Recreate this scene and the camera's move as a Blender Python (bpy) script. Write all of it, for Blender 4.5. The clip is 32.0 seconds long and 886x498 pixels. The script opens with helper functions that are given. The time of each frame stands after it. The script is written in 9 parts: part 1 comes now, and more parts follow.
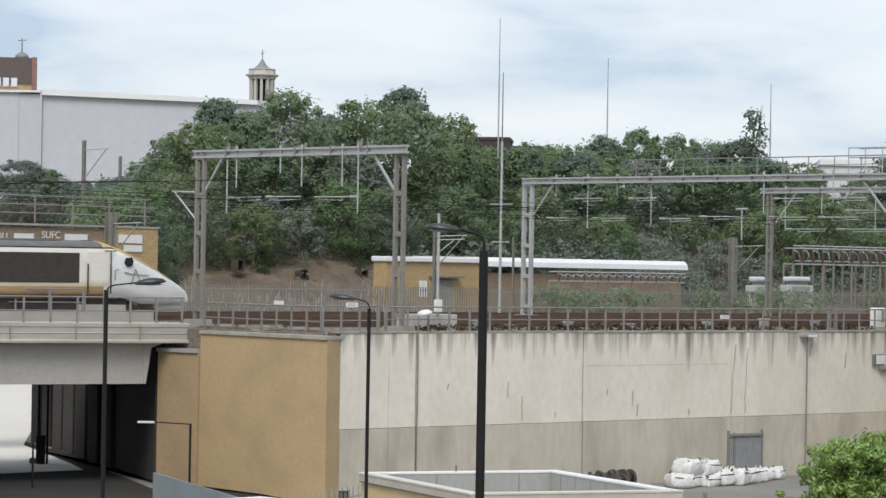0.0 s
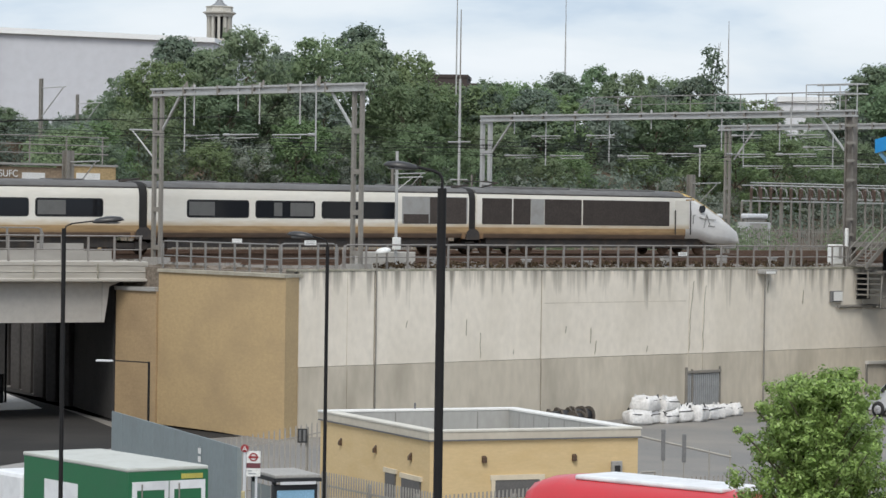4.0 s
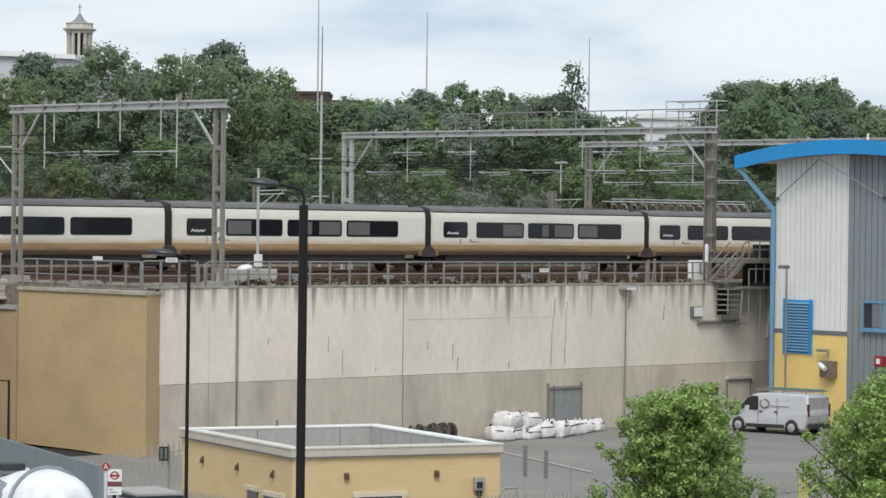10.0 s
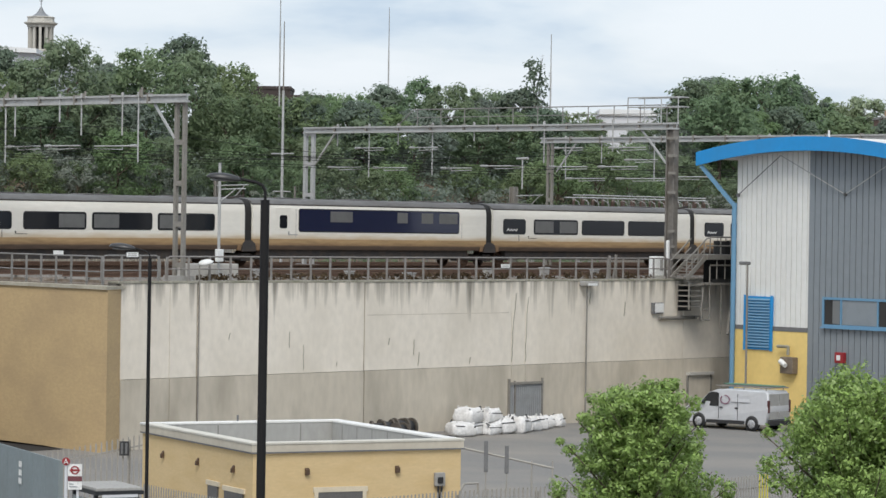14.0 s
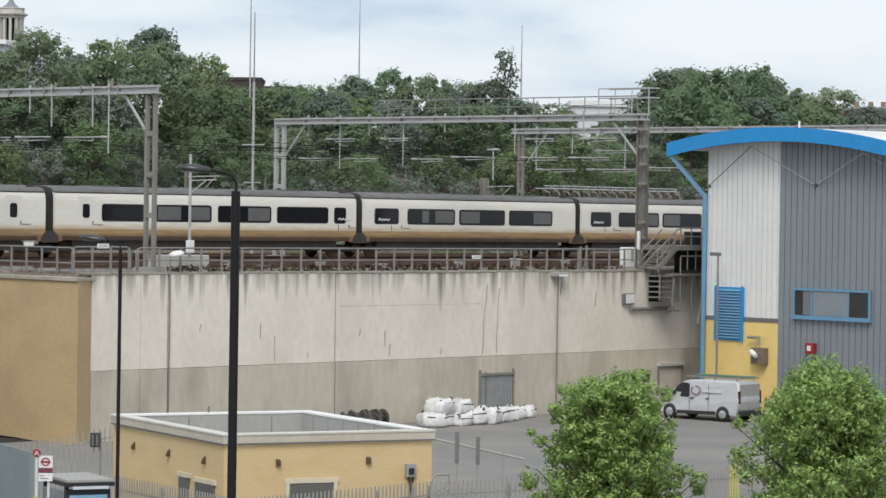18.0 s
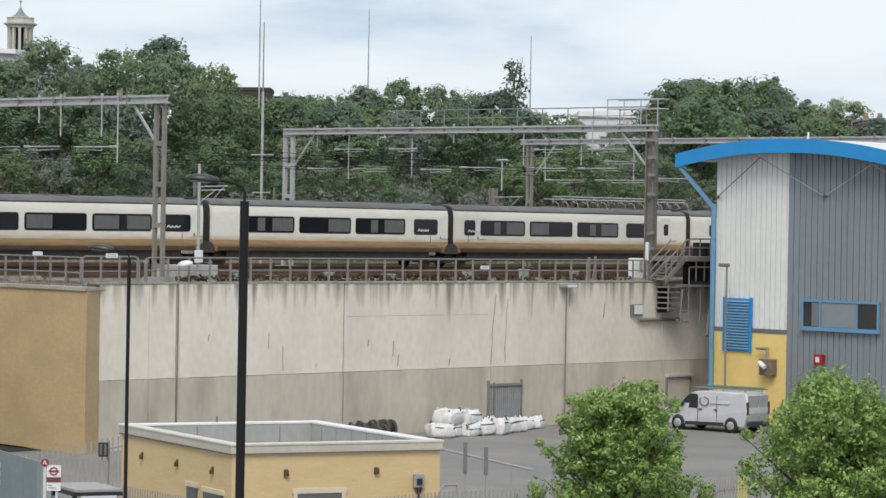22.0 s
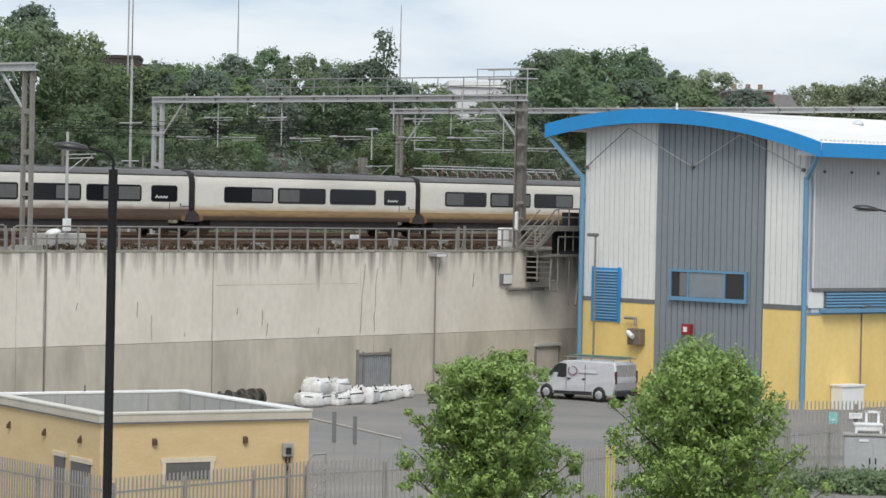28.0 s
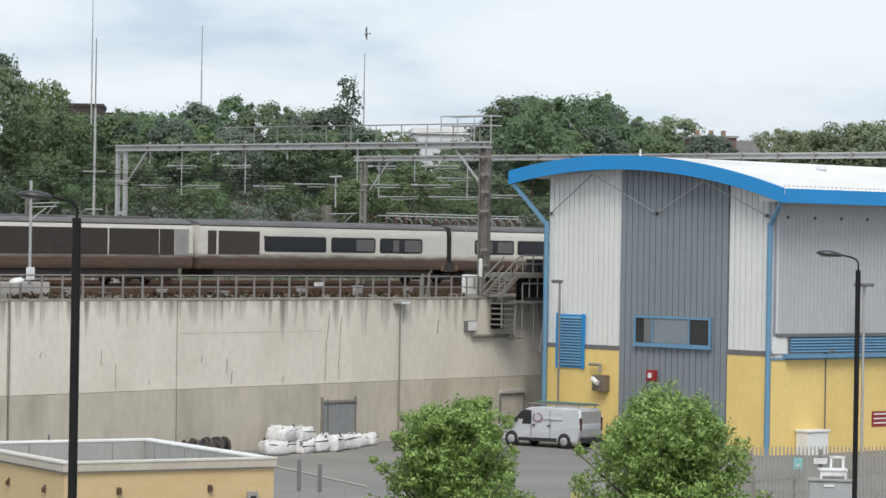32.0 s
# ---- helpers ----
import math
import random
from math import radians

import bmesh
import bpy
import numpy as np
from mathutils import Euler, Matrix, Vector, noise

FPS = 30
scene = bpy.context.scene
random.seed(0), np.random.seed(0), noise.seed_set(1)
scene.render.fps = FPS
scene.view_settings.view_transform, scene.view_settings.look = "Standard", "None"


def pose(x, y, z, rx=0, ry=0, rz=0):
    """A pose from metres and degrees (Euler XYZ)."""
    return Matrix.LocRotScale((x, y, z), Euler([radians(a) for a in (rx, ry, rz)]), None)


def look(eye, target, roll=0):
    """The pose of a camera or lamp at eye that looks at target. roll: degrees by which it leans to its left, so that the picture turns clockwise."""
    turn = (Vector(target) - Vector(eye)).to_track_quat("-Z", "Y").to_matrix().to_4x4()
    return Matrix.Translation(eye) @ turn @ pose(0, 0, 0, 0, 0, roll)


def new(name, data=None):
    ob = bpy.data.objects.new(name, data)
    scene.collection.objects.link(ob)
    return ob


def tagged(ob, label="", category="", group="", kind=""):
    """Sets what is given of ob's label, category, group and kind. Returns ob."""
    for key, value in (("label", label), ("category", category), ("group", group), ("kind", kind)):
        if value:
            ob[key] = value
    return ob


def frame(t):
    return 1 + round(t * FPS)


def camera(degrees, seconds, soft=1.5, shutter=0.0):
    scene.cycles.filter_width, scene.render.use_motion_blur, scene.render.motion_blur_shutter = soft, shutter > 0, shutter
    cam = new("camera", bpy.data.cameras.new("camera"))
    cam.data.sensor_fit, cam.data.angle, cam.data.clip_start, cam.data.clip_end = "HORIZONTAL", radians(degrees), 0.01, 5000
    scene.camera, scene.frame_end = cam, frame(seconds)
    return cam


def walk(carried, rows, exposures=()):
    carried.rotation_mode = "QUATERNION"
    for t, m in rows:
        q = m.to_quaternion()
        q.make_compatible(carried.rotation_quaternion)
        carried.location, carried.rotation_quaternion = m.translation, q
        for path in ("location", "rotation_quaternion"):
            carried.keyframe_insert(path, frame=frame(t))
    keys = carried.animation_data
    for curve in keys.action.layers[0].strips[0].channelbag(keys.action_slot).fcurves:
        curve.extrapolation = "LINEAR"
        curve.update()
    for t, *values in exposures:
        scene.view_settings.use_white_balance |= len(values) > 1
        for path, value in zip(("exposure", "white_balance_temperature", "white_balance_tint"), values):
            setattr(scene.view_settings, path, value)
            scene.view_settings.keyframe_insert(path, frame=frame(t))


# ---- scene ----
cam = camera(16.987, 32.0)
PATH = [
    (0, pose(0, 0, 9.6, 90.446, -0.967, 4.216)),
    (0.5, pose(0, 0, 9.6, 90.335, -1.078, 4.539)),
    (1, pose(0, 0, 9.6, 89.932, -1.100, 4.743)),
    (1.5, pose(0, 0, 9.6, 89.687, -1.049, 4.877)),
    (2, pose(0, 0, 9.6, 89.628, -1.116, 4.879)),
    (2.5, pose(0, 0, 9.6, 89.582, -1.130, 4.603)),
    (4.5, pose(0, 0, 9.6, 89.216, -0.762, 2.560)),
    (5, pose(0, 0, 9.6, 89.422, -0.693, 1.430)),
    (5.5, pose(0, 0, 9.6, 89.565, -0.574, 0.612)),
    (6, pose(0, 0, 9.6, 89.901, -0.625, 0.143)),
    (6.5, pose(0, 0, 9.6, 89.763, -0.675, -0.074)),
    (7, pose(0, 0, 9.6, 89.701, -0.221, 0.032)),
    (7.5, pose(0, 0, 9.6, 89.763, -0.572, 0.301)),
    (8, pose(0, 0, 9.6, 89.874, -0.697, 0.465)),
    (8.5, pose(0, 0, 9.6, 89.935, -0.841, 0.534)),
    (9, pose(0, 0, 9.6, 89.863, -0.600, 0.659)),
    (9.5, pose(0, 0, 9.6, 89.797, -0.560, 0.719)),
    (10, pose(0, 0, 9.6, 89.615, -0.729, 0.741)),
    (10.5, pose(0, 0, 9.6, 89.507, -0.684, 0.742)),
    (11, pose(0, 0, 9.6, 89.592, -0.748, 0.759)),
    (11.5, pose(0, 0, 9.6, 89.763, -0.569, 0.766)),
    (12, pose(0, 0, 9.6, 89.950, -0.567, 0.559)),
    (12.5, pose(0, 0, 9.6, 89.847, -0.777, 0.214)),
    (13, pose(0, 0, 9.6, 89.684, -0.622, 0.013)),
    (13.5, pose(0, 0, 9.6, 89.636, -0.911, 0.066)),
    (14, pose(0, 0, 9.6, 89.537, -0.904, -0.004)),
    (14.5, pose(0, 0, 9.6, 89.435, -1.033, -0.190)),
    (16.5, pose(0, 0, 9.6, 89.481, -0.867, -0.246)),
    (17, pose(0, 0, 9.6, 89.438, -0.671, -0.400)),
    (17.5, pose(0, 0, 9.6, 89.462, -0.683, -0.486)),
    (18, pose(0, 0, 9.6, 89.373, -0.857, -0.566)),
    (18.5, pose(0, 0, 9.6, 89.294, -0.966, -0.562)),
    (19, pose(0, 0, 9.6, 89.119, -0.893, -0.530)),
    (19.5, pose(0, 0, 9.6, 89.064, -0.915, -0.539)),
    (20, pose(0, 0, 9.6, 89.085, -0.758, -0.620)),
    (20.5, pose(0, 0, 9.6, 89.144, -1.002, -0.503)),
    (21, pose(0, 0, 9.6, 89.363, -0.717, -0.410)),
    (21.5, pose(0, 0, 9.6, 89.540, -0.813, -0.300)),
    (22, pose(0, 0, 9.6, 89.572, -0.991, -0.399)),
    (22.5, pose(0, 0, 9.6, 89.535, -0.908, -0.681)),
    (23, pose(0, 0, 9.6, 89.634, -0.787, -1.233)),
    (23.5, pose(0, 0, 9.6, 90.001, -0.780, -1.708)),
    (24, pose(0, 0, 9.6, 89.940, -0.888, -2.065)),
    (24.5, pose(0, 0, 9.6, 89.549, -0.677, -2.430)),
    (25, pose(0, 0, 9.6, 89.193, -0.954, -2.596)),
    (25.5, pose(0, 0, 9.6, 89.065, -0.789, -2.593)),
    (27.5, pose(0, 0, 9.6, 88.868, -1.063, -2.637)),
    (28, pose(0, 0, 9.6, 89.025, -1.175, -2.917)),
    (28.5, pose(0, 0, 9.6, 89.113, -1.275, -2.890)),
    (29, pose(0, 0, 9.6, 89.142, -1.113, -3.094)),
    (29.5, pose(0, 0, 9.6, 89.221, -1.121, -3.230)),
    (30, pose(0, 0, 9.6, 89.418, -0.979, -3.210)),
    (30.5, pose(0, 0, 9.6, 89.574, -1.221, -3.146)),
    (31, pose(0, 0, 9.6, 89.663, -1.087, -3.187)),
    (31.5, pose(0, 0, 9.6, 89.822, -1.132, -3.318)),
    (32, pose(0, 0, 9.6, 89.948, -0.943, -3.610)),
]
walk(cam, PATH)

# ---- daylight: bright broken cloud ----
world = bpy.data.worlds.new("sky")
scene.world = world
world.use_nodes = True
wn, wl = world.node_tree.nodes, world.node_tree.links
wn.clear()
w_out = wn.new("ShaderNodeOutputWorld")
w_bg = wn.new("ShaderNodeBackground")
w_sky = wn.new("ShaderNodeTexSky")
w_sky.sky_type = "NISHITA"
w_sky.sun_disc = False
w_sky.sun_elevation = radians(50)
w_sky.sun_rotation = radians(186)
w_sky.air_density = 1.2
w_sky.dust_density = 2.0
w_dim = wn.new("ShaderNodeMix")
w_dim.data_type = "RGBA"
w_dim.blend_type = "MULTIPLY"
w_dim.inputs[0].default_value = 1.0
w_dim.inputs[7].default_value = (0.10, 0.10, 0.10, 1)
w_tc = wn.new("ShaderNodeTexCoord")
w_map = wn.new("ShaderNodeMapping")
w_map.inputs["Scale"].default_value = (6.0, 6.0, 24.0)
w_map.inputs["Location"].default_value = (2.1, 0.0, 0.9)
w_n1 = wn.new("ShaderNodeTexNoise")
w_n1.inputs["Scale"].default_value = 1.1
w_n1.inputs["Detail"].default_value = 6.0
w_n1.inputs["Roughness"].default_value = 0.5
w_n1.inputs["Distortion"].default_value = 0.15
w_r = wn.new("ShaderNodeValToRGB")
w_r.color_ramp.elements[0].position = 0.38
w_r.color_ramp.elements[0].color = (0.40, 0.50, 0.635, 1)
w_r.color_ramp.elements[1].position = 0.60
w_r.color_ramp.elements[1].color = (0.685, 0.73, 0.79, 1)
for w_at, w_col in ((0.455, (0.555, 0.63, 0.72, 1)), (0.52, (0.635, 0.69, 0.755, 1))):
    w_e = w_r.color_ramp.elements.new(w_at)
    w_e.color = w_col
w_mix = wn.new("ShaderNodeMix")
w_mix.data_type = "RGBA"
w_mix.inputs[0].default_value = 0.85
for a, b in ((w_tc.outputs["Generated"], w_map.inputs["Vector"]), (w_map.outputs[0], w_n1.inputs["Vector"]), (w_n1.outputs[0], w_r.inputs[0]),
             (w_sky.outputs[0], w_dim.inputs[6]), (w_dim.outputs[2], w_mix.inputs[6]), (w_r.outputs[0], w_mix.inputs[7]),
             (w_mix.outputs[2], w_bg.inputs[0]), (w_bg.outputs[0], w_out.inputs[0])):
    wl.new(a, b)
w_bg.inputs[1].default_value = 1.0

sun_data = bpy.data.lights.new("sun", "SUN")
sun_data.energy = 1.75
sun_data.angle = radians(30)
sun_data.color = (1.0, 0.96, 0.9)
sun = new("sun", sun_data)
sun.matrix_world = look((-12, -110, 130), (0, 0, 0))
scene.view_settings.exposure = 0.42


# ---- materials ----
def mat(name, col, rough=0.7, metal=0.0, var=0.25, scale=2.0, fine=30.0, bump=0.15, dirt=None, dirt_amount=0.35, stretch=(1, 1, 1), island=False, ob_var=0.0, spec=0.5):
    """Base colour broken up at two scales, with a dirt colour over it and a fine relief."""
    m = bpy.data.materials.new(name)
    m.use_nodes = True
    n, l = m.node_tree.nodes, m.node_tree.links
    b = n["Principled BSDF"]
    b.inputs["Roughness"].default_value = rough
    b.inputs["Metallic"].default_value = metal
    b.inputs["Specular IOR Level"].default_value = spec
    tc = n.new("ShaderNodeTexCoord")
    mp = n.new("ShaderNodeMapping")
    mp.inputs["Scale"].default_value = stretch
    l.new(tc.outputs["Object"], mp.inputs["Vector"])
    n1 = n.new("ShaderNodeTexNoise")
    n1.inputs["Scale"].default_value = scale
    n1.inputs["Detail"].default_value = 5
    n2 = n.new("ShaderNodeTexNoise")
    n2.inputs["Scale"].default_value = fine
    n2.inputs["Detail"].default_value = 3
    l.new(mp.outputs[0], n1.inputs["Vector"])
    l.new(mp.outputs[0], n2.inputs["Vector"])
    d = dirt or tuple(c * 0.45 for c in col)
    r1 = n.new("ShaderNodeValToRGB")
    r1.color_ramp.elements[0].position = 0.3
    r1.color_ramp.elements[1].position = 0.72
    lo = 1 - var
    r1.color_ramp.elements[0].color = (col[0] * lo, col[1] * lo, col[2] * lo, 1)
    hi = 1 + var * 0.5
    r1.color_ramp.elements[1].color = (min(col[0] * hi, 0.92), min(col[1] * hi, 0.92), min(col[2] * hi, 0.92), 1)
    l.new(n2.outputs[0], r1.inputs[0])
    mask = n.new("ShaderNodeMapRange")
    mask.inputs["From Min"].default_value = 0.45
    mask.inputs["From Max"].default_value = 0.75
    mask.inputs["To Max"].default_value = dirt_amount
    l.new(n1.outputs[0], mask.inputs["Value"])
    mx = n.new("ShaderNodeMix")
    mx.data_type = "RGBA"
    l.new(mask.outputs[0], mx.inputs[0])
    l.new(r1.outputs[0], mx.inputs[6])
    mx.inputs[7].default_value = (*d, 1)
    out = mx.outputs[2]
    if island or ob_var:
        src = n.new("ShaderNodeNewGeometry").outputs["Random Per Island"] if island else n.new("ShaderNodeObjectInfo").outputs["Random"]
        hs = n.new("ShaderNodeHueSaturation")
        mr = n.new("ShaderNodeMapRange")
        amount = ob_var or 0.45
        mr.inputs["To Min"].default_value = 1 - amount
        mr.inputs["To Max"].default_value = 1 + amount * 0.7
        l.new(src, mr.inputs["Value"])
        l.new(mr.outputs[0], hs.inputs["Value"])
        l.new(out, hs.inputs["Color"])
        out = hs.outputs[0]
    l.new(out, b.inputs["Base Color"])
    if bump:
        bp = n.new("ShaderNodeBump")
        bp.inputs["Strength"].default_value = bump
        bp.inputs["Distance"].default_value = 0.02
        l.new(n2.outputs[0], bp.inputs["Height"])
        l.new(bp.outputs[0], b.inputs["Normal"])
    return m


def leaf_mat(name, col, amount=0.5, light=0.3, rough=0.55, tinted=True):
    m = mat(name, col, rough, var=0.2, scale=0.5, fine=3.0, bump=0, dirt=tuple(c * 0.75 for c in col), dirt_amount=0.5, island=True, ob_var=amount, spec=0.3)
    n, l = m.node_tree.nodes, m.node_tree.links
    b = n["Principled BSDF"]
    tr = n.new("ShaderNodeBsdfTranslucent")
    src = b.inputs["Base Color"].links[0].from_socket
    oi = n.new("ShaderNodeObjectInfo")
    tint = n.new("ShaderNodeHueSaturation")
    for key, a, c, k in (("Hue", 0.482, 0.512, 1.0), ("Saturation", 1.05, 0.75, 7.3), ("Value", 0.98, 1.34, 13.7)) if tinted else ():
        fr = n.new("ShaderNodeMath")
        fr.operation = "MULTIPLY"
        fr.inputs[1].default_value = k
        l.new(oi.outputs["Random"], fr.inputs[0])
        fc = n.new("ShaderNodeMath")
        fc.operation = "FRACT"
        l.new(fr.outputs[0], fc.inputs[0])
        mr = n.new("ShaderNodeMapRange")
        mr.inputs["To Min"].default_value = a
        mr.inputs["To Max"].default_value = c
        l.new(fc.outputs[0], mr.inputs["Value"])
        l.new(mr.outputs[0], tint.inputs[key])
    l.new(src, tint.inputs["Color"])
    l.new(tint.outputs[0], b.inputs["Base Color"])
    l.new(tint.outputs[0], tr.inputs["Color"])
    ms = n.new("ShaderNodeMixShader")
    ms.inputs[0].default_value = light
    l.new(b.outputs[0], ms.inputs[1])
    l.new(tr.outputs[0], ms.inputs[2])
    l.new(ms.outputs[0], n["Material Output"].inputs["Surface"])
    return m


def brickwork(m, spread=1.0, width=0.225, row=0.075):
    """Courses of brick worked into a wall's colour, at their real size."""
    n, l = m.node_tree.nodes, m.node_tree.links
    b = n["Principled BSDF"]
    src = b.inputs["Base Color"].links[0].from_socket
    tc = n.new("ShaderNodeTexCoord")
    sp = n.new("ShaderNodeSeparateXYZ")
    l.new(tc.outputs["Object"], sp.inputs[0])
    ad = n.new("ShaderNodeMath")
    ad.operation = "ADD"
    l.new(sp.outputs["X"], ad.inputs[0])
    l.new(sp.outputs["Y"], ad.inputs[1])
    cb = n.new("ShaderNodeCombineXYZ")
    l.new(ad.outputs[0], cb.inputs["X"])
    l.new(sp.outputs["Z"], cb.inputs["Y"])
    br = n.new("ShaderNodeTexBrick")
    br.inputs["Color1"].default_value = tuple(1.05 + (c - 1.05) * spread for c in (0.95, 0.945, 0.935)) + (1,)
    br.inputs["Color2"].default_value = tuple(1.05 + (c - 1.05) * spread for c in (1.17, 1.16, 1.14)) + (1,)
    br.inputs["Mortar"].default_value = tuple(1.05 + (c - 1.05) * spread for c in (1.0, 1.0, 1.02)) + (1,)
    br.inputs["Scale"].default_value = 1.0
    br.inputs["Mortar Size"].default_value = 0.006
    br.inputs["Brick Width"].default_value = width
    br.inputs["Row Height"].default_value = row
    l.new(cb.outputs[0], br.inputs["Vector"])
    mx = n.new("ShaderNodeMix")
    mx.data_type = "RGBA"
    mx.blend_type = "MULTIPLY"
    mx.inputs[0].default_value = 1.0
    l.new(src, mx.inputs[6])
    l.new(br.outputs["Color"], mx.inputs[7])
    l.new(mx.outputs[2], b.inputs["Base Color"])
    return m


def glass_mat(name, col, rough=0.06):
    m = bpy.data.materials.new(name)
    m.use_nodes = True
    b = m.node_tree.nodes["Principled BSDF"]
    b.inputs["Base Color"].default_value = (*col, 1)
    b.inputs["Roughness"].default_value = rough
    b.inputs["Specular IOR Level"].default_value = 0.6
    return m


M = {}
M["concrete"] = mat("concrete", (0.50, 0.48, 0.44), 0.9, var=0.12, scale=0.35, fine=14, bump=0.25, dirt=(0.33, 0.31, 0.27), dirt_amount=0.35)
M["concrete_low"] = mat("concrete_low", (0.54, 0.487, 0.40), 0.92, var=0.10, scale=0.55, fine=3, bump=0.1, dirt=(0.33, 0.295, 0.235), dirt_amount=0.8, stretch=(1, 1, 0.4), ob_var=0.05)
M["concrete_grey"] = mat("concrete_grey", (0.34, 0.33, 0.31), 0.9, var=0.15, scale=0.6, fine=12, dirt=(0.2, 0.19, 0.17), dirt_amount=0.5)
M["brick"] = mat("brick", (0.475, 0.345, 0.185), 0.9, var=0.07, scale=0.35, fine=5, bump=0.08, dirt=(0.38, 0.275, 0.155), dirt_amount=0.75, stretch=(1, 1, 1.6))
brickwork(M["brick"], 0.3)
M["asphalt"] = mat("asphalt", (0.19, 0.183, 0.172), 0.9, var=0.12, scale=0.16, fine=6, dirt=(0.27, 0.245, 0.21), dirt_amount=0.8)
M["road"] = mat("road", (0.042, 0.041, 0.040), 1.0, spec=0.1, var=0.2, scale=0.2, fine=20, dirt=(0.062, 0.058, 0.054), dirt_amount=0.6)
M["ballast"] = mat("ballast", (0.20, 0.165, 0.13), 0.95, var=0.45, scale=0.8, fine=6, bump=0.6, dirt=(0.11, 0.08, 0.055), dirt_amount=0.7)
M["earth"] = mat("earth", (0.165, 0.125, 0.088), 0.95, var=0.35, scale=0.28, fine=3, bump=0.6, dirt=(0.055, 0.048, 0.04), dirt_amount=0.85)
M["earth_dark"] = mat("earth_dark", (0.07, 0.055, 0.045), 0.95)
M["steel"] = mat("steel", (0.25, 0.235, 0.21), 0.65, 0.2, var=0.15, scale=0.8, fine=8, dirt=(0.17, 0.15, 0.12), dirt_amount=0.5)
M["steel_light"] = mat("steel_light", (0.47, 0.47, 0.46), 0.5, 0.4, var=0.12, scale=0.8, fine=8, dirt=(0.28, 0.26, 0.23), dirt_amount=0.4)
M["rail_steel"] = mat("rail_steel", (0.16, 0.10, 0.07), 0.6, 0.4, dirt=(0.09, 0.05, 0.03))
M["fence_rail"] = mat("fence_rail", (0.30, 0.28, 0.26), 0.6, 0.3, dirt=(0.16, 0.13, 0.11), dirt_amount=0.5)
M["black_metal"] = mat("black_metal", (0.014, 0.0135, 0.014), 0.6, 0.0, var=0.2, dirt=(0.022, 0.02, 0.019), spec=0.2)
M["white_paint"] = mat("white_paint", (0.78, 0.78, 0.76), 0.5, dirt=(0.55, 0.53, 0.48), dirt_amount=0.3)
M["roof_white"] = mat("roof_white", (0.78, 0.79, 0.79), 0.5, dirt=(0.6, 0.6, 0.58), dirt_amount=0.3, scale=0.4)
M["shed_grey"] = mat("shed_grey", (0.50, 0.51, 0.545), 0.6, var=0.06, scale=0.1, fine=1.0, dirt=(0.45, 0.46, 0.49), dirt_amount=0.4, bump=0)
M["dark"] = mat("dark", (0.02, 0.02, 0.02), 0.8)
FR = pose(-13.32, 123.25, 0, 0, 0, 48)   # along the railway: x with the trains, y away from the wall


# ---- mesh building ----
def box(bm, x0, x1, y0, y1, z0, z1, m=None, bev=0.0):
    vs = [bm.verts.new((x, y, z)) for x in (x0, x1) for y in (y0, y1) for z in (z0, z1)]
    fs = [bm.faces.new([vs[i] for i in q]) for q in ((0, 1, 3, 2), (4, 6, 7, 5), (0, 4, 5, 1), (2, 3, 7, 6), (0, 2, 6, 4), (1, 5, 7, 3))]
    if bev:
        es = list({e for f in fs for e in f.edges})
        r = bmesh.ops.bevel(bm, geom=es, offset=bev, segments=2, affect="EDGES", profile=0.5)
        vs = list({v for f in r["faces"] for v in f.verts} | {v for v in vs if v.is_valid})
    if m is not None:
        bmesh.ops.transform(bm, matrix=m, verts=[v for v in vs if v.is_valid])
    return vs


def rod(bm, p0, p1, r0, r1=None, n=8, caps=True):
    p0, p1 = Vector(p0), Vector(p1)
    r1 = r0 if r1 is None else r1
    q = (p1 - p0).to_track_quat("Z", "Y")
    rings = []
    for p, r in ((p0, r0), (p1, r1)):
        rings.append([bm.verts.new(p + q @ Vector((r * math.cos(2 * math.pi * i / n), r * math.sin(2 * math.pi * i / n), 0))) for i in range(n)])
    for i in range(n):
        j = (i + 1) % n
        f = bm.faces.new((rings[0][i], rings[0][j], rings[1][j], rings[1][i]))
        f.smooth = n > 5
    if caps:
        for f in (bm.faces.new(rings[0][::-1]), bm.faces.new(rings[1])):
            for e in f.edges:
                e.smooth = False
    return rings[0] + rings[1]


def beam(bm, p0, p1, w, h=None):
    """A square bar from p0 to p1."""
    p0, p1 = Vector(p0), Vector(p1)
    h = w if h is None else h
    d = p1 - p0
    q = d.to_track_quat("X", "Z")
    m = Matrix.Translation(p0) @ q.to_matrix().to_4x4()
    return box(bm, 0, d.length, -w / 2, w / 2, -h / 2, h / 2, m)


def prism(bm, pts, z0, z1, axis="z"):
    """A straight prism over a 2D outline; axis y lays the outline in x and z, axis x in y and z."""
    def at(p, h):
        return (p[0], p[1], h) if axis == "z" else (p[0], h, p[1]) if axis == "y" else (h, p[0], p[1])
    a = [bm.verts.new(at(p, z0)) for p in pts]
    b = [bm.verts.new(at(p, z1)) for p in pts]
    n = len(pts)
    fs = [bm.faces.new(a[::-1]), bm.faces.new(b)]
    for i in range(n):
        j = (i + 1) % n
        fs.append(bm.faces.new((a[i], a[j], b[j], b[i])))
    bmesh.ops.recalc_face_normals(bm, faces=fs)
    return a + b


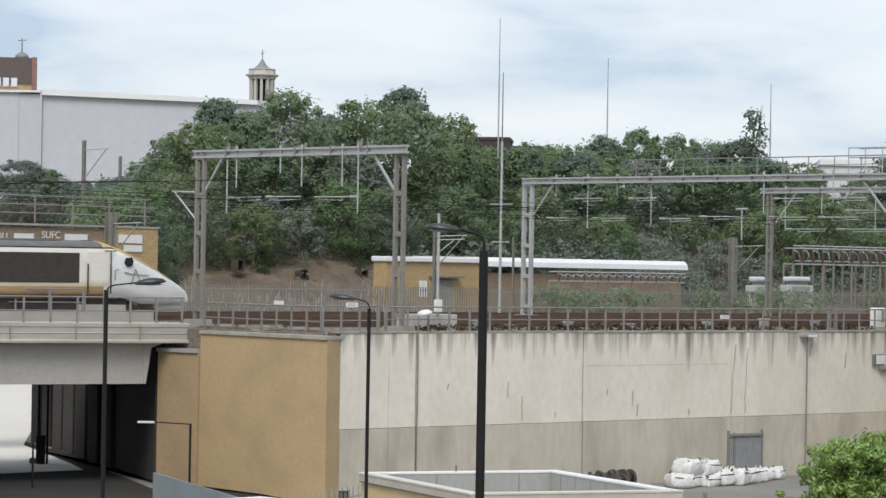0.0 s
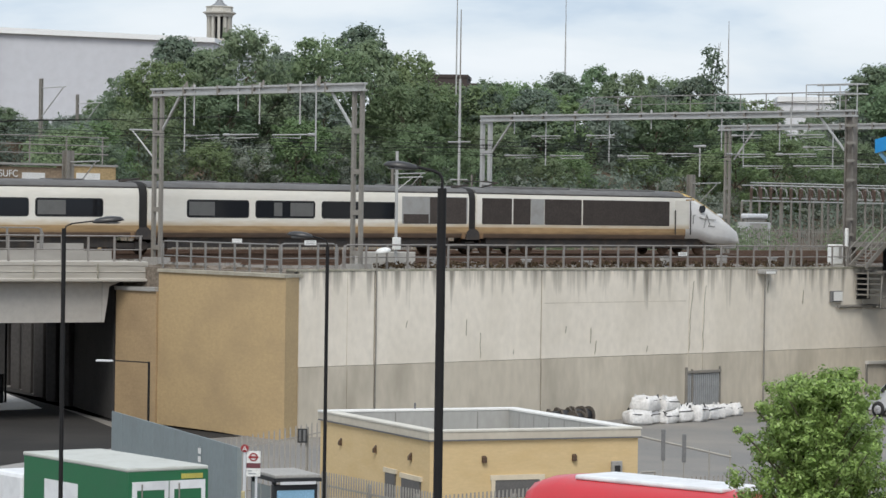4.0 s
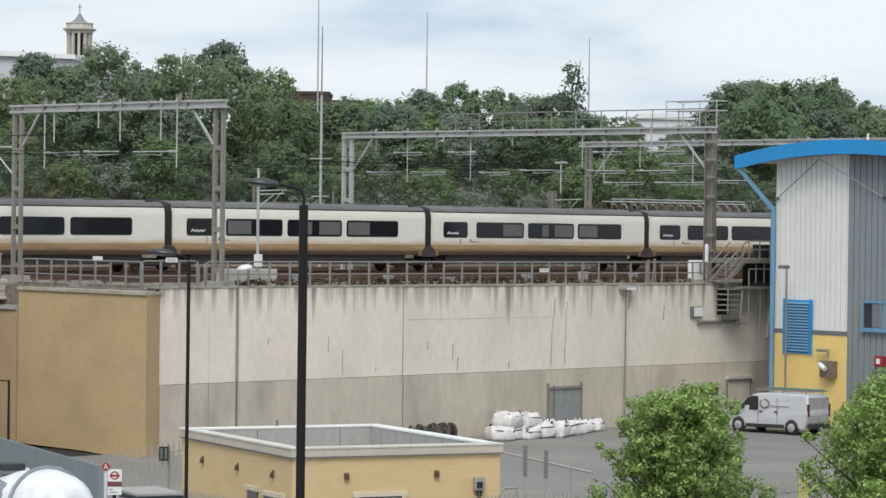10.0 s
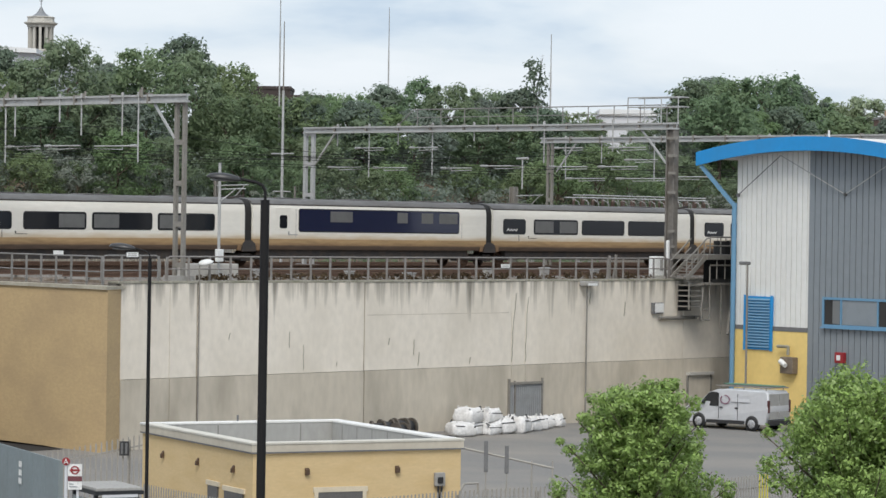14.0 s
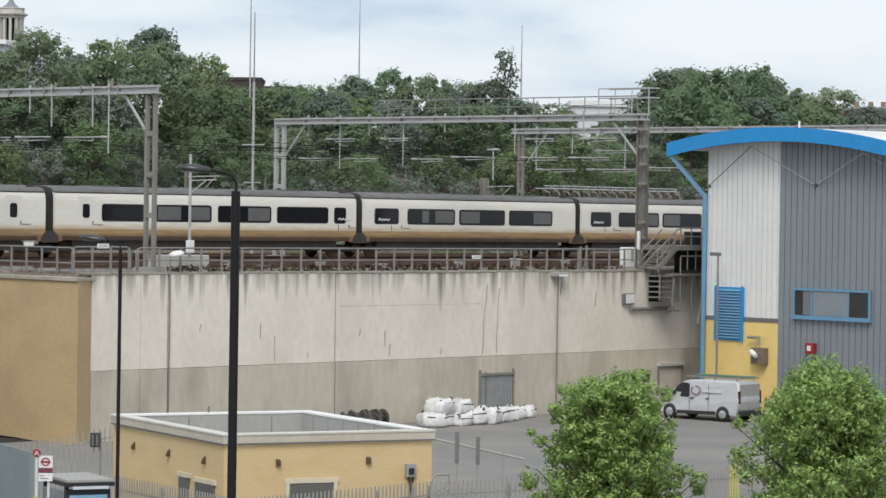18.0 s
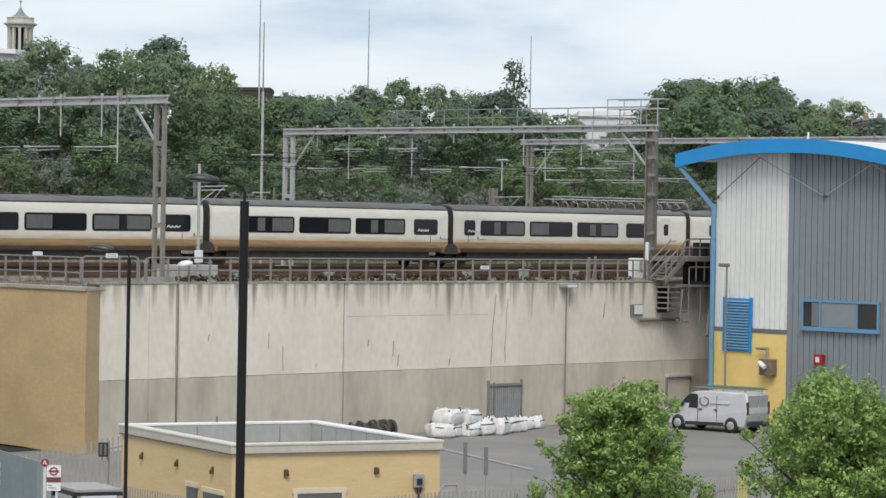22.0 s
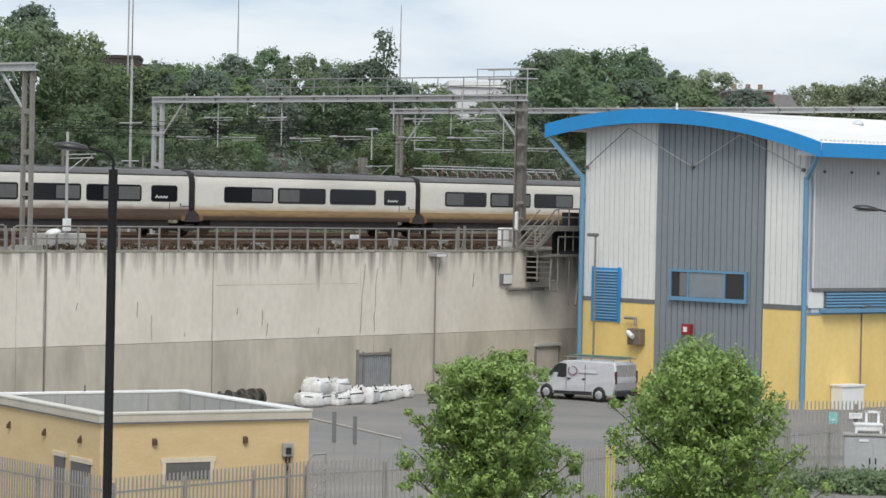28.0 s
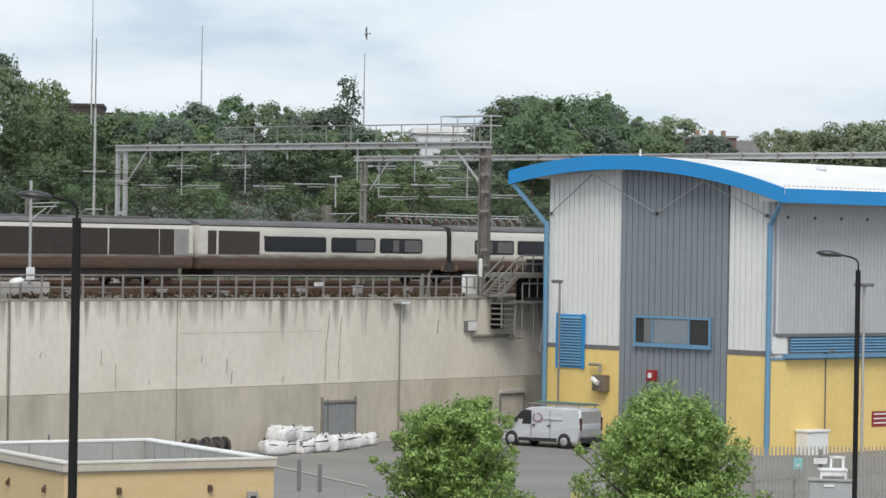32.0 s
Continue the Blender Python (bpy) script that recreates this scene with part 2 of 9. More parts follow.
def lathe(bm, profile, m=None, n=16, smooth=True):
    rings = []
    for r, z in profile:
        rings.append([bm.verts.new((r * math.cos(2 * math.pi * i / n), r * math.sin(2 * math.pi * i / n), z)) for i in range(n)])
    for a, b in zip(rings, rings[1:]):
        for i in range(n):
            j = (i + 1) % n
            f = bm.faces.new((a[i], a[j], b[j], b[i]))
            f.smooth = smooth
    bm.faces.new(rings[0][::-1])
    bm.faces.new(rings[-1])
    vs = [v for r in rings for v in r]
    if m is not None:
        bmesh.ops.transform(bm, matrix=m, verts=vs)
    return vs


def mesh_of(name, bm, material):
    me = bpy.data.meshes.new(name)
    bm.to_mesh(me)
    bm.free()
    if material is not None:
        me.materials.append(material)
    return me


def part(name, bm, material, parent, label="", m=None):
    me = bm if isinstance(bm, bpy.types.Mesh) else mesh_of(name, bm, material)
    ob = new(name, me)
    ob.parent = parent
    if m is not None:
        ob.matrix_basis = m
    if label:
        ob["label"] = label
    return ob


def thing(name, m, label, category, group="", kind=""):
    ob = new(name)
    ob.empty_display_size = 0.3
    ob.matrix_basis = m
    return tagged(ob, label, category, group, kind)


def solid(name, bm, material, m=None, label="", category="", group="", kind="structure"):
    ob = new(name, mesh_of(name, bm, material))
    if m is not None:
        ob.matrix_basis = m
    return tagged(ob, label, category, group, kind)


def boxes(*specs, bev=0.0):
    bm = bmesh.new()
    for s in specs:
        box(bm, *s, bev=bev)
    return bm


def rods(*specs, n=8):
    bm = bmesh.new()
    for s in specs:
        rod(bm, *s, n=n)
    return bm


def beams(*specs):
    bm = bmesh.new()
    for s in specs:
        beam(bm, *s)
    return bm


def letters(text, size, m, material, name, parent):
    cu = bpy.data.curves.new(name, "FONT")
    cu.body = text
    cu.size = size
    cu.extrude = 0.01
    ob = bpy.data.objects.new(name, cu)
    scene.collection.objects.link(ob)
    bpy.context.view_layer.update()
    me = bpy.data.meshes.new_from_object(ob.evaluated_get(bpy.context.evaluated_depsgraph_get()))
    bpy.data.objects.remove(ob)
    me.materials.clear()
    me.materials.append(material)
    o = part(name, me, None, parent, m=m)
    return o

# ---- ground, railway terrace, retaining wall, bridge ----
bm = bmesh.new()
N = 24
for i in range(N + 1):
    for j in range(N + 1):
        x = -3000 + 6000 * i / N
        y = -900 + 5000 * j / N
        bm.verts.new((x, y, 0))
bm.verts.ensure_lookup_table()
for i in range(N):
    for j in range(N):
        a = i * (N + 1) + j
        bm.faces.new((bm.verts[a], bm.verts[a + N + 1], bm.verts[a + N + 2], bm.verts[a + 1]))
solid("ground", bm, M["asphalt"], None, "worn grey asphalt ground with pale dusty patches", "ground")

WALL_TOP = 7.05
ROADDIR = Vector((0.447, 0.893))


def terrace(pts, z0, z1):
    bm = bmesh.new()
    prism(bm, pts, z0, z1)
    return bm


# the terrace the tracks lie on, cut back along the road that passes under it
solid("railway_terrace", terrace([(0, 0.5), (470, 0.5), (470, 150), (97, 150), (45, 80), (11, 34), (0.5, 12.5), (0.5, 9.5)], -0.5, 6.9), M["ballast"], FR,
      "raised railway terrace covered in brown ballast", "railway terrace")
solid("railway_terrace_beyond", terrace([(-17, 12), (-520, 12), (-520, 150), (86, 150), (34, 80), (1.5, 36)], -0.5, 6.9), M["concrete_grey"], FR,
      "raised railway terrace on the other side of the road", "railway terrace")


# streaked concrete: dark runs of soot below the coping
def streak_mat(name, col, low, amount):
    m = mat(name, col, 0.92, var=0.08, scale=0.3, fine=3, bump=0.08, dirt=low, dirt_amount=0.7, stretch=(1, 1, 0.7), ob_var=0.04)
    n, l = m.node_tree.nodes, m.node_tree.links
    b = n["Principled BSDF"]
    src = b.inputs["Base Color"].links[0].from_socket
    tc = n.new("ShaderNodeTexCoord")
    mp = n.new("ShaderNodeMapping")
    mp.inputs["Scale"].default_value = (1.6, 1.6, 0.10)
    l.new(tc.outputs["Object"], mp.inputs["Vector"])
    no = n.new("ShaderNodeTexNoise")
    no.inputs["Scale"].default_value = 1.3
    no.inputs["Detail"].default_value = 4
    l.new(mp.outputs[0], no.inputs["Vector"])
    sp = n.new("ShaderNodeSeparateXYZ")
    l.new(tc.outputs["Object"], sp.inputs[0])
    # runs start at the coping and end at different lengths
    h = n.new("ShaderNodeMapRange")
    h.inputs["From Min"].default_value = 4.6
    h.inputs["From Max"].default_value = 7.05
    h.inputs["To Min"].default_value = -0.22
    h.inputs["To Max"].default_value = 0.17
    l.new(sp.outputs["Z"], h.inputs["Value"])
    ad = n.new("ShaderNodeMath")
    ad.operation = "ADD"
    l.new(no.outputs[0], ad.inputs[0])
    l.new(h.outputs[0], ad.inputs[1])
    mr = n.new("ShaderNodeMapRange")
    mr.inputs["From Min"].default_value = 0.54
    mr.inputs["From Max"].default_value = 0.78
    mr.inputs["To Max"].default_value = amount
    l.new(ad.outputs[0], mr.inputs["Value"])
    mx = n.new("ShaderNodeMix")
    mx.data_type = "RGBA"
    l.new(mr.outputs[0], mx.inputs[0])
    l.new(src, mx.inputs[6])
    mx.inputs[7].default_value = (0.16, 0.145, 0.12, 1)
    l.new(mx.outputs[2], b.inputs["Base Color"])
    return m


M["wall_upper"] = streak_mat("wall_upper", (0.73, 0.672, 0.58), (0.58, 0.53, 0.445), 0.85)
M["joint_dark"] = mat("joint_dark", (0.13, 0.12, 0.105), 0.95)
M["bridge_concrete"] = mat("bridge_concrete", (0.42, 0.40, 0.37), 0.92, var=0.08, scale=0.4, fine=4, bump=0.1, dirt=(0.36, 0.345, 0.32), dirt_amount=0.6)
M["coping"] = mat("coping", (0.36, 0.34, 0.28), 0.95, var=0.3, scale=0.8, fine=8, dirt=(0.15, 0.15, 0.09), dirt_amount=0.7)

bm = boxes((-0.2, 48, 0.1, 0.6, -0.3, WALL_TOP - 0.06))
wall = solid("retaining_wall", bm, M["joint_dark"], FR, "tall pale concrete retaining wall streaked with soot", "retaining wall")
JOINTS = [0.0, 2.76, 4.36, 14.7, 24.93, 25.93, 29.25, 38.4, 43.5, 48.0]
GAP = 0.05
for k, (a, b) in enumerate(zip(JOINTS, JOINTS[1:])):
    off = 0.012 * ((k * 7) % 3)
    ga, gb = (GAP if q in (4.36, 14.7) else 0.012 for q in (a, b))
    part("upper_panel", boxes((a + ga, b - gb, -off, 0.12, 2.95 + 0.01, WALL_TOP - 0.1)), M["wall_upper"], wall, "pale upper concrete panel")
    part("lower_panel", boxes((a + ga, b - gb, -0.035 - off, 0.12, -0.3, 2.94)), M["concrete_low"], wall, "darker lower concrete panel")
part("coping", boxes((-0.2, 48, -0.03, 0.62, WALL_TOP - 0.09, WALL_TOP)), M["coping"], wall, "mossy grey coping")
# a faint casting line and short cracks
bm = bmesh.new()
for a, b in ((4.6, 14.4), (14.9, 24.7), (26.2, 29.0)):
    box(bm, a, b, -0.006, 0.02, 5.45, 5.48)
part("pour_line", bm, M["concrete_low"], wall)
bm = bmesh.new()
rng = random.Random(3)
for u, z0, z1 in ((9.9, 4.1, 4.8), (10.8, 3.1, 4.2), (18.3, 3.1, 3.7), (18.0, 3.6, 4.3), (21.9, 3.1, 3.4), (24.93, 3.1, 6.4), (25.95, 3.1, 6.2), (6.2, 4.5, 4.8), (12.9, 3.2, 3.4), (30.8, 5.8, 6.4), (33.5, 5.2, 5.9), (16.3, 4.1, 4.4)):
    x = u
    z = z0
    while z < z1:
        d = rng.uniform(-0.03, 0.05)
        beam(bm, (x, -0.032, z), (x + d, -0.032, min(z + 0.2, z1)), 0.03, 0.02)
        x += d
        z += 0.2
part("crack", bm, M["coping"], wall, "short dark cracks")

# brick abutment at the wall's end, its lower wing, and the bridge over the road
M["brick_dark"] = mat("brick_dark", (0.37, 0.265, 0.15), 0.9, var=0.1, scale=0.6, fine=9, dirt=(0.24, 0.17, 0.1), dirt_amount=0.5)
brickwork(M["brick_dark"], 0.4)
M["abutment_coping"] = mat("abutment_coping", (0.42, 0.385, 0.31), 0.9, var=0.12, scale=0.8, fine=6, dirt=(0.2, 0.175, 0.13), dirt_amount=0.7)
A0, A1, A2 = Vector((-1.4, -0.75)), Vector((0.05, 9.3)), Vector((-0.15, 11.9))
bm = bmesh.new()
prism(bm, [A0, (0.0, 0.02), (2.4, 0.7), (2.4, 9.3), A1], -0.3, 6.72)
abut = solid("brick_abutment", bm, M["brick"], FR, "buff brick bridge abutment with concrete coping", "abutment")
d01 = (A1 - A0).normalized()
nrm = Vector((-d01.y, d01.x))
bm = bmesh.new()
prism(bm, [A0 + nrm * 0.08 - d01 * 0.06, Vector((0.02, -0.07)), Vector((2.4, 0.65)), Vector((2.4, 9.3)), A1 + nrm * 0.08], 6.72, 6.86)
part("coping", bm, M["abutment_coping"], abut, "weathered buff concrete coping")
bm = bmesh.new()
prism(bm, [A1 + nrm * 0.1, A1 + Vector((2, 0)), A2 + Vector((2, 0)), A2 + nrm * 0.1, A1 + nrm * 0.35 + d01 * 1.2], -0.3, 5.85)
wing = solid("brick_wing_wall", bm, M["brick_dark"], FR, "lower buff brick wing wall under the bridge end", "wall")
bm = bmesh.new()
prism(bm, [A1 + nrm * 0.2, A1 + Vector((2, 0)), A2 + Vector((2, 0)), A2 + nrm * 0.2, A1 + nrm * 0.45 + d01 * 1.2], 5.85, 6.02)
part("coping", bm, M["concrete_grey"], wing)

BL, BR_ = Vector((-22.0, 16.35)), Vector((0.62, 10.8))
bdir = (BR_ - BL).normalized()
BM = FR @ Matrix.Translation((BL.x, BL.y, 0)) @ pose(0, 0, 0, 0, 0, math.degrees(math.atan2(bdir.y, bdir.x)))
blen = (BR_ - BL).length
M["deck_white"] = mat("deck_white", (0.42, 0.395, 0.35), 0.9, var=0.12, scale=0.5, fine=5, bump=0.1, dirt=(0.30, 0.275, 0.235), dirt_amount=0.75, stretch=(0.25, 1, 2.2))
bridge = thing("railway_bridge", BM, "weathered concrete railway bridge over the road", "bridge", kind="structure")
bm = bmesh.new()
prism(bm, [(-0.06, 6.95), (-0.06, 7.1), (0.35, 7.15), (11.6, 7.0), (11.6, 6.6), (0.6, 6.6), (0.6, 6.25), (-0.16, 6.25), (-0.16, 6.34), (-0.04, 6.40), (-0.04, 6.64), (-0.07, 6.67), (-0.03, 6.70), (-0.03, 6.93)], -0.1, blen, "x")
part("edge_beam", bm, M["deck_white"], bridge, "pale stained concrete edge beam")
for k in range(8):
    x = blen - 3.05 * (k + 0.8)
    part("joint", boxes((x - 0.012, x + 0.012, -0.135, 0.2, 6.24, 7.02)), M["coping"], bridge)
part("girder", boxes((-0.1, blen - 1.95, 0.55, 1.1, 4.42, 6.6)), M["bridge_concrete"], bridge, "deep grey concrete girder")
for k in range(1, 3):
    part("girder", boxes((-0.1, blen - 2.0, 0.55 + 3.6 * k, 1.1 + 3.6 * k, 4.6, 6.6)), M["concrete_grey"], bridge)
part("deck", boxes((-0.1, blen + 6, 3.7, 11.6, 6.45, 6.62)), M["concrete_grey"], bridge)
bm = bmesh.new()
prism(bm, [(blen - 1.95, 4.42), (blen - 1.95, 6.5), (blen - 0.9, 6.5), (blen - 1.0, 6.25), (blen - 1.62, 6.0), (blen - 1.72, 5.2), (blen - 1.85, 4.42)], 0.5, 1.2, "y")
part("haunch", bm, M["bridge_concrete"], bridge)
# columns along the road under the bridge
# Near-black colour carries the shade of the underpass on columns and wall.
M["shaded_concrete"] = mat("shaded_concrete", (0.062, 0.058, 0.056), 0.95, var=0.2, scale=0.8, fine=6, dirt=(0.04, 0.038, 0.037), dirt_amount=0.7)
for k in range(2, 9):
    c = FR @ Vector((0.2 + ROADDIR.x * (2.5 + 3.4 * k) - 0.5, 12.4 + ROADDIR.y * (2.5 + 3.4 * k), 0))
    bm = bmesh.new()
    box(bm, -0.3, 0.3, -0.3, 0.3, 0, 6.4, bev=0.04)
    solid("bridge_column", bm, M["shaded_concrete"], pose(c.x, c.y, 0, 0, 0, 60), "square concrete column under the bridge, coloured dark for the shade", "column", "columns under the bridge")

# The lining wall takes the same painted shade.
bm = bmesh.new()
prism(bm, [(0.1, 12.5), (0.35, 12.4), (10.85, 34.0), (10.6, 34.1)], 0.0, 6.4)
solid("underpass_lining", bm, M["shaded_concrete"], FR, "concrete lining wall of the underpass, coloured dark for the shade", "wall")

# the road that leads under the bridge and its kerbs, running between camera and wall as well
RD = (FR.to_3x3() @ Vector((ROADDIR.x, ROADDIR.y, 0))).normalized()
R0 = FR @ Vector((0.2, 12.4, 0))
side = Vector((RD.y, -RD.x, 0))


def strip(points, w0, w1, z):
    bm = bmesh.new()
    prev = None
    for i, p in enumerate(points):
        a = points[max(i - 1, 0)]
        b = points[min(i + 1, len(points) - 1)]
        d = (Vector(b) - Vector(a)).normalized()
        n = Vector((d.y, -d.x, 0))
        row = [bm.verts.new((p[0] + n.x * w0, p[1] + n.y * w0, z)), bm.verts.new((p[0] + n.x * w1, p[1] + n.y * w1, z))]
        if prev:
            bm.faces.new((prev[0], prev[1], row[1], row[0]))
        prev = row
    bmesh.ops.recalc_face_normals(bm, faces=bm.faces[:])
    return bm


LANE = [tuple(R0 + RD * s - side * 5.5)[:2] for s in (190, 120, 80, 50, 20, 0, -12)] + [(-27, 105), (-23.5, 90), (-18.5, 77), (-10, 66.5), (0, 59), (20, 44), (45, 25)]
LANE = [(x, y, 0) for x, y in LANE]
solid("road", strip(LANE, -4.5, 4.5, 0.012), M["road"], None, "dark worn asphalt road leading under the bridge", "road")
# Near-white: strong daylight past the bridge is put into this colour.
M["lit_road"] = mat("lit_road", (0.78, 0.76, 0.72), 0.9, var=0.08, scale=0.15, fine=8, dirt=(0.70, 0.68, 0.64), dirt_amount=0.4)
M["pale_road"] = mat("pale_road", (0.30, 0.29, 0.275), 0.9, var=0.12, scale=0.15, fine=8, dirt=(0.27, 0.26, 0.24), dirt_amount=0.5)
for k, (w0, w1) in enumerate(((4.5, 7.2), (-7.2, -4.5))):
    bm = strip(LANE[6:], w0, w1, 0.13)
    r = bmesh.ops.extrude_face_region(bm, geom=bm.faces[:])
    bmesh.ops.translate(bm, vec=(0, 0, -0.14), verts=[v for v in r["geom"] if isinstance(v, bmesh.types.BMVert)])
    bmesh.ops.recalc_face_normals(bm, faces=bm.faces[:])
    solid("pavement", bm, M["pale_road"], None, "pale concrete pavement with kerb beside the road", "pavement")
# Whitened sheet carries that daylight a little way under the bridge.
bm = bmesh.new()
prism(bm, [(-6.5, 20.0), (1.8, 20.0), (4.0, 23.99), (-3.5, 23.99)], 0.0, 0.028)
solid("road_under_bridge", bm, M["lit_road"], FR, "road surface below the bridge, whitened for daylight reaching in", "road")
# Dark sheet added over the lighter ground in place of the underpass shade.
bm = bmesh.new()
prism(bm, [(-4.5, 2.0), (-1.35, 2.0), (-0.3, 9.3), (-0.35, 12.3), (10.4, 34.0), (9.0, 34.0)], 0.0, 0.02)
solid("underpass_shade_strip", bm, M["road"], FR, "dark sheet standing in for the shade along the underpass wall", "footway")
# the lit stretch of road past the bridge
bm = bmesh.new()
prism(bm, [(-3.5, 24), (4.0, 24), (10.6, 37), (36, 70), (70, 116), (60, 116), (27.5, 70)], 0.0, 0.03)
solid("road_beyond", bm, M["lit_road"], FR, "road surface beyond the bridge, whitened for strong daylight", "road")
for k, off in enumerate((0.0, 0.42)):
    bm = bmesh.new()
    pts = [(48.9 + off, 96.6), (29.5 + off, 68.7), (14.6 + off, 47.1), (5.8 + off, 34.2), (-0.3 + off, 25.2)]
    for a, b in zip(pts, pts[1:]):
        beam(bm, (*a, 0.06), (*b, 0.06), 0.2, 0.16)
    solid("road_kerb", bm, M["white_paint"], FR, "white painted kerb line beside the road", "kerb")
bm = bmesh.new()
prism(bm, [(-150, 116), (420, 116), (420, 260), (-150, 260)], -0.5, 15.0)
solid("hill_behind", bm, M["earth"], FR, "low earth hill closing the view behind the railway", "hill")

# ---- tracks ----
def track(v, start):
    t = thing("railway_track", FR @ pose(0, v, 6.9), "rusty railway track on brown ballast", "track", "railway tracks", "structure")
    for s in (-0.753, 0.753):
        bm = bmesh.new()
        prism(bm, [(s - 0.075, 0.22), (s + 0.075, 0.22), (s + 0.075, 0.235), (s + 0.01, 0.25), (s + 0.01, 0.35), (s + 0.035, 0.36), (s + 0.035, 0.40), (s - 0.035, 0.40), (s - 0.035, 0.36), (s - 0.01, 0.35), (s - 0.01, 0.25), (s - 0.075, 0.235)], start, 440, "x")
        part("rail", bm, M["rail_steel"], t, "rusty steel rail")
    bm = bmesh.new()
    x = max(start + 0.2, -30.0)
    while x < 130:
        box(bm, x, x + 0.25, -1.25, 1.25, 0.05, 0.21)
        x += 0.65
    tagged(part("sleepers", bm, M["concrete_grey"], t), kind="stuff")
    bm = bmesh.new()
    prism(bm, [(-2.1, 0.0), (-1.6, 0.12), (1.6, 0.12), (2.1, 0.0)], start, 440, "x")
    part("ballast_bed", bm, M["ballast"], t)


for v in (4.6, 9.4, 17.8, 22.6, 30.5):
    track(v, 1.4 if v < 12 else -510.0 if v < 25 else 12.0)

# ---- fence on the wall ----
M["fence_galv"] = mat("fence_galv", (0.29, 0.28, 0.265), 0.55, 0.4, dirt=(0.22, 0.20, 0.17), dirt_amount=0.5)


def tube_path(bm, pts, r, n=8):
    for a, b in zip(pts, pts[1:]):
        rod(bm, a, b, r, n=n)


def guard_rail(u0, u1, v, ztop, zlow, label, rounded_end=False, step=1.26, mt="fence_rail", flip=None, m=FR):
    f = thing("guard_rail", m, label, "guard rail", "guard rails along the wall")
    pts = [(u0, v, ztop), (u1, v, ztop)]
    if rounded_end:
        pts = [(u0, v, 7.1), (u0, v, ztop - 0.25), (u0 + 0.08, v, ztop - 0.08), (u0 + 0.25, v, ztop), (u1 - 0.25, v, ztop), (u1 - 0.08, v, ztop - 0.08), (u1, v, ztop - 0.25), (u1, v, 7.1)]
    bm = bmesh.new()
    tube_path(bm, pts, 0.032)
    part("top_rail", bm, M[mt], f)
    part("mid_rail", rods(((u0, v, zlow), (u1, v, zlow), 0.026)), M[mt], f)
    n = max(2, round((u1 - u0) / step) + 1)
    for k in range(n):
        u = u0 + 0.1 + (u1 - u0 - 0.2) * k / (n - 1)
        part("post", boxes((u - 0.045, u + 0.045, v - 0.03, v + 0.03, 6.9, ztop - 0.02), (u - 0.09, u + 0.09, v - 0.08, v + 0.08, 7.05, 7.07)), M[mt], f)
    return f


# the fence follows the abutment's edge, then the wall
ab_dir = Vector((1.45, 10.05)).normalized()
AM = FR @ Matrix.Translation((-1.25, -0.55, 0)) @ pose(0, 0, 0, 0, 0, math.degrees(math.atan2(ab_dir.y, ab_dir.x)))
guard_rail(0.3, 9.9, 0.0, 8.08, 7.45, "grey tubular guard rail on the brick abutment", True, 1.15, "fence_galv", m=AM)
guard_rail(-0.9, 2.4, 0.25, 8.12, 7.5, "short grey tubular guard rail with rounded corners", True, 1.1, "fence_galv")
guard_rail(2.75, 37.6, 0.3, 8.08, 7.55, "long rusty grey guard rail along the wall top", True)
guard_rail(0.3, blen - 0.2, 0.15, 8.25, 7.65, "grey guard rail along the bridge edge", False, 1.25, m=BM)
M["bridge_light"] = mat("bridge_light", (0.33, 0.315, 0.29), 0.9, var=0.1, scale=0.3, fine=3, bump=0.1, dirt=(0.25, 0.235, 0.21), dirt_amount=0.7, stretch=(0.4, 1, 1))
guard_rail(0.3, blen - 3.2, 4.3, 8.55, 7.95, "grey guard rail between the bridge tracks", True, 1.6, "fence_galv", m=BM)
bm = bmesh.new()
box(bm, 0, blen - 0.3, 3.2, 3.5, 6.95, 7.55)
box(bm, 0, blen - 0.8, 5.2, 5.4, 6.95, 7.85)
solid("bridge_upstand", bm, M["bridge_light"], BM, "low stained concrete upstands on the bridge", "upstand")


def plate(u0, u1, v, z0, z1, name="notice_plate", label="small white notice plate on the guard rail", m=FR):
    t = thing(name, m, label, "notice", "notices on the guard rail")
    part("plate", boxes((u0, u1, v - 0.02, v, z0, z1)), M["white_paint"], t)
    bm = bmesh.new()
    for k in range(2):
        box(bm, u0 + 0.08, u1 - 0.08, v - 0.026, v - 0.018, z0 + (z1 - z0) * (0.3 + 0.35 * k), z0 + (z1 - z0) * (0.42 + 0.35 * k))
    part("print_bar", bm, M["concrete_grey"], t)


plate(3.5, 4.25, -0.06, 8.05, 8.27, m=AM)
plate(0.45, 1.1, 0.2, 8.06, 8.26)
plate(24.38, 25.0, 0.25, 7.6, 7.78)

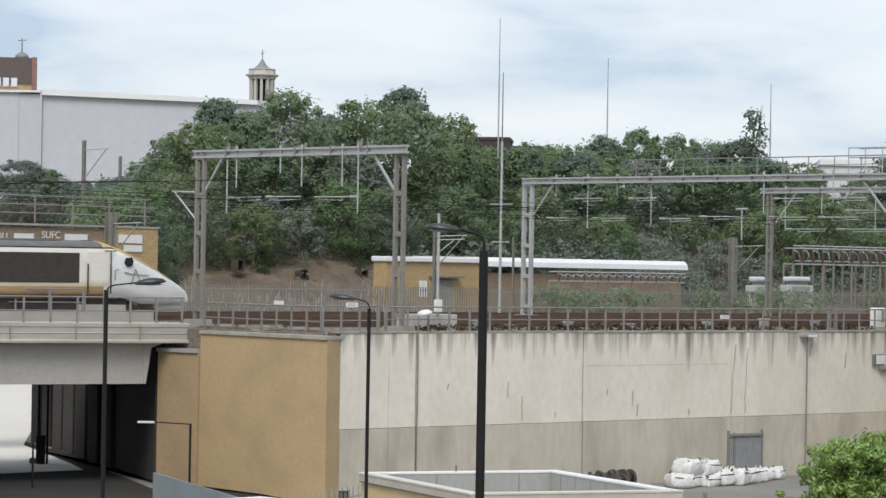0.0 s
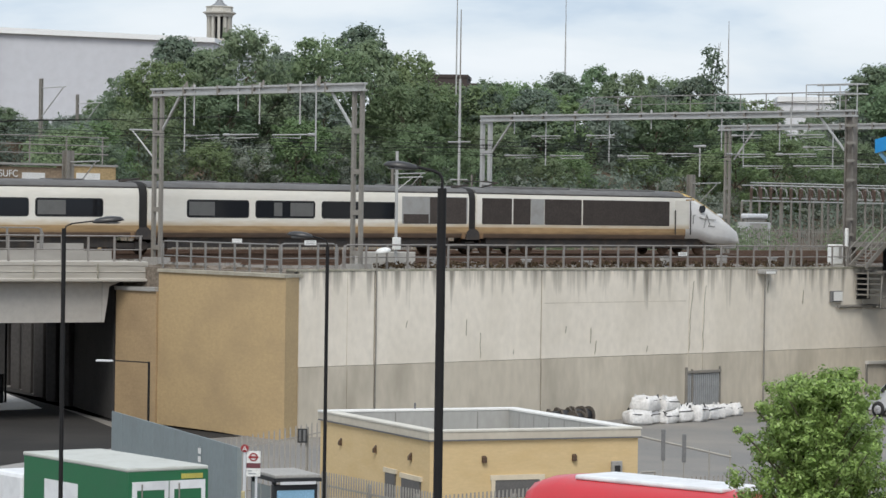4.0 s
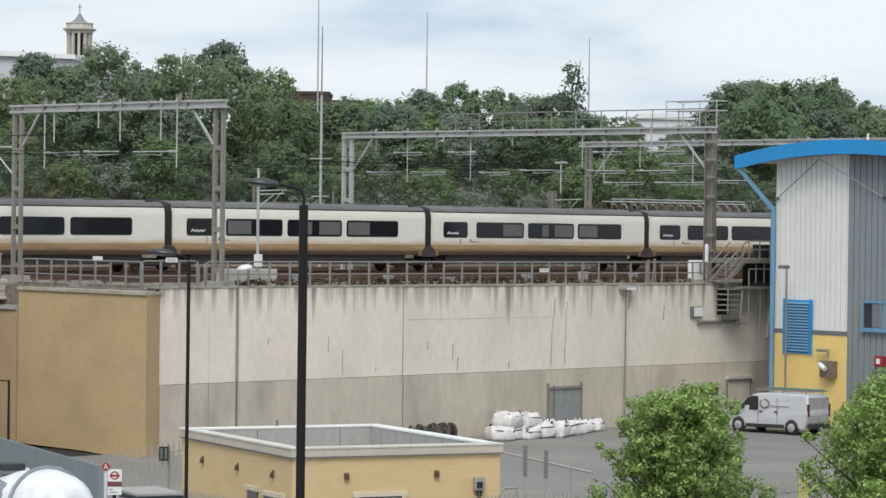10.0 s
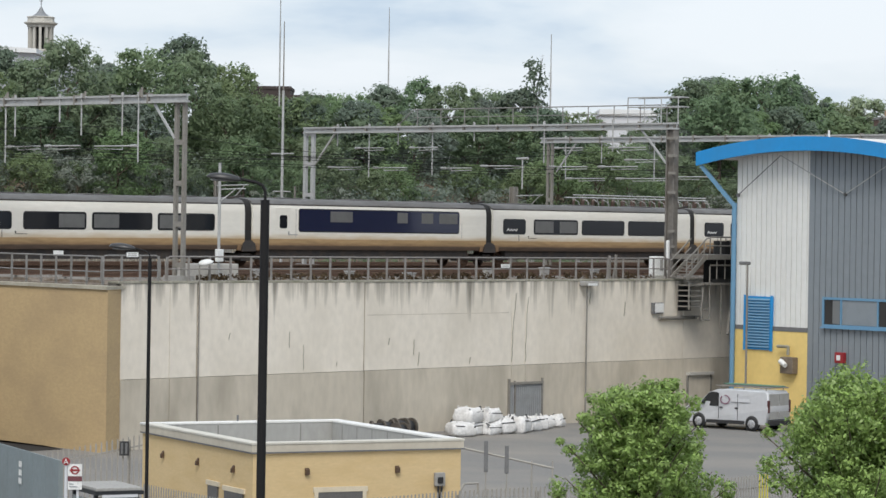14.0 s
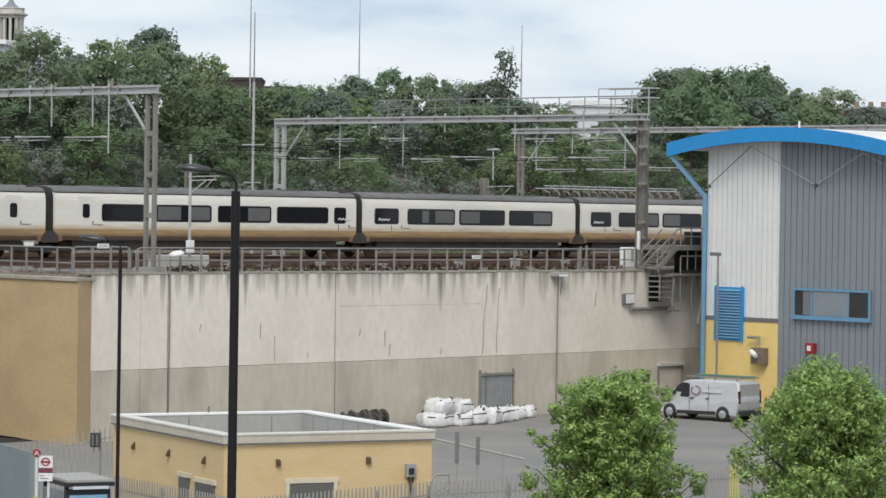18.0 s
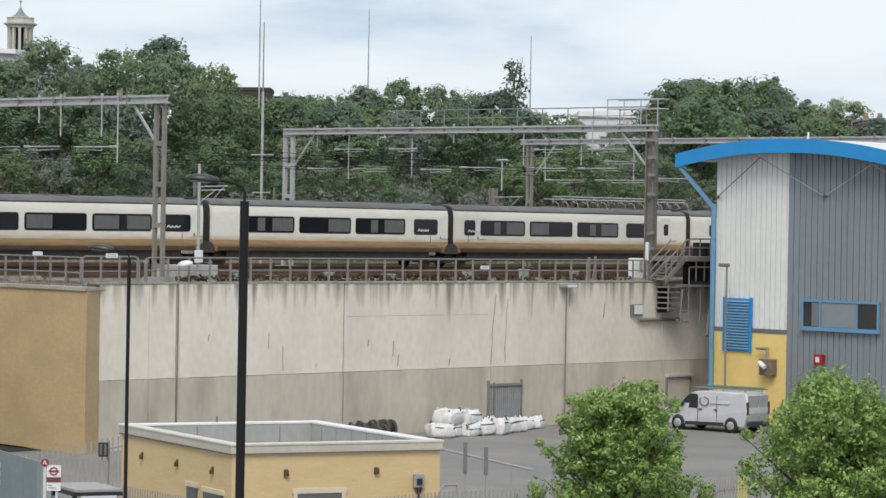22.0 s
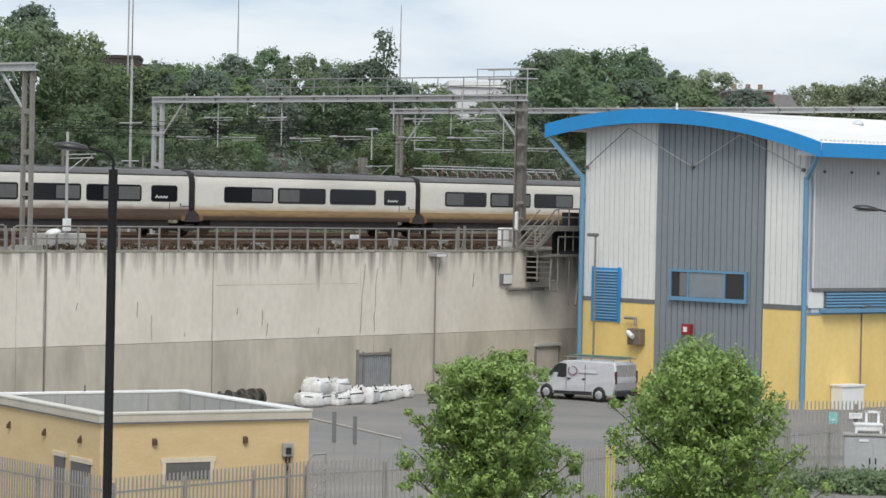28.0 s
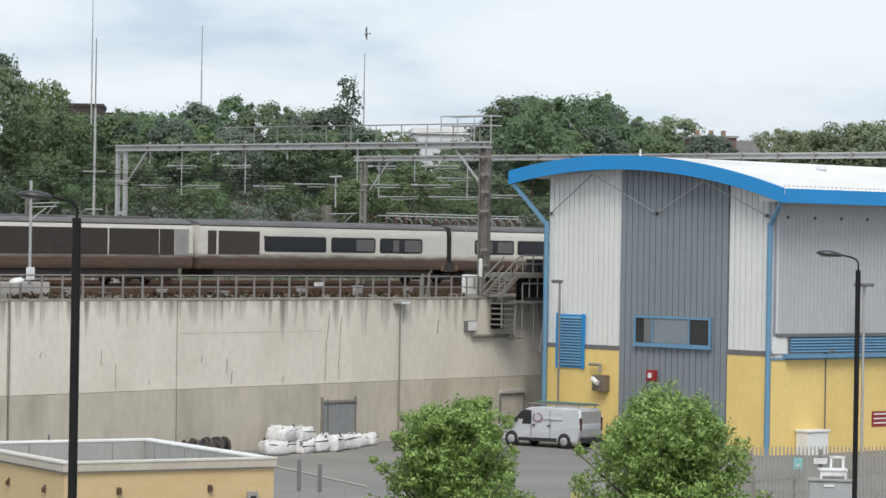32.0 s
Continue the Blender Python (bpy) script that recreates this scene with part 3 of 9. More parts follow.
# small equipment beside the nearest track
for k, (u, v, w, h) in enumerate(((26.6, 3.0, 0.5, 0.55), (16.4, 2.6, 0.35, 0.45), (20.8, 2.9, 0.6, 0.35), (10.6, 2.7, 0.4, 0.5), (30.4, 2.6, 0.45, 0.6), (13.1, 2.9, 0.7, 0.3), (34.6, 2.8, 0.4, 0.5))):
    eq = thing("trackside_box", FR @ pose(u, v, 6.92), "small weathered grey equipment box beside the track", "equipment box", "equipment boxes beside the track")
    part("body", boxes((-w / 2, w / 2, -0.15, 0.15, 0.0, h), bev=0.03), M["concrete_grey"], eq)
    part("lid", boxes((-w / 2 - 0.03, w / 2 + 0.03, -0.18, 0.18, h, h + 0.05), bev=0.01), M["steel_light"], eq)
    part("cable", rods(((w / 2, 0, 0.1), (w / 2 + 0.5, 0.3, 0.0), 0.03)), M["black_metal"], eq)

# ---- overhead line portals ----
M["mast_dark"] = mat("mast_dark", (0.20, 0.185, 0.165), 0.7, 0.2, var=0.2, scale=0.6, fine=6, dirt=(0.12, 0.10, 0.08), dirt_amount=0.6)


def lattice_leg(p, u, v, z0, z1, gap=0.5, w=0.16, mt="steel", along="v"):
    q = part("leg", boxes((u - w / 2, u + w / 2, v - gap / 2 - w / 2, v - gap / 2 + w / 2, z0, z1), (u - w / 2, u + w / 2, v + gap / 2 - w / 2, v + gap / 2 + w / 2, z0, z1)), M[mt], p, "twin steel channel leg")
    z = z0 + 0.4
    while z < z1:
        part("batten", boxes((u - w / 2 - 0.012, u + w / 2 + 0.012, v - gap / 2, v + gap / 2, z, z + 0.22)), M[mt], q)
        z += 1.75
    part("base_plate", boxes((u - 0.4, u + 0.4, v - gap / 2 - 0.3, v + gap / 2 + 0.3, z0 - 0.4, z0 + 0.05)), M["concrete_grey"], q)


def dropper(p, u, v, z0, z1, r=0.035):
    return part("drop_tube", rods(((u, v, z0), (u, v, z1), r), ((u, v, z1 - 0.15), (u, v, z1 + 0.05), r * 1.8)), M["steel_light"], p)


def arm(p, u, v0, v1, z, r=0.03, sag=0.0):
    bm = bmesh.new()
    rod(bm, (u, v0, z), (u, v1, z + sag), r)
    n = 5
    for k in range(n):
        v = v0 + (v1 - v0) * (0.04 + 0.03 * k)
        rod(bm, (u, v - 0.025, z), (u, v + 0.025, z), r * 2.2)
    rod(bm, (u, v0 + (v1 - v0) * 0.35, z - 0.16), (u, v1, z - 0.12), r * 0.7)
    rod(bm, (u, v0 + (v1 - v0) * 0.35, z - 0.16), (u, v0 + (v1 - v0) * 0.35, z), r * 0.6)
    return part("registration_arm", bm, M["steel_light"], p)


def knee(p, u, v, z, dv, dz, w=0.09):
    part("knee_brace", beams(((u, v, z - dz), (u, v + dv, z), w)), M["steel_light"], p)


def cross_beam(p, u0, u1, v0, v1, z0, z1, w=0.28):
    a, b = Vector((u0, v0, 0)), Vector((u1, v1, 0))
    bm = bmesh.new()
    d = (b - a).normalized()
    n = Vector((d.y, -d.x, 0))
    h, t = w / 2, 0.025
    sec = [(-h, z0), (h, z0), (h, z0 + 0.09), (t, z0 + 0.09), (t, z1 - 0.09), (h, z1 - 0.09), (h, z1), (-h, z1), (-h, z1 - 0.09), (-t, z1 - 0.09), (-t, z0 + 0.09), (-h, z0 + 0.09)]
    r0 = [bm.verts.new(a + n * x + Vector((0, 0, z))) for x, z in sec]
    r1 = [bm.verts.new(b + n * x + Vector((0, 0, z))) for x, z in sec]
    for i in range(12):
        j = (i + 1) % 12
        bm.faces.new((r0[i], r0[j], r1[j], r1[i]))
    bm.faces.new(r0[::-1])
    bm.faces.new(r1)
    bmesh.ops.recalc_face_normals(bm, faces=bm.faces[:])
    part("cross_beam", bm, M["steel_light"], p, "galvanised cross beam")
    n = int((b - a).length / 2.2)
    for k in range(1, n):
        c = a + (b - a) * (k / n)
        part("stiffener", boxes((c.x - 0.15, c.x + 0.15, c.y - 0.05, c.y + 0.05, z0 - 0.02, z1 + 0.06)), M["steel"], p)


g1 = thing("overhead_line_portal", FR, "grey steel overhead line portal with twin-channel legs", "line portal", "overhead line portals")
lattice_leg(g1, 4.17, 1.0, 7.2, 14.9)
lattice_leg(g1, 3.89, 14.2, 7.2, 14.9, mt="steel")
cross_beam(g1, 4.08, 3.9, 0.5, 14.7, 14.66, 15.03)
knee(g1, 4.1, 1.3, 14.62, 1.3, 1.5)
knee(g1, 3.9, 13.9, 14.62, -1.2, 1.5)
for v, z in ((12.32, 12.1), (11.66, 13.29), (7.14, 13.3), (4.45, 13.28), (3.41, 12.1), (8.6, 13.9)):
    dropper(g1, 3.9, v, z, 15.1)
arm(g1, 3.9, 12.3, 9.9, 12.84)
arm(g1, 3.9, 3.41, 6.26, 12.82)
arm(g1, 3.9, 9.6, 7.2, 12.85)
bm = bmesh.new()
rod(bm, (3.9, 14.5, 13.1), (3.9, 16.3, 13.15), 0.04)
rod(bm, (3.9, 14.5, 11.8), (3.9, 16.1, 13.1), 0.04)
part("cantilever", bm, M["steel_light"], g1)
for v, z in ((12.2, 15.1), (6.9, 15.05), (3.2, 15.15), (11.7, 15.0)):
    part("insulator", rods(((3.9, v, 14.9), (3.9, v, z + 0.2), 0.05), ((3.9, v + 0.09, 14.95), (3.9, v + 0.09, z + 0.1), 0.07)), M["steel"], g1)

g2 = thing("overhead_line_portal", FR, "wide steel overhead line portal with inspection walkway", "line portal", "overhead line portals")
bm = bmesh.new()
prism(bm, [(39.05, 1.25), (39.43, 1.25), (39.43, 1.33), (39.28, 1.33), (39.28, 1.72), (39.43, 1.72), (39.43, 1.8), (39.05, 1.8), (39.05, 1.72), (39.2, 1.72), (39.2, 1.33), (39.05, 1.33)], 6.9, 15.1)
part("mast", bm, M["mast_dark"], g2, "broad brown steel mast")
lattice_leg(g2, 38.6, 27.2, 7.2, 15.0, 0.6, 0.2, "steel_light")
cross_beam(g2, 39.2, 38.5, 1.2, 27.5, 14.72, 15.08, 0.34)
knee(g2, 38.6, 26.9, 14.7, -1.7, 1.9)
knee(g2, 39.2, 1.8, 14.7, 1.7, 1.8)
for v, z in ((25.27, 14.0), (22.79, 12.22), (20.56, 14.05), (17.97, 12.37), (14.9, 14.2), (9.9, 13.0), (5.2, 13.6)):
    dropper(g2, 38.9, v, z, 15.2)
for v0, v1, z in ((23.92, 21.64, 13.88), (22.5, 19.9, 12.76), (26.05, 23.4, 12.8), (19.7, 17.57, 13.88), (17.34, 15.06, 12.74), (14.44, 11.29, 12.85), (9.6, 6.9, 12.8), (6.2, 3.5, 12.8), (9.2, 7.2, 13.8), (5.5, 3.0, 13.8)):
    arm(g2, 38.9, v0, v1, z)
part("hanger", rods(((38.9, 11.4, 11.6), (38.9, 11.4, 13.2), 0.04), ((38.9, 11.0, 13.25), (38.9, 11.8, 13.25), 0.07)), M["steel_light"], g2)
bm = bmesh.new()
rod(bm, (39.1, 1.6, 16.0), (39.1, 19.6, 16.0), 0.03)
rod(bm, (39.1, 1.6, 15.55), (39.1, 19.6, 15.55), 0.02)
rod(bm, (39.1, 19.6, 16.0), (39.1, 20.8, 15.1), 0.03)
for k in range(11):
    v = 1.8 + 1.75 * k
    rod(bm, (39.1, v, 15.05), (39.1, v, 16.0), 0.028)
part("walkway_rail", bm, M["fence_galv"], g2, "yellowish tubular walkway rail")
bm = bmesh.new()
for k in range(4):
    x = 1.0 + 1.1 * k
    rod(bm, (39.0, x, 15.0), (39.0, x, 16.4), 0.03)
for z in (15.9, 16.4):
    rod(bm, (39.0, 1.0, z), (39.0, 4.3, z), 0.03)
    rod(bm, (39.9, 1.0, z), (39.9, 4.3, z), 0.03)
    rod(bm, (39.0, 1.0, z), (39.9, 1.0, z), 0.03)
part("cage", bm, M["steel_light"], g2, "tubular safety cage on the mast head")
for z, w in ((14.2, 0.5), (13.3, 0.35), (11.4, 0.35), (9.4, 0.3), (8.6, 0.35), (12.4, 0.3)):
    part("bracket", boxes((38.9, 39.0, 1.2 - w / 2, 1.2 + w, z, z + 0.14)), M["steel"], g2)

g3 = thing("overhead_line_portal", FR, "brown steel overhead line portal behind the building", "line portal", "overhead line portals")
lattice_leg(g3, 54, 22.1, 7.2, 14.8, 0.32, 0.14, "steel")
cross_beam(g3, 54, 54, -14.0, 22.8, 14.62, 14.95)
knee(g3, 54, 21.6, 14.6, -1.5, 1.7)
for v, z in ((20.9, 12.4), (18.15, 13.4), (14.2, 12.4), (6.0, 13.0)):
    dropper(g3, 54, v, z, 15.0)
for v0, v1, z in ((20.9, 17.9, 12.5), (17.1, 13.3, 12.5), (16.45, 13.94, 13.6), (10.0, 12.6, 12.6)):
    arm(g3, 54, v0, v1, z)

# wires of the overhead line
bm = bmesh.new()
for v, z in ((4.6, 12.8), (9.4, 12.8), (17.8, 12.8), (22.6, 12.8)):
    for a, b in ((-50, 3.9), (3.9, 38.9), (38.9, 54), (54, 130)):
        n = 8
        pts = [(a + (b - a) * k / n, v, z - 0.0 + 0.9 - (0.9 * 4 * (k / n) * (1 - k / n))) for k in range(n + 1)]
        for p, q in zip(pts, pts[1:]):
            rod(bm, p, q, 0.011, n=4, caps=False)
    rod(bm, (-50, v, z - 0.15), (130, v, z - 0.15), 0.011, n=4, caps=False)
wires = solid("overhead_wires", bm, M["black_metal"], FR, "thin dark overhead contact wires over the tracks", "wires", kind="stuff")

# ---- slim masts ----
def aerial(u, v, z0, ztop, r, label, cross=()):
    a = thing("aerial_mast", FR @ pose(u, v, z0), label, "mast", "aerial masts")
    h = ztop - z0
    part("pole", rods(((0, 0, 0), (0, 0, h * 0.72), r, r * 0.8)), M["steel_light"], a)
    part("whip", rods(((0, 0, h * 0.72), (0, 0, h), r * 0.5, r * 0.3)), M["steel"], a)
    for z, w in cross:
        part("cross_arm", rods(((0, -w, z - z0), (0, w, z - z0), 0.04)), M["steel_light"], a)
    return a


aerial(39.2, 30, 6.9, 21.3, 0.09, "slim grey mast with short cross arms", ((13.6, 0.9), (11.4, 0.7)))

# ---- the train ----
M["train_white"] = mat("train_white", (0.74, 0.712, 0.64), 0.6, var=0.05, scale=0.6, fine=5, bump=0.02, dirt=(0.58, 0.52, 0.42), dirt_amount=0.3, stretch=(0.35, 1, 1.2))
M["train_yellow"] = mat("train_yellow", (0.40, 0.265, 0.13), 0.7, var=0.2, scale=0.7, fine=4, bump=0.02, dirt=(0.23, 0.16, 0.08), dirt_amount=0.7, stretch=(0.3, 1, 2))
M["train_grime"] = mat("train_grime", (0.115, 0.075, 0.05), 0.7, var=0.25, scale=0.7, fine=4, bump=0.02, dirt=(0.07, 0.055, 0.05), dirt_amount=0.6, stretch=(0.3, 1, 2))
M["train_roof"] = mat("train_roof", (0.15, 0.148, 0.145), 0.75, spec=0.3, var=0.2, scale=0.8, fine=5, bump=0.05, dirt=(0.09, 0.085, 0.08), dirt_amount=0.6, stretch=(0.3, 1, 1))
M["train_under"] = mat("train_under", (0.045, 0.04, 0.038), 0.8, var=0.3, dirt=(0.09, 0.065, 0.045), dirt_amount=0.6)
M["train_grille"] = mat("train_grille", (0.072, 0.060, 0.054), 0.75, var=0.25, scale=1.5, fine=10, dirt=(0.045, 0.038, 0.034), dirt_amount=0.5, spec=0.25)
M["train_grey"] = mat("train_grey", (0.33, 0.33, 0.32), 0.5, var=0.08, dirt=(0.2, 0.18, 0.15), dirt_amount=0.4)
M["train_blue"] = glass_mat("train_blue", (0.012, 0.015, 0.042))
M["train_glass"] = glass_mat("train_glass", (0.012, 0.013, 0.016))
M["train_glass"].node_tree.nodes["Principled BSDF"].inputs["Specular IOR Level"].default_value = 0.3
M["train_gasket"] = mat("train_gasket", (0.015, 0.015, 0.015), 0.7, bump=0)
M["train_pane_grey"] = mat("train_pane_grey", (0.13, 0.13, 0.125), 0.4, var=0.1, bump=0)
M["rubber"] = mat("rubber", (0.02, 0.019, 0.018), 0.85)


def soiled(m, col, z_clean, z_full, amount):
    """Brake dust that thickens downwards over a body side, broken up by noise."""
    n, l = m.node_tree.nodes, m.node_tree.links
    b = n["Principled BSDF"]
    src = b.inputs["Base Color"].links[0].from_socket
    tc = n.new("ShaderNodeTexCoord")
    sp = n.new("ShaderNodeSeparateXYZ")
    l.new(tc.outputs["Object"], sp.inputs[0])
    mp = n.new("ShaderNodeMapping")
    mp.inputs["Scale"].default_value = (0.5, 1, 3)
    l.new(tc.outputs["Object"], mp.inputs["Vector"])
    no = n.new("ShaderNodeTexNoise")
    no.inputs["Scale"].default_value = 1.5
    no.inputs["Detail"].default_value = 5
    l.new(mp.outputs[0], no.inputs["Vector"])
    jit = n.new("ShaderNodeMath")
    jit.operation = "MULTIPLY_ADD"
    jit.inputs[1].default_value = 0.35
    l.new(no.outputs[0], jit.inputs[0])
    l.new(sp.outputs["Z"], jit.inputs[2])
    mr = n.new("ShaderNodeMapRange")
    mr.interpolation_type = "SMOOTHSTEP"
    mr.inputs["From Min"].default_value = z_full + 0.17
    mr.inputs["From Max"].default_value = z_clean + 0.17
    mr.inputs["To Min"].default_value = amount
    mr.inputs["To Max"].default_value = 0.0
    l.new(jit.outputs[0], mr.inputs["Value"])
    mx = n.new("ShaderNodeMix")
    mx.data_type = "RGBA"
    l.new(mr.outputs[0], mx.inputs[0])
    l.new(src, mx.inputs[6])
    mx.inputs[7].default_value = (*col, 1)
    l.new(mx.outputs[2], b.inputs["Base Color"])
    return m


soiled(M["train_white"], (0.46, 0.33, 0.17), 1.80, 1.38, 0.8)
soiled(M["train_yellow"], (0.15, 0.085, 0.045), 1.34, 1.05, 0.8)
M["train_white_rear"] = mat("train_white_rear", (0.66, 0.635, 0.57), 0.6, var=0.06, scale=0.6, fine=5, bump=0.02, dirt=(0.46, 0.42, 0.36), dirt_amount=0.4, stretch=(0.35, 1, 1.2))
soiled(M["train_white_rear"], (0.11, 0.078, 0.062), 1.82, 1.48, 0.95)
M["train_nose"] = mat("train_nose", (0.70, 0.69, 0.67), 0.5, var=0.06, scale=0.9, fine=6, bump=0.02, dirt=(0.42, 0.42, 0.43), dirt_amount=0.5, stretch=(0.5, 1, 1))
M["train_white_mid"] = mat("train_white_mid", (0.70, 0.675, 0.605), 0.6, var=0.06, scale=0.6, fine=5, bump=0.02, dirt=(0.52, 0.48, 0.41), dirt_amount=0.35, stretch=(0.35, 1, 1.2))
soiled(M["train_white_mid"], (0.20, 0.13, 0.09), 1.80, 1.40, 0.85)
M["train_ochre"] = mat("train_ochre", (0.60, 0.42, 0.15), 0.6, var=0.12, scale=0.8, fine=5, bump=0.02, dirt=(0.35, 0.25, 0.13), dirt_amount=0.5)
RAIL = 7.3
TRACK_V = 17.8


def section(lo, hi):
    """Half outline (width, height) of the body between two heights."""
    full = [(1.31, 0.85), (1.385, 1.05), (1.397, 1.25), (1.397, 2.75), (1.378, 3.02), (1.31, 3.24), (1.16, 3.40), (0.85, 3.49), (0.45, 3.54), (0.0, 3.555)]

    def wide(h):
        for (w0, h0), (w1, h1) in zip(full, full[1:]):
            if h0 <= h <= h1:
                return w0 + (w1 - w0) * (h - h0) / (h1 - h0)
        return full[-1][0] if h > full[-1][1] else full[0][0]
    pts = [(wide(lo), lo)] + [p for p in full if lo < p[1] < hi]
    pts.append((wide(hi), hi))
    return pts


def shell(x0, x1, lo, hi, inset=0.0):
    bm = bmesh.new()
    half = section(lo, hi)
    ring = [(-w + inset, h) for w, h in half] + [(w - inset, h) for w, h in half[::-1] if w > 0.001]
    prism(bm, ring, x0, x1, "x")
    for f in bm.faces:
        if len(f.verts) == 4:
            f.smooth = True
        else:
            for e in f.edges:
                e.smooth = False
    for e in bm.edges:
        if e.calc_face_angle(0.0) > 0.6:
            e.smooth = False
    return bm


def rounded(w, h, r, n=4):
    pts = []
    for cx, cy, a0 in ((w / 2 - r, h / 2 - r, 0), (-w / 2 + r, h / 2 - r, 90), (-w / 2 + r, -h / 2 + r, 180), (w / 2 - r, -h / 2 + r, 270)):
        for k in range(n + 1):
            a = radians(a0 + 90 * k / n)
            pts.append((cx + r * math.cos(a), cy + r * math.sin(a)))
    return pts


def side_panel(x0, x1, z0, z1, proud, r=0.1, thick=0.05, both=True):
    """Rounded panels on both body sides."""
    bm = bmesh.new()
    out = [((x0 + x1) / 2 + px, (z0 + z1) / 2 + pz) for px, pz in rounded(x1 - x0, z1 - z0, r)]
    y = 1.395 + proud
    prism(bm, out, -y, -y + thick, "y")
    return bm


def both_sides(name, bm, material, parent, proud, label="", thick=0.05):
    """The same panel on the near and the far body side."""
    near = part(name, bm, material, parent, label)
    part(name, near.data, None, parent, label, Matrix.Translation((0, 2 * (1.395 + proud) - thick, 0)))
    return near


def window(car, x0, x1, z0=1.89, z1=2.65, glass="train_glass", grey_section=None):
    g = both_sides("window", side_panel(x0 - 0.05, x1 + 0.05, z0 - 0.05, z1 + 0.05, 0.012, 0.16), M["train_gasket"], car, 0.012, "black window surround")
    both_sides("pane", side_panel(x0, x1, z0, z1, 0.02, 0.13), M[glass], g, 0.02)
    if grey_section:
        for a, b in grey_section:
            bm = bmesh.new()
            box(bm, x0 + (x1 - x0) * a, x0 + (x1 - x0) * b, -1.421, -1.40, z0 + 0.05, z1 - 0.05)
            part("grey_section", bm, M["train_pane_grey"], g, "grey section over part of the pane")


def bogie(car, x):
    b = part("bogie", boxes((x - 1.9, x + 1.9, -1.16, -1.02, 0.38, 0.62), (x - 1.9, x + 1.9, 1.02, 1.16, 0.38, 0.62), (x - 0.35, x + 0.35, -1.2, 1.2, 0.3, 0.7), bev=0.03), M["train_under"], car)
    for dx in (-1.5, 1.5):
        for s in (-0.75, 0.75):
            bm = bmesh.new()
            lathe(bm, [(0.20, -0.07), (0.44, -0.07), (0.46, 0.0), (0.44, 0.06), (0.2, 0.07)], Matrix.Translation((x + dx, s, 0.46)) @ pose(0, 0, 0, 90), 20)
            part("wheel", bm, M["rail_steel"], b)


def gangway(car, x, w=0.6):
    part("gangway", shell(x - w / 2, x + w / 2, 0.95, 3.50, 0.12), M["rubber"], car, "black rubber gangway bellows")
    for s in (-1, 1):
        bm = bmesh.new()
        prism(bm, [(x - 0.5, 0.80), (x + 0.5, 0.80), (x + 0.42, 1.22), (x + 0.2, 1.36), (x - 0.2, 1.36), (x - 0.42, 1.22)], s * 1.34 - 0.09, s * 1.34 + 0.09, "y")
        part("damper_box", bm, M["train_under"], car)
    for s in (-1, 1):
        for a in (x - 0.78, x + 0.55):
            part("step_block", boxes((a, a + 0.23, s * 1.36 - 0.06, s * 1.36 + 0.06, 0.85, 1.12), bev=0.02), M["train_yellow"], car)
    for a, b in (((x - 1.1, -0.9, 3.50), (x + 0.1, -0.9, 3.64)), ((x - 0.1, 0.5, 3.58), (x + 0.8, 0.5, 3.58))):
        part("roof_cable", beams((a, b, 0.10)), M["train_under"], car)


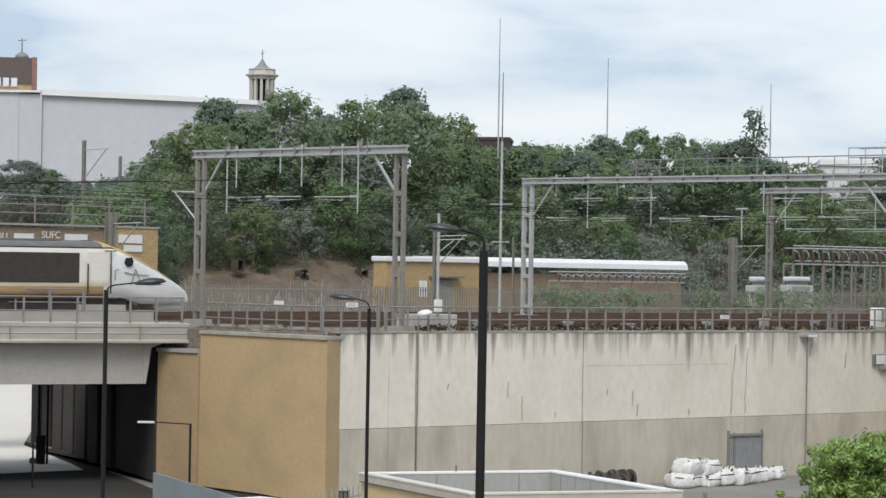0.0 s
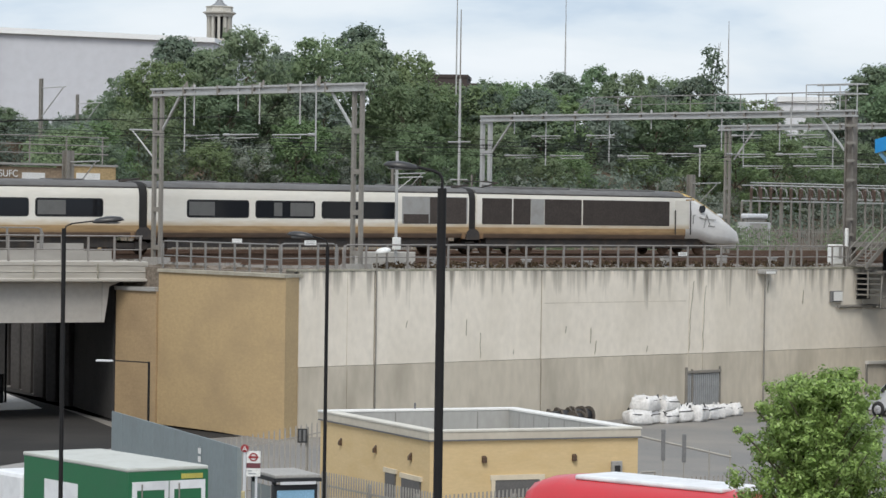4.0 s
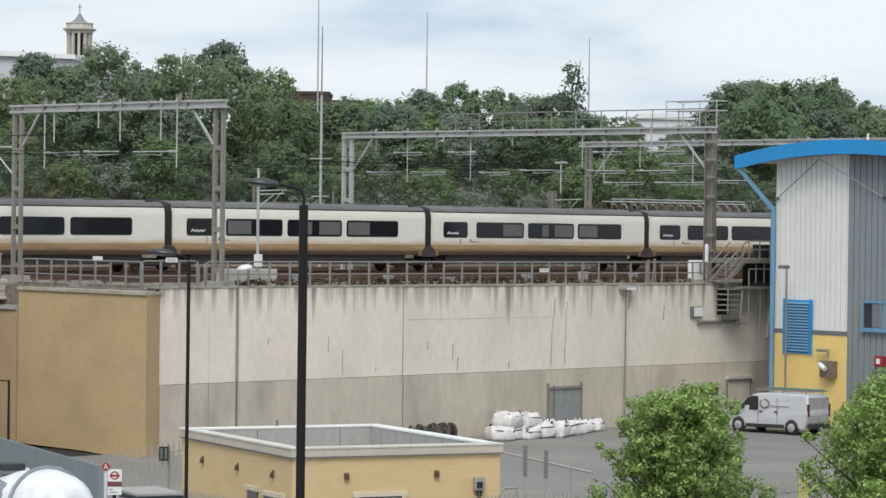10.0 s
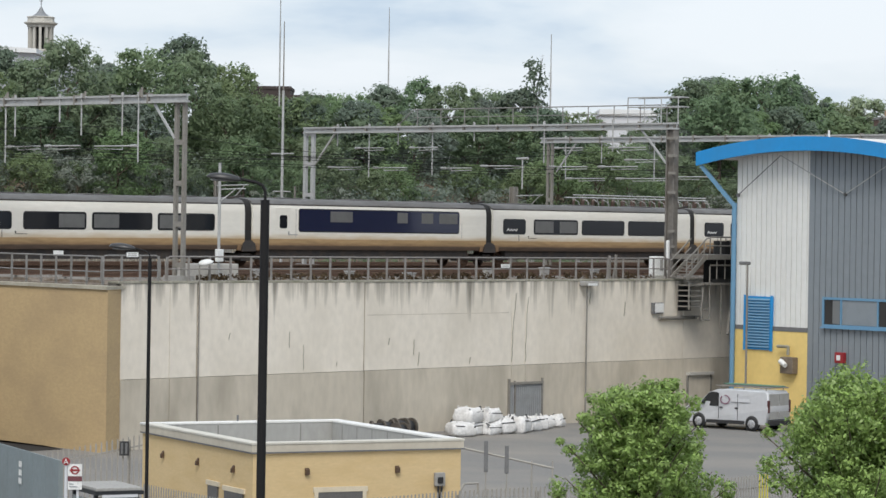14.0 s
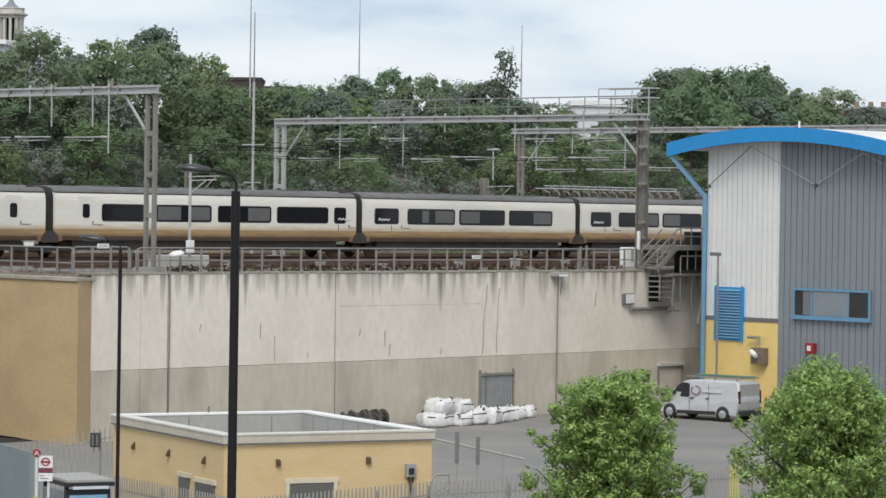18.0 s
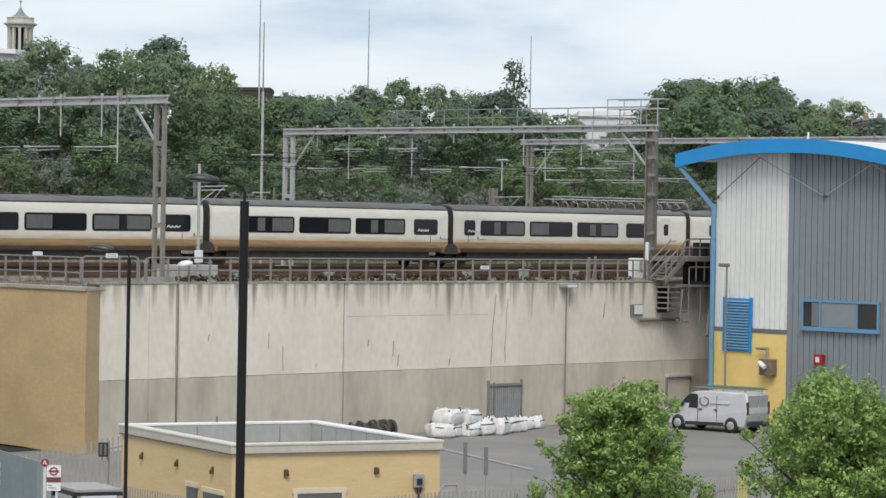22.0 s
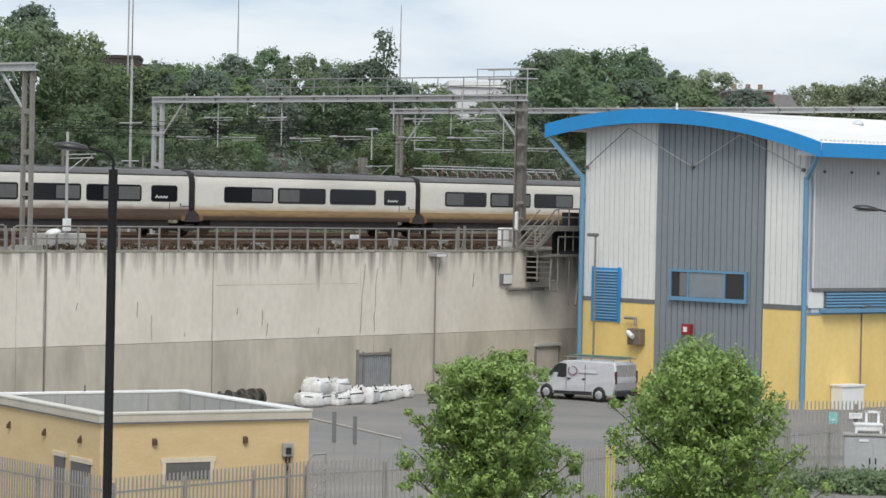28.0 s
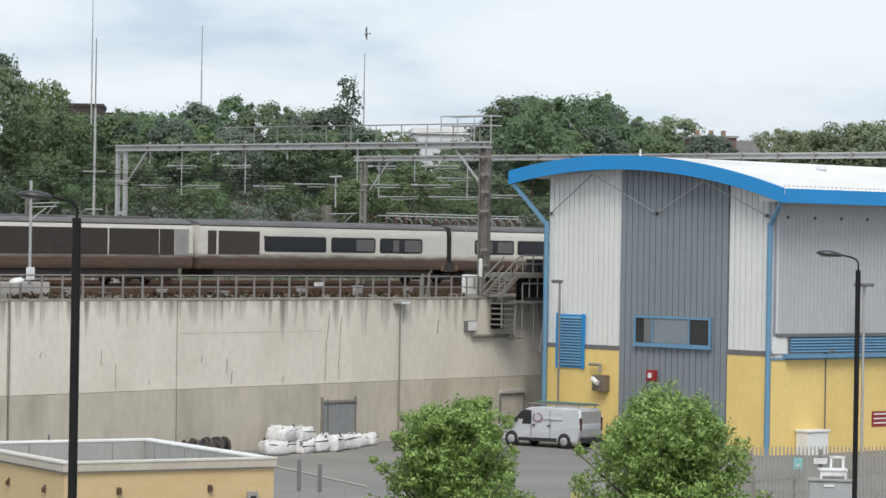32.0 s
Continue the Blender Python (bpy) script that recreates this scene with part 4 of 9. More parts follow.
def coach(name, length, windows, label, doors=(), big=None, grille=None, seed=0, band="train_yellow", glass_light=False, side="train_white"):
    rng = random.Random(seed)
    c = thing(name, FR @ pose(0, TRACK_V, RAIL), label, "train coach", "coaches of the train")
    g = 0.29
    part("body", shell(-length + g, -g, 1.45, 3.22), M[side], c, "cream painted body side")
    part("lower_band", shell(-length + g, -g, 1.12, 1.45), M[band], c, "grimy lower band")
    part("skirt", shell(-length + g, -g, 0.90, 1.12), M["train_grime"], c, "dark brown soiled skirt")
    part("gutter", boxes((-length + g, -g, -1.335, -1.29, 3.19, 3.25), (-length + g, -g, 1.29, 1.335, 3.19, 3.25)), M["train_under"], c, "black gutter line under the roof")
    part("roof", shell(-length + g, -g, 3.22, 3.56), M["train_roof"], c, "dark grey roof")
    part("underframe", shell(-length + 1.6, -1.6, 0.42, 0.92, 0.12), M["train_under"], c)
    for x0, x1 in windows:
        bl = None
        if x1 - x0 > 3 and rng.random() < 0.75:
            bl = rng.choice(([(0.02, 0.44)], [(0.56, 0.98)], [(0.02, 0.44), (0.58, 0.98)], [(0.3, 0.44), (0.58, 0.98)]))
        window(c, x0, x1, grey_section=bl)
        if x1 - x0 < 2.5:
            bm = bmesh.new()
            for k in range(7):
                a = x0 + 0.25 + 0.13 * k
                beam(bm, (a, -1.424, 2.03 + 0.10 * (k % 2)), (a + 0.13, -1.424, 2.03 + 0.10 * ((k + 1) % 2) + 0.04 * (k == 0)), 0.02, 0.05)
            part("white_mark", bm, M["white_paint"], c)
            part("seam", boxes((x1 - 0.55, x1 - 0.52, -1.409, -1.38, 1.46, 1.80)), M["train_gasket"], c)
            part("number_bar", boxes((x1 + 0.25, x1 + 0.33, -1.41, -1.38, 1.66, 1.76), (x1 + 0.25, x1 + 1.0, -1.41, -1.38, 1.61, 1.635)), M["train_gasket"], c)
    if big:
        window(c, big[0], big[1], 1.87, 2.99, "train_blue")
        # Grey patches on the long window stand in for light showing through it.
        for a, b in ((0.185, 0.32), (0.60, 0.665), (0.755, 0.83), (0.87, 0.99)) if glass_light else ():
            part("grey_section", boxes((big[0] + (big[1] - big[0]) * a, big[0] + (big[1] - big[0]) * b, -1.422, -1.40, 2.36, 2.92)), M["train_pane_grey"], c, "grey patch standing in for light seen through the glass")
        part("seam", boxes((big[0] - 0.25, big[0] - 0.23, -1.406, -1.38, 1.5, 3.0), (big[1] + 0.25, big[1] + 0.27, -1.406, -1.38, 1.6, 2.4)), M["train_grey"], c)
    for x0, x1 in doors:
        d = both_sides("door", side_panel(x0 - 0.28, x1 + 0.28, 1.47, 3.05, 0.006, 0.05), M["train_white"], c, 0.006)
        both_sides("door_window", side_panel(x0, x1, 2.0, 2.68, 0.016, 0.12), M["train_glass"], d, 0.016)
        part("handle", boxes((x0 + 0.62, x0 + 0.70, -1.43, -1.40, 1.72, 1.84), (x0 + 0.62, x0 + 1.3, -1.42, -1.40, 1.66, 1.70)), M["train_grey"], d)
    if grille and side != "train_white_rear":
        a, b = grille
        gr = both_sides("grille_panel", side_panel(min(a, b), max(a, b), 1.62, 3.0, 0.008, 0.04), M["train_grey"], c, 0.008, "grey equipment panel")
        lo, hi = sorted((a + (b - a) * 0.02, b - (b - a) * 0.42))
        both_sides("grille", side_panel(lo, hi, 1.62, 2.97, 0.02, 0.03), M["train_grille"], gr, 0.02)
        both_sides("vent", side_panel(*sorted((a + (b - a) * 0.60, a + (b - a) * 0.98)), 1.62, 2.1, 0.022, 0.03), M["train_grille"], gr, 0.022)
    elif grille:
        a, b = grille
        for f0, f1 in ((0.10, 0.24), (0.28, 0.98)):
            gr = both_sides("grille", side_panel(a + (b - a) * f0, a + (b - a) * f1, 1.68, 2.95, 0.02, 0.03), M["train_grille"], c, 0.02, "dark brown ribbed air grille")
        both_sides("vent", side_panel(b + 0.25, b + 0.6, 2.55, 2.72, 0.02, 0.02), M["train_grille"], c, 0.02)
    gangway(c, 0)
    if length > 18:
        bogie(c, 0)
    for k in range(3):
        x = -length * (0.2 + 0.3 * k)
        part("roof_hatch", boxes((x - 0.9, x + 0.9, -0.5, 0.5, 3.52, 3.60), bev=0.02), M["train_roof"], c)
    return c


def power_car(name, label, band="train_yellow", side="train_white"):
    """Nose towards +x, coupling at 0."""
    c = thing(name, FR @ pose(0, TRACK_V, RAIL), label, "power car", "power cars of the train")
    nose = 16.9
    g = 0.3
    part("body", shell(g, nose, 1.45, 3.22), M[side], c, "cream painted body side")
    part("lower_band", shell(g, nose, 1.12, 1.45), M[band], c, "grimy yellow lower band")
    part("skirt", shell(g, nose, 0.90, 1.12), M["train_grime"], c, "dark brown soiled skirt")
    part("gutter", boxes((g, nose + 0.6, -1.335, -1.29, 3.19, 3.25), (g, nose + 0.6, 1.29, 1.335, 3.19, 3.25)), M["train_under"], c, "black gutter line under the roof")
    part("roof", shell(g, nose, 3.22, 3.56), M["train_roof"], c, "dark grey roof")
    part("underframe", shell(1.2, nose + 1.5, 0.40, 0.92, 0.12), M["train_under"], c)
    # the nose is lofted along a falling top line
    tops = [(nose, 3.56, 1.0), (17.35, 3.50, 1.0), (18.1, 3.28, 0.985), (19.2, 2.84, 0.95), (20.3, 2.34, 0.88), (21.3, 1.86, 0.76), (22.1, 1.46, 0.60), (22.4, 1.18, 0.48)]
    bm = bmesh.new()
    rings = []
    for x, top, wide in tops:
        lo = 0.92 if x < 19 else 0.66
        half = [(1.36, 0.0), (1.40, 0.25), (1.40, 0.55), (1.30, 0.80), (0.95, 0.95), (0.45, 0.995), (0.0, 1.0)]
        pts = [(-w * wide, lo + (top - lo) * h) for w, h in half] + [(w * wide, lo + (top - lo) * h) for w, h in half[-2::-1]]
        rings.append([bm.verts.new((x, y, z)) for y, z in pts])
    for a, b in zip(rings, rings[1:]):
        for i in range(len(a) - 1):
            f = bm.faces.new((a[i], b[i], b[i + 1], a[i + 1]))
            f.smooth = True
        bm.faces.new((a[0], a[-1], b[-1], b[0]))
    bm.faces.new(rings[-1])
    n = part("nose", bm, M["train_nose"], c, "white streamlined nose")
    bm = bmesh.new()
    rings = []
    for x, top, wide in tops[:6]:
        lo = 0.92 if x < 19 else 0.66
        half = [(1.06, 0.915), (0.95, 0.962), (0.46, 1.003), (0.0, 1.007)]
        pts = [(-w * wide, lo + (top - lo) * h) for w, h in half] + [(w * wide, lo + (top - lo) * h) for w, h in half[-2::-1]]
        rings.append([bm.verts.new((x, y, z + 0.006)) for y, z in pts])
    for a, b in zip(rings, rings[1:]):
        for i in range(len(a) - 1):
            f = bm.faces.new((a[i], b[i], b[i + 1], a[i + 1]))
            f.smooth = True
    part("nose_top", bm, M["train_ochre"], n, "soiled yellow top of the nose")
    part("cab_seam", boxes((17.30, 17.33, -1.412, -1.37, 1.3, 3.1)), M["train_under"], n)
    bm = bmesh.new()
    prism(bm, [(18.2, 2.78), (18.5, 2.80), (18.6, 2.65), (18.55, 2.45), (18.4, 2.38), (18.22, 2.4), (18.12, 2.55)], -1.405, -1.33, "y")
    prism(bm, [(18.2, 2.78), (18.5, 2.80), (18.6, 2.65), (18.55, 2.45), (18.4, 2.38), (18.22, 2.4), (18.12, 2.55)], 1.33, 1.405, "y")
    part("cab_window", bm, M["train_glass"], n, "small dark oval cab window")
    bm = bmesh.new()
    prism(bm, [(17.8, 3.385), (18.15, 3.28), (19.3, 2.81), (19.3, 2.7), (18.0, 3.2)], -0.62, 0.62, "y")
    part("windscreen", bm, M["train_glass"], n)
    part("nose_mark", beams(((18.1, -1.395, 2.12), (18.6, -1.375, 2.02), 0.03, 0.07), ((18.6, -1.375, 2.02), (19.6, -1.32, 1.98), 0.03, 0.05), ((18.5, -1.385, 1.55), (18.75, -1.365, 2.28), 0.03, 0.06), ((18.75, -1.365, 2.28), (19.05, -1.35, 1.72), 0.03, 0.05), ((18.9, -1.36, 1.66), (19.5, -1.33, 1.60), 0.03, 0.05), ((17.55, -1.405, 1.75), (17.55, -1.405, 2.2), 0.03, 0.07), ((17.55, -1.405, 2.2), (17.75, -1.405, 2.25), 0.03, 0.05)), M["train_grey"], n)
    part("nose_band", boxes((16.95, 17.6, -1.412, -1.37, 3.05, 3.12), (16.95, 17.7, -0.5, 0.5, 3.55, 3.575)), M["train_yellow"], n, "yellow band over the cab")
    bm = bmesh.new()
    box(bm, 20.4, 22.2, -0.72, 0.72, 0.35, 0.82, bev=0.1)
    part("snow_plough", bm, M["train_nose"], c, "white front valance")
    for s in (-1, 1):
        bm = bmesh.new()
        box(bm, 21.35, 21.6, s * 0.78 - 0.16, s * 0.78 + 0.16, 1.28, 1.46, bev=0.03)
        part("headlight", bm, M["white_paint"], n)
    front = side == "train_white"
    for a, b in ((0.68, 2.9), (3.02, 4.32), (5.42, 8.3), (8.42, 15.5)) if front else ((1.75, 2.85), (2.92, 6.6), (6.72, 15.5)):
        gr = both_sides("grille", side_panel(a, b, 1.62, 2.98, 0.02, 0.03), M["train_grille"], c, 0.02, "dark brown ribbed air grille")
        bm = bmesh.new()
        z = 1.68
        while z < 2.95:
            box(bm, a + 0.03, b - 0.03, -1.424, 1.424, z, z + 0.035)
            z += 0.085
        part("slats", bm, M["train_grille"], gr)
    both_sides("grey_panel", side_panel(*((4.36, 5.38) if front else (0.62, 1.70)), 1.62, 2.98, 0.012, 0.03), M["train_grey"], c, 0.012, "plain grey side panel")
    d = both_sides("door", side_panel(16.0, 17.2, 1.47, 3.05, 0.008, 0.05), M["train_white"], c, 0.008)
    bm = bmesh.new()
    for x in (15.95, 17.25):
        rod(bm, (x, -1.47, 1.15), (x, -1.47, 2.5), 0.035)
    part("grab_rail", bm, M["train_under"], d)
    bogie(c, 3.2)
    bogie(c, 17.2)
    part("roof_hatch", boxes((3.0, 8.0, -0.8, 0.8, 3.46, 3.62), bev=0.04), M["train_roof"], c)
    part("roof_hatch", boxes((9.0, 15.0, -0.75, 0.75, 3.46, 3.60), bev=0.04), M["train_roof"], c)
    bm = bmesh.new()
    rod(bm, (1.2, -0.6, 3.50), (2.6, -0.6, 3.78), 0.04)
    rod(bm, (2.6, -0.6, 3.78), (1.6, -0.6, 3.85), 0.04)
    beam(bm, (1.6, -0.9, 3.85), (1.6, 0.9, 3.85), 0.07)
    part("pantograph", bm, M["train_under"], c)
    return c


LEAD = [(-17.5, -15.65), (-14.85, -11.0), (-10.55, -6.7), (-6.25, -2.45)]
END = [(-19.2, -15.4), (-14.9, -11.1), (-10.57, -5.46)]
MID = [(-18.49, -15.73), (-14.87, -11.11), (-10.57, -6.8), (-6.29, -2.51), (-1.97, -1.14)]
train = []          # (thing, distance of its front joint behind the first joint, turned)
train.append((power_car("power_car", "cream power car with dark grilles and long white nose"), 0.0, False))
dist = 0.0
for k in range(1, 19):
    turned = k > 9
    j = 19 - k if turned else k
    length = 21.85 if j in (1, 9) else 18.7
    if j == 1:
        wins, kw = END, {"grille": (-0.4, -5.1)}
        text = "cream end coach with brown grille panel"
    elif j == 9:
        wins, kw = MID, {"doors": [(-19.78, -19.33)]}
        text = "cream coach with doors beside the middle coupling"
    elif j == 6:
        wins, kw = [], {"big": (-15.06, -2.6), "doors": [(-16.5, -15.95)]}
        text = "cream buffet coach with one long dark blue window"
    else:
        wins, kw = LEAD, {}
        text = "cream coach with four dark windows and yellow lower band"
    if turned:
        wins = [(-length - b, -length - a) for a, b in wins]
        if "big" in kw:
            kw["big"] = (-length + 2.65, -length + 15.12)
        if "doors" in kw:
            kw["doors"] = [(-length - b, -length - a) for a, b in kw["doors"]]
        if "grille" in kw:
            kw["grille"] = (-length + 0.4, -length + 5.1)
    train.append((coach("coach", length, wins, text, seed=k, band="train_grime" if k > 15 else "train_yellow", glass_light=k == 6, side="train_white_rear" if k > 17 else "train_white_mid" if k > 15 else "train_white", **kw), dist, False))
    dist += length
train.append((power_car("power_car", "cream power car with dark grilles at the rear", "train_grime", "train_white_rear"), dist, True))
# seconds, distance of the first joint along the track
TRAVEL = [(0, -54.9), (1, -44.0), (2, -33.07), (3.5, -16.8), (5, -0.4), (6, 10.58), (7, 21.7), (8, 32.7), (9, 43.87), (10, 55.08), (11, 66.28), (12, 77.62), (13, 89.05), (14, 100.6),
          (15.5, 118.0), (17, 136.33), (18, 148.48), (19, 160.85), (20, 173.05), (21, 185.94), (22, 198.9), (23, 212.1), (24, 225.6), (25, 239.35), (26.5, 260.2), (28, 282.2), (29, 297.0),
          (30, 312.2), (31, 328.0), (32, 344.53)]

# ---- clad building beside the wall ----


M["clad_white"] = mat("clad_white", (0.72, 0.72, 0.69), 0.5, var=0.04, scale=0.3, fine=3, bump=0, dirt=(0.55, 0.55, 0.53), dirt_amount=0.35)
M["clad_grey"] = mat("clad_grey", (0.215, 0.24, 0.26), 0.45, var=0.05, scale=0.3, fine=3, bump=0, dirt=(0.17, 0.185, 0.2), dirt_amount=0.35)
M["clad_pale"] = mat("clad_pale", (0.60, 0.61, 0.63), 0.45, var=0.04, scale=0.3, fine=3, bump=0, dirt=(0.53, 0.54, 0.56), dirt_amount=0.35)
M["clad_yellow"] = mat("clad_yellow", (0.80, 0.59, 0.215), 0.6, var=0.05, scale=0.4, fine=4, bump=0.05, dirt=(0.5, 0.34, 0.1), dirt_amount=0.3)
M["blue"] = mat("blue", (0.010, 0.255, 0.60), 0.45, var=0.06, scale=0.5, fine=4, bump=0, dirt=(0.04, 0.19, 0.38), dirt_amount=0.4)
M["blue_pipe"] = mat("blue_pipe", (0.13, 0.28, 0.42), 0.5, var=0.08, dirt=(0.12, 0.2, 0.33), dirt_amount=0.4)
M["roof_sheet"] = mat("roof_sheet", (0.74, 0.74, 0.72), 0.5, var=0.06, scale=0.3, fine=3, bump=0, dirt=(0.44, 0.44, 0.42), dirt_amount=0.5, stretch=(1, 0.3, 1))
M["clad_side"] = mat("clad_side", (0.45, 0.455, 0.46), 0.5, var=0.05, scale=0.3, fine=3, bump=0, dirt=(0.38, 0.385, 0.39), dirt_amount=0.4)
M["trim_grey"] = mat("trim_grey", (0.16, 0.16, 0.16), 0.6)
M["win_glass"] = glass_mat("win_glass", (0.05, 0.055, 0.06))
M["win_mid"] = mat("win_mid", (0.22, 0.25, 0.275), 0.3, var=0.06, bump=0)
M["win_pale"] = glass_mat("win_pale", (0.16, 0.17, 0.175), 0.2)
M["win_dark"] = glass_mat("win_dark", (0.02, 0.022, 0.025))
M["red"] = mat("red", (0.30, 0.018, 0.025), 0.5)
# local frame: x along the gable to the right, y into the building, origin at the near right corner
GD = Vector((0.614, -0.789))
BD = pose(24.234, 138.215, -0.864, 0, 0, math.degrees(math.atan2(GD.y, GD.x))) @ Matrix.Scale(1.09, 4)
bld = thing("clad_building", BD, "steel building clad in white, grey and yellow with blue curved roof", "building")


def ribbed(bm, x0, x1, z0, z1f, y=0.0, pitch=0.30, depth=0.035):
    """Cladding sheets with narrow vertical grooves on a wall facing -y; z1f gives the top."""
    x = x0
    while x < x1 - 0.01:
        e = min(x + pitch, x1)
        w = e - x
        xs = [x, e - 0.05, e - 0.045, e - 0.005, e]
        ys = [y, y, y + depth, y + depth, y]
        lo = [bm.verts.new((a, b, z0)) for a, b in zip(xs, ys)]
        hi = [bm.verts.new((a, b, z1f(a))) for a, b in zip(xs, ys)]
        for i in range(4):
            bm.faces.new((lo[i], lo[i + 1], hi[i + 1], hi[i]))
        x = e


def arc_z(x):
    """Underside of the bowed roof over the gable."""
    return 13.22 - 0.01395 * (x + 9.0) ** 2


gable = part("gable_wall", boxes((-13.95, -0.0, 0.05, 0.3, 0, 11.9)), M["clad_pale"], bld)
bm = bmesh.new()
ribbed(bm, -13.95, -9.2, 5.2, arc_z, 0.0, 0.33, 0.05)
part("white_cladding", bm, M["clad_white"], gable, "white ribbed cladding")
bm = bmesh.new()
ribbed(bm, -9.2, -2.5, 0.0, arc_z, -0.03, 0.37, 0.06)
part("grey_cladding", bm, M["clad_grey"], gable, "dark grey ribbed cladding")
bm = bmesh.new()
ribbed(bm, -2.5, 0.0, 5.3, arc_z, 0.0, 0.33, 0.05)
part("white_cladding", bm, M["clad_white"], gable, "white ribbed cladding")
part("yellow_panel", boxes((-13.95, -9.2, -0.05, 0.06, 0, 5.0)), M["clad_yellow"], gable, "plain yellow base panel")
part("yellow_panel", boxes((-2.5, 0.02, -0.05, 0.06, 0, 5.08)), M["clad_yellow"], gable, "plain yellow base panel")
part("trim_strip", boxes((-13.95, -9.2, -0.07, 0.02, 5.0, 5.2)), M["trim_grey"], gable)
part("trim_strip", boxes((-2.5, 0.05, -0.07, 0.02, 5.08, 5.3)), M["trim_grey"], gable)
# side wall
sidew = part("side_wall", boxes((-0.3, 0.0, 0.0, 42, 0, 12.05)), M["clad_pale"], bld)
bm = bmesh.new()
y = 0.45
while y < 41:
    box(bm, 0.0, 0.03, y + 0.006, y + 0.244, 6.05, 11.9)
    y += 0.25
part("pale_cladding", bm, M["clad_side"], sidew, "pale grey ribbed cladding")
part("yellow_panel", boxes((-0.02, 0.05, 0.0, 42, 0, 5.0)), M["clad_yellow"], sidew, "plain yellow base panel")
part("blue_ledge", boxes((0, 0.42, 0.8, 42, 5.0, 5.16), (0, 0.10, 0.0, 42, 4.92, 5.0)), M["blue_pipe"], sidew, "faded blue drip ledge")
part("white_block", boxes((0, 0.06, 0.05, 0.95, 5.2, 5.9)), M["clad_white"], sidew)
part("soffit_strip", boxes((0, 0.12, 0.3, 42, 5.92, 6.06)), M["trim_grey"], sidew)
for k in range(5):
    y0 = 1.1 + 7.3 * k
    lv = part("louvre", boxes((0.0, 0.03, y0, y0 + 6.9, 5.2, 5.9)), M["trim_grey"], sidew, "blue slatted louvre band")
    for j in range(5):
        z = 5.24 + 0.13 * j
        bm = bmesh.new()
        prism(bm, [(0.03, z + 0.10), (0.04, z + 0.11), (0.11, z + 0.02), (0.10, z)], y0 + 0.08, y0 + 6.8, "y")
        part("slat", bm, M["blue_pipe"], lv)
# bowed roof with fascia
NR = 24
xs = [-15.81 + 17.22 * i / NR for i in range(NR + 1)]
bm = bmesh.new()
outl = [(x, arc_z(x) + 0.62) for x in xs] + [(x, arc_z(x) - 0.02) for x in xs[::-1]]
prism(bm, outl, -0.95, -0.82, "y")
roof = part("roof", boxes((-1, 0, 0, 0.01, 12.0, 12.01)), M["roof_white"], bld)
part("fascia", bm, M["blue"], roof, "bright blue curved fascia")
bm = bmesh.new()
prev = None
for x in xs:
    z = arc_z(x) + 0.60
    row = [bm.verts.new((x, -0.85, z)), bm.verts.new((x, 42, z)), bm.verts.new((x, 42, z - 0.3)), bm.verts.new((x, -0.85, z - 0.3))]
    if prev:
        for i in range(4):
            j = (i + 1) % 4
            bm.faces.new((prev[i], row[i], row[j], prev[j]))
    else:
        bm.faces.new(row)
    prev = row
bm.faces.new(prev[::-1])
bmesh.ops.recalc_face_normals(bm, faces=bm.faces[:])
for f in bm.faces:
    f.smooth = True
old = roof.data
roof.data = mesh_of("roof", bm, M["roof_sheet"])
bpy.data.meshes.remove(old)
part("eave_fascia", boxes((1.34, 1.46, -0.82, 42, 11.70, 12.31)), M["blue"], roof, "bright blue eave fascia")
bm = bmesh.new()
prism(bm, [(0.03, 11.78), (1.34, 11.70), (1.34, 11.76), (0.03, 12.0)], -0.8, 42, "y")
part("eave_soffit", bm, M["clad_pale"], roof)
for k in range(12):
    part("eave_bolt", rods(((0.06, 0.9 + 1.75 * k, 11.1), (0.12, 0.9 + 1.75 * k, 11.1), 0.07)), M["trim_grey"], sidew)
for k in range(40):
    y = -0.6 + 0.28 * k
    part("snow_stop", boxes((1.1, 1.16, y, y + 0.12, 12.36, 12.46)), M["clad_pale"], roof)
for x, y, r in ((-3.0, 6.5, 0.2), (-3.0, 13.0, 0.2), (-6.0, 19, 0.5)):
    bm = bmesh.new()
    lathe(bm, [(r * 1.3, 0), (r * 1.25, 0.1), (r * 0.9, 0.2), (0.02, 0.24)], Matrix.Translation((x, y, arc_z(x) + 0.58)), 12)
    part("roof_vent", bm, M["clad_pale"], roof)
part("roof_spike", rods(((-7.4, -0.7, 13.7), (-7.4, -0.7, 14.1), 0.05)), M["white_paint"], roof)
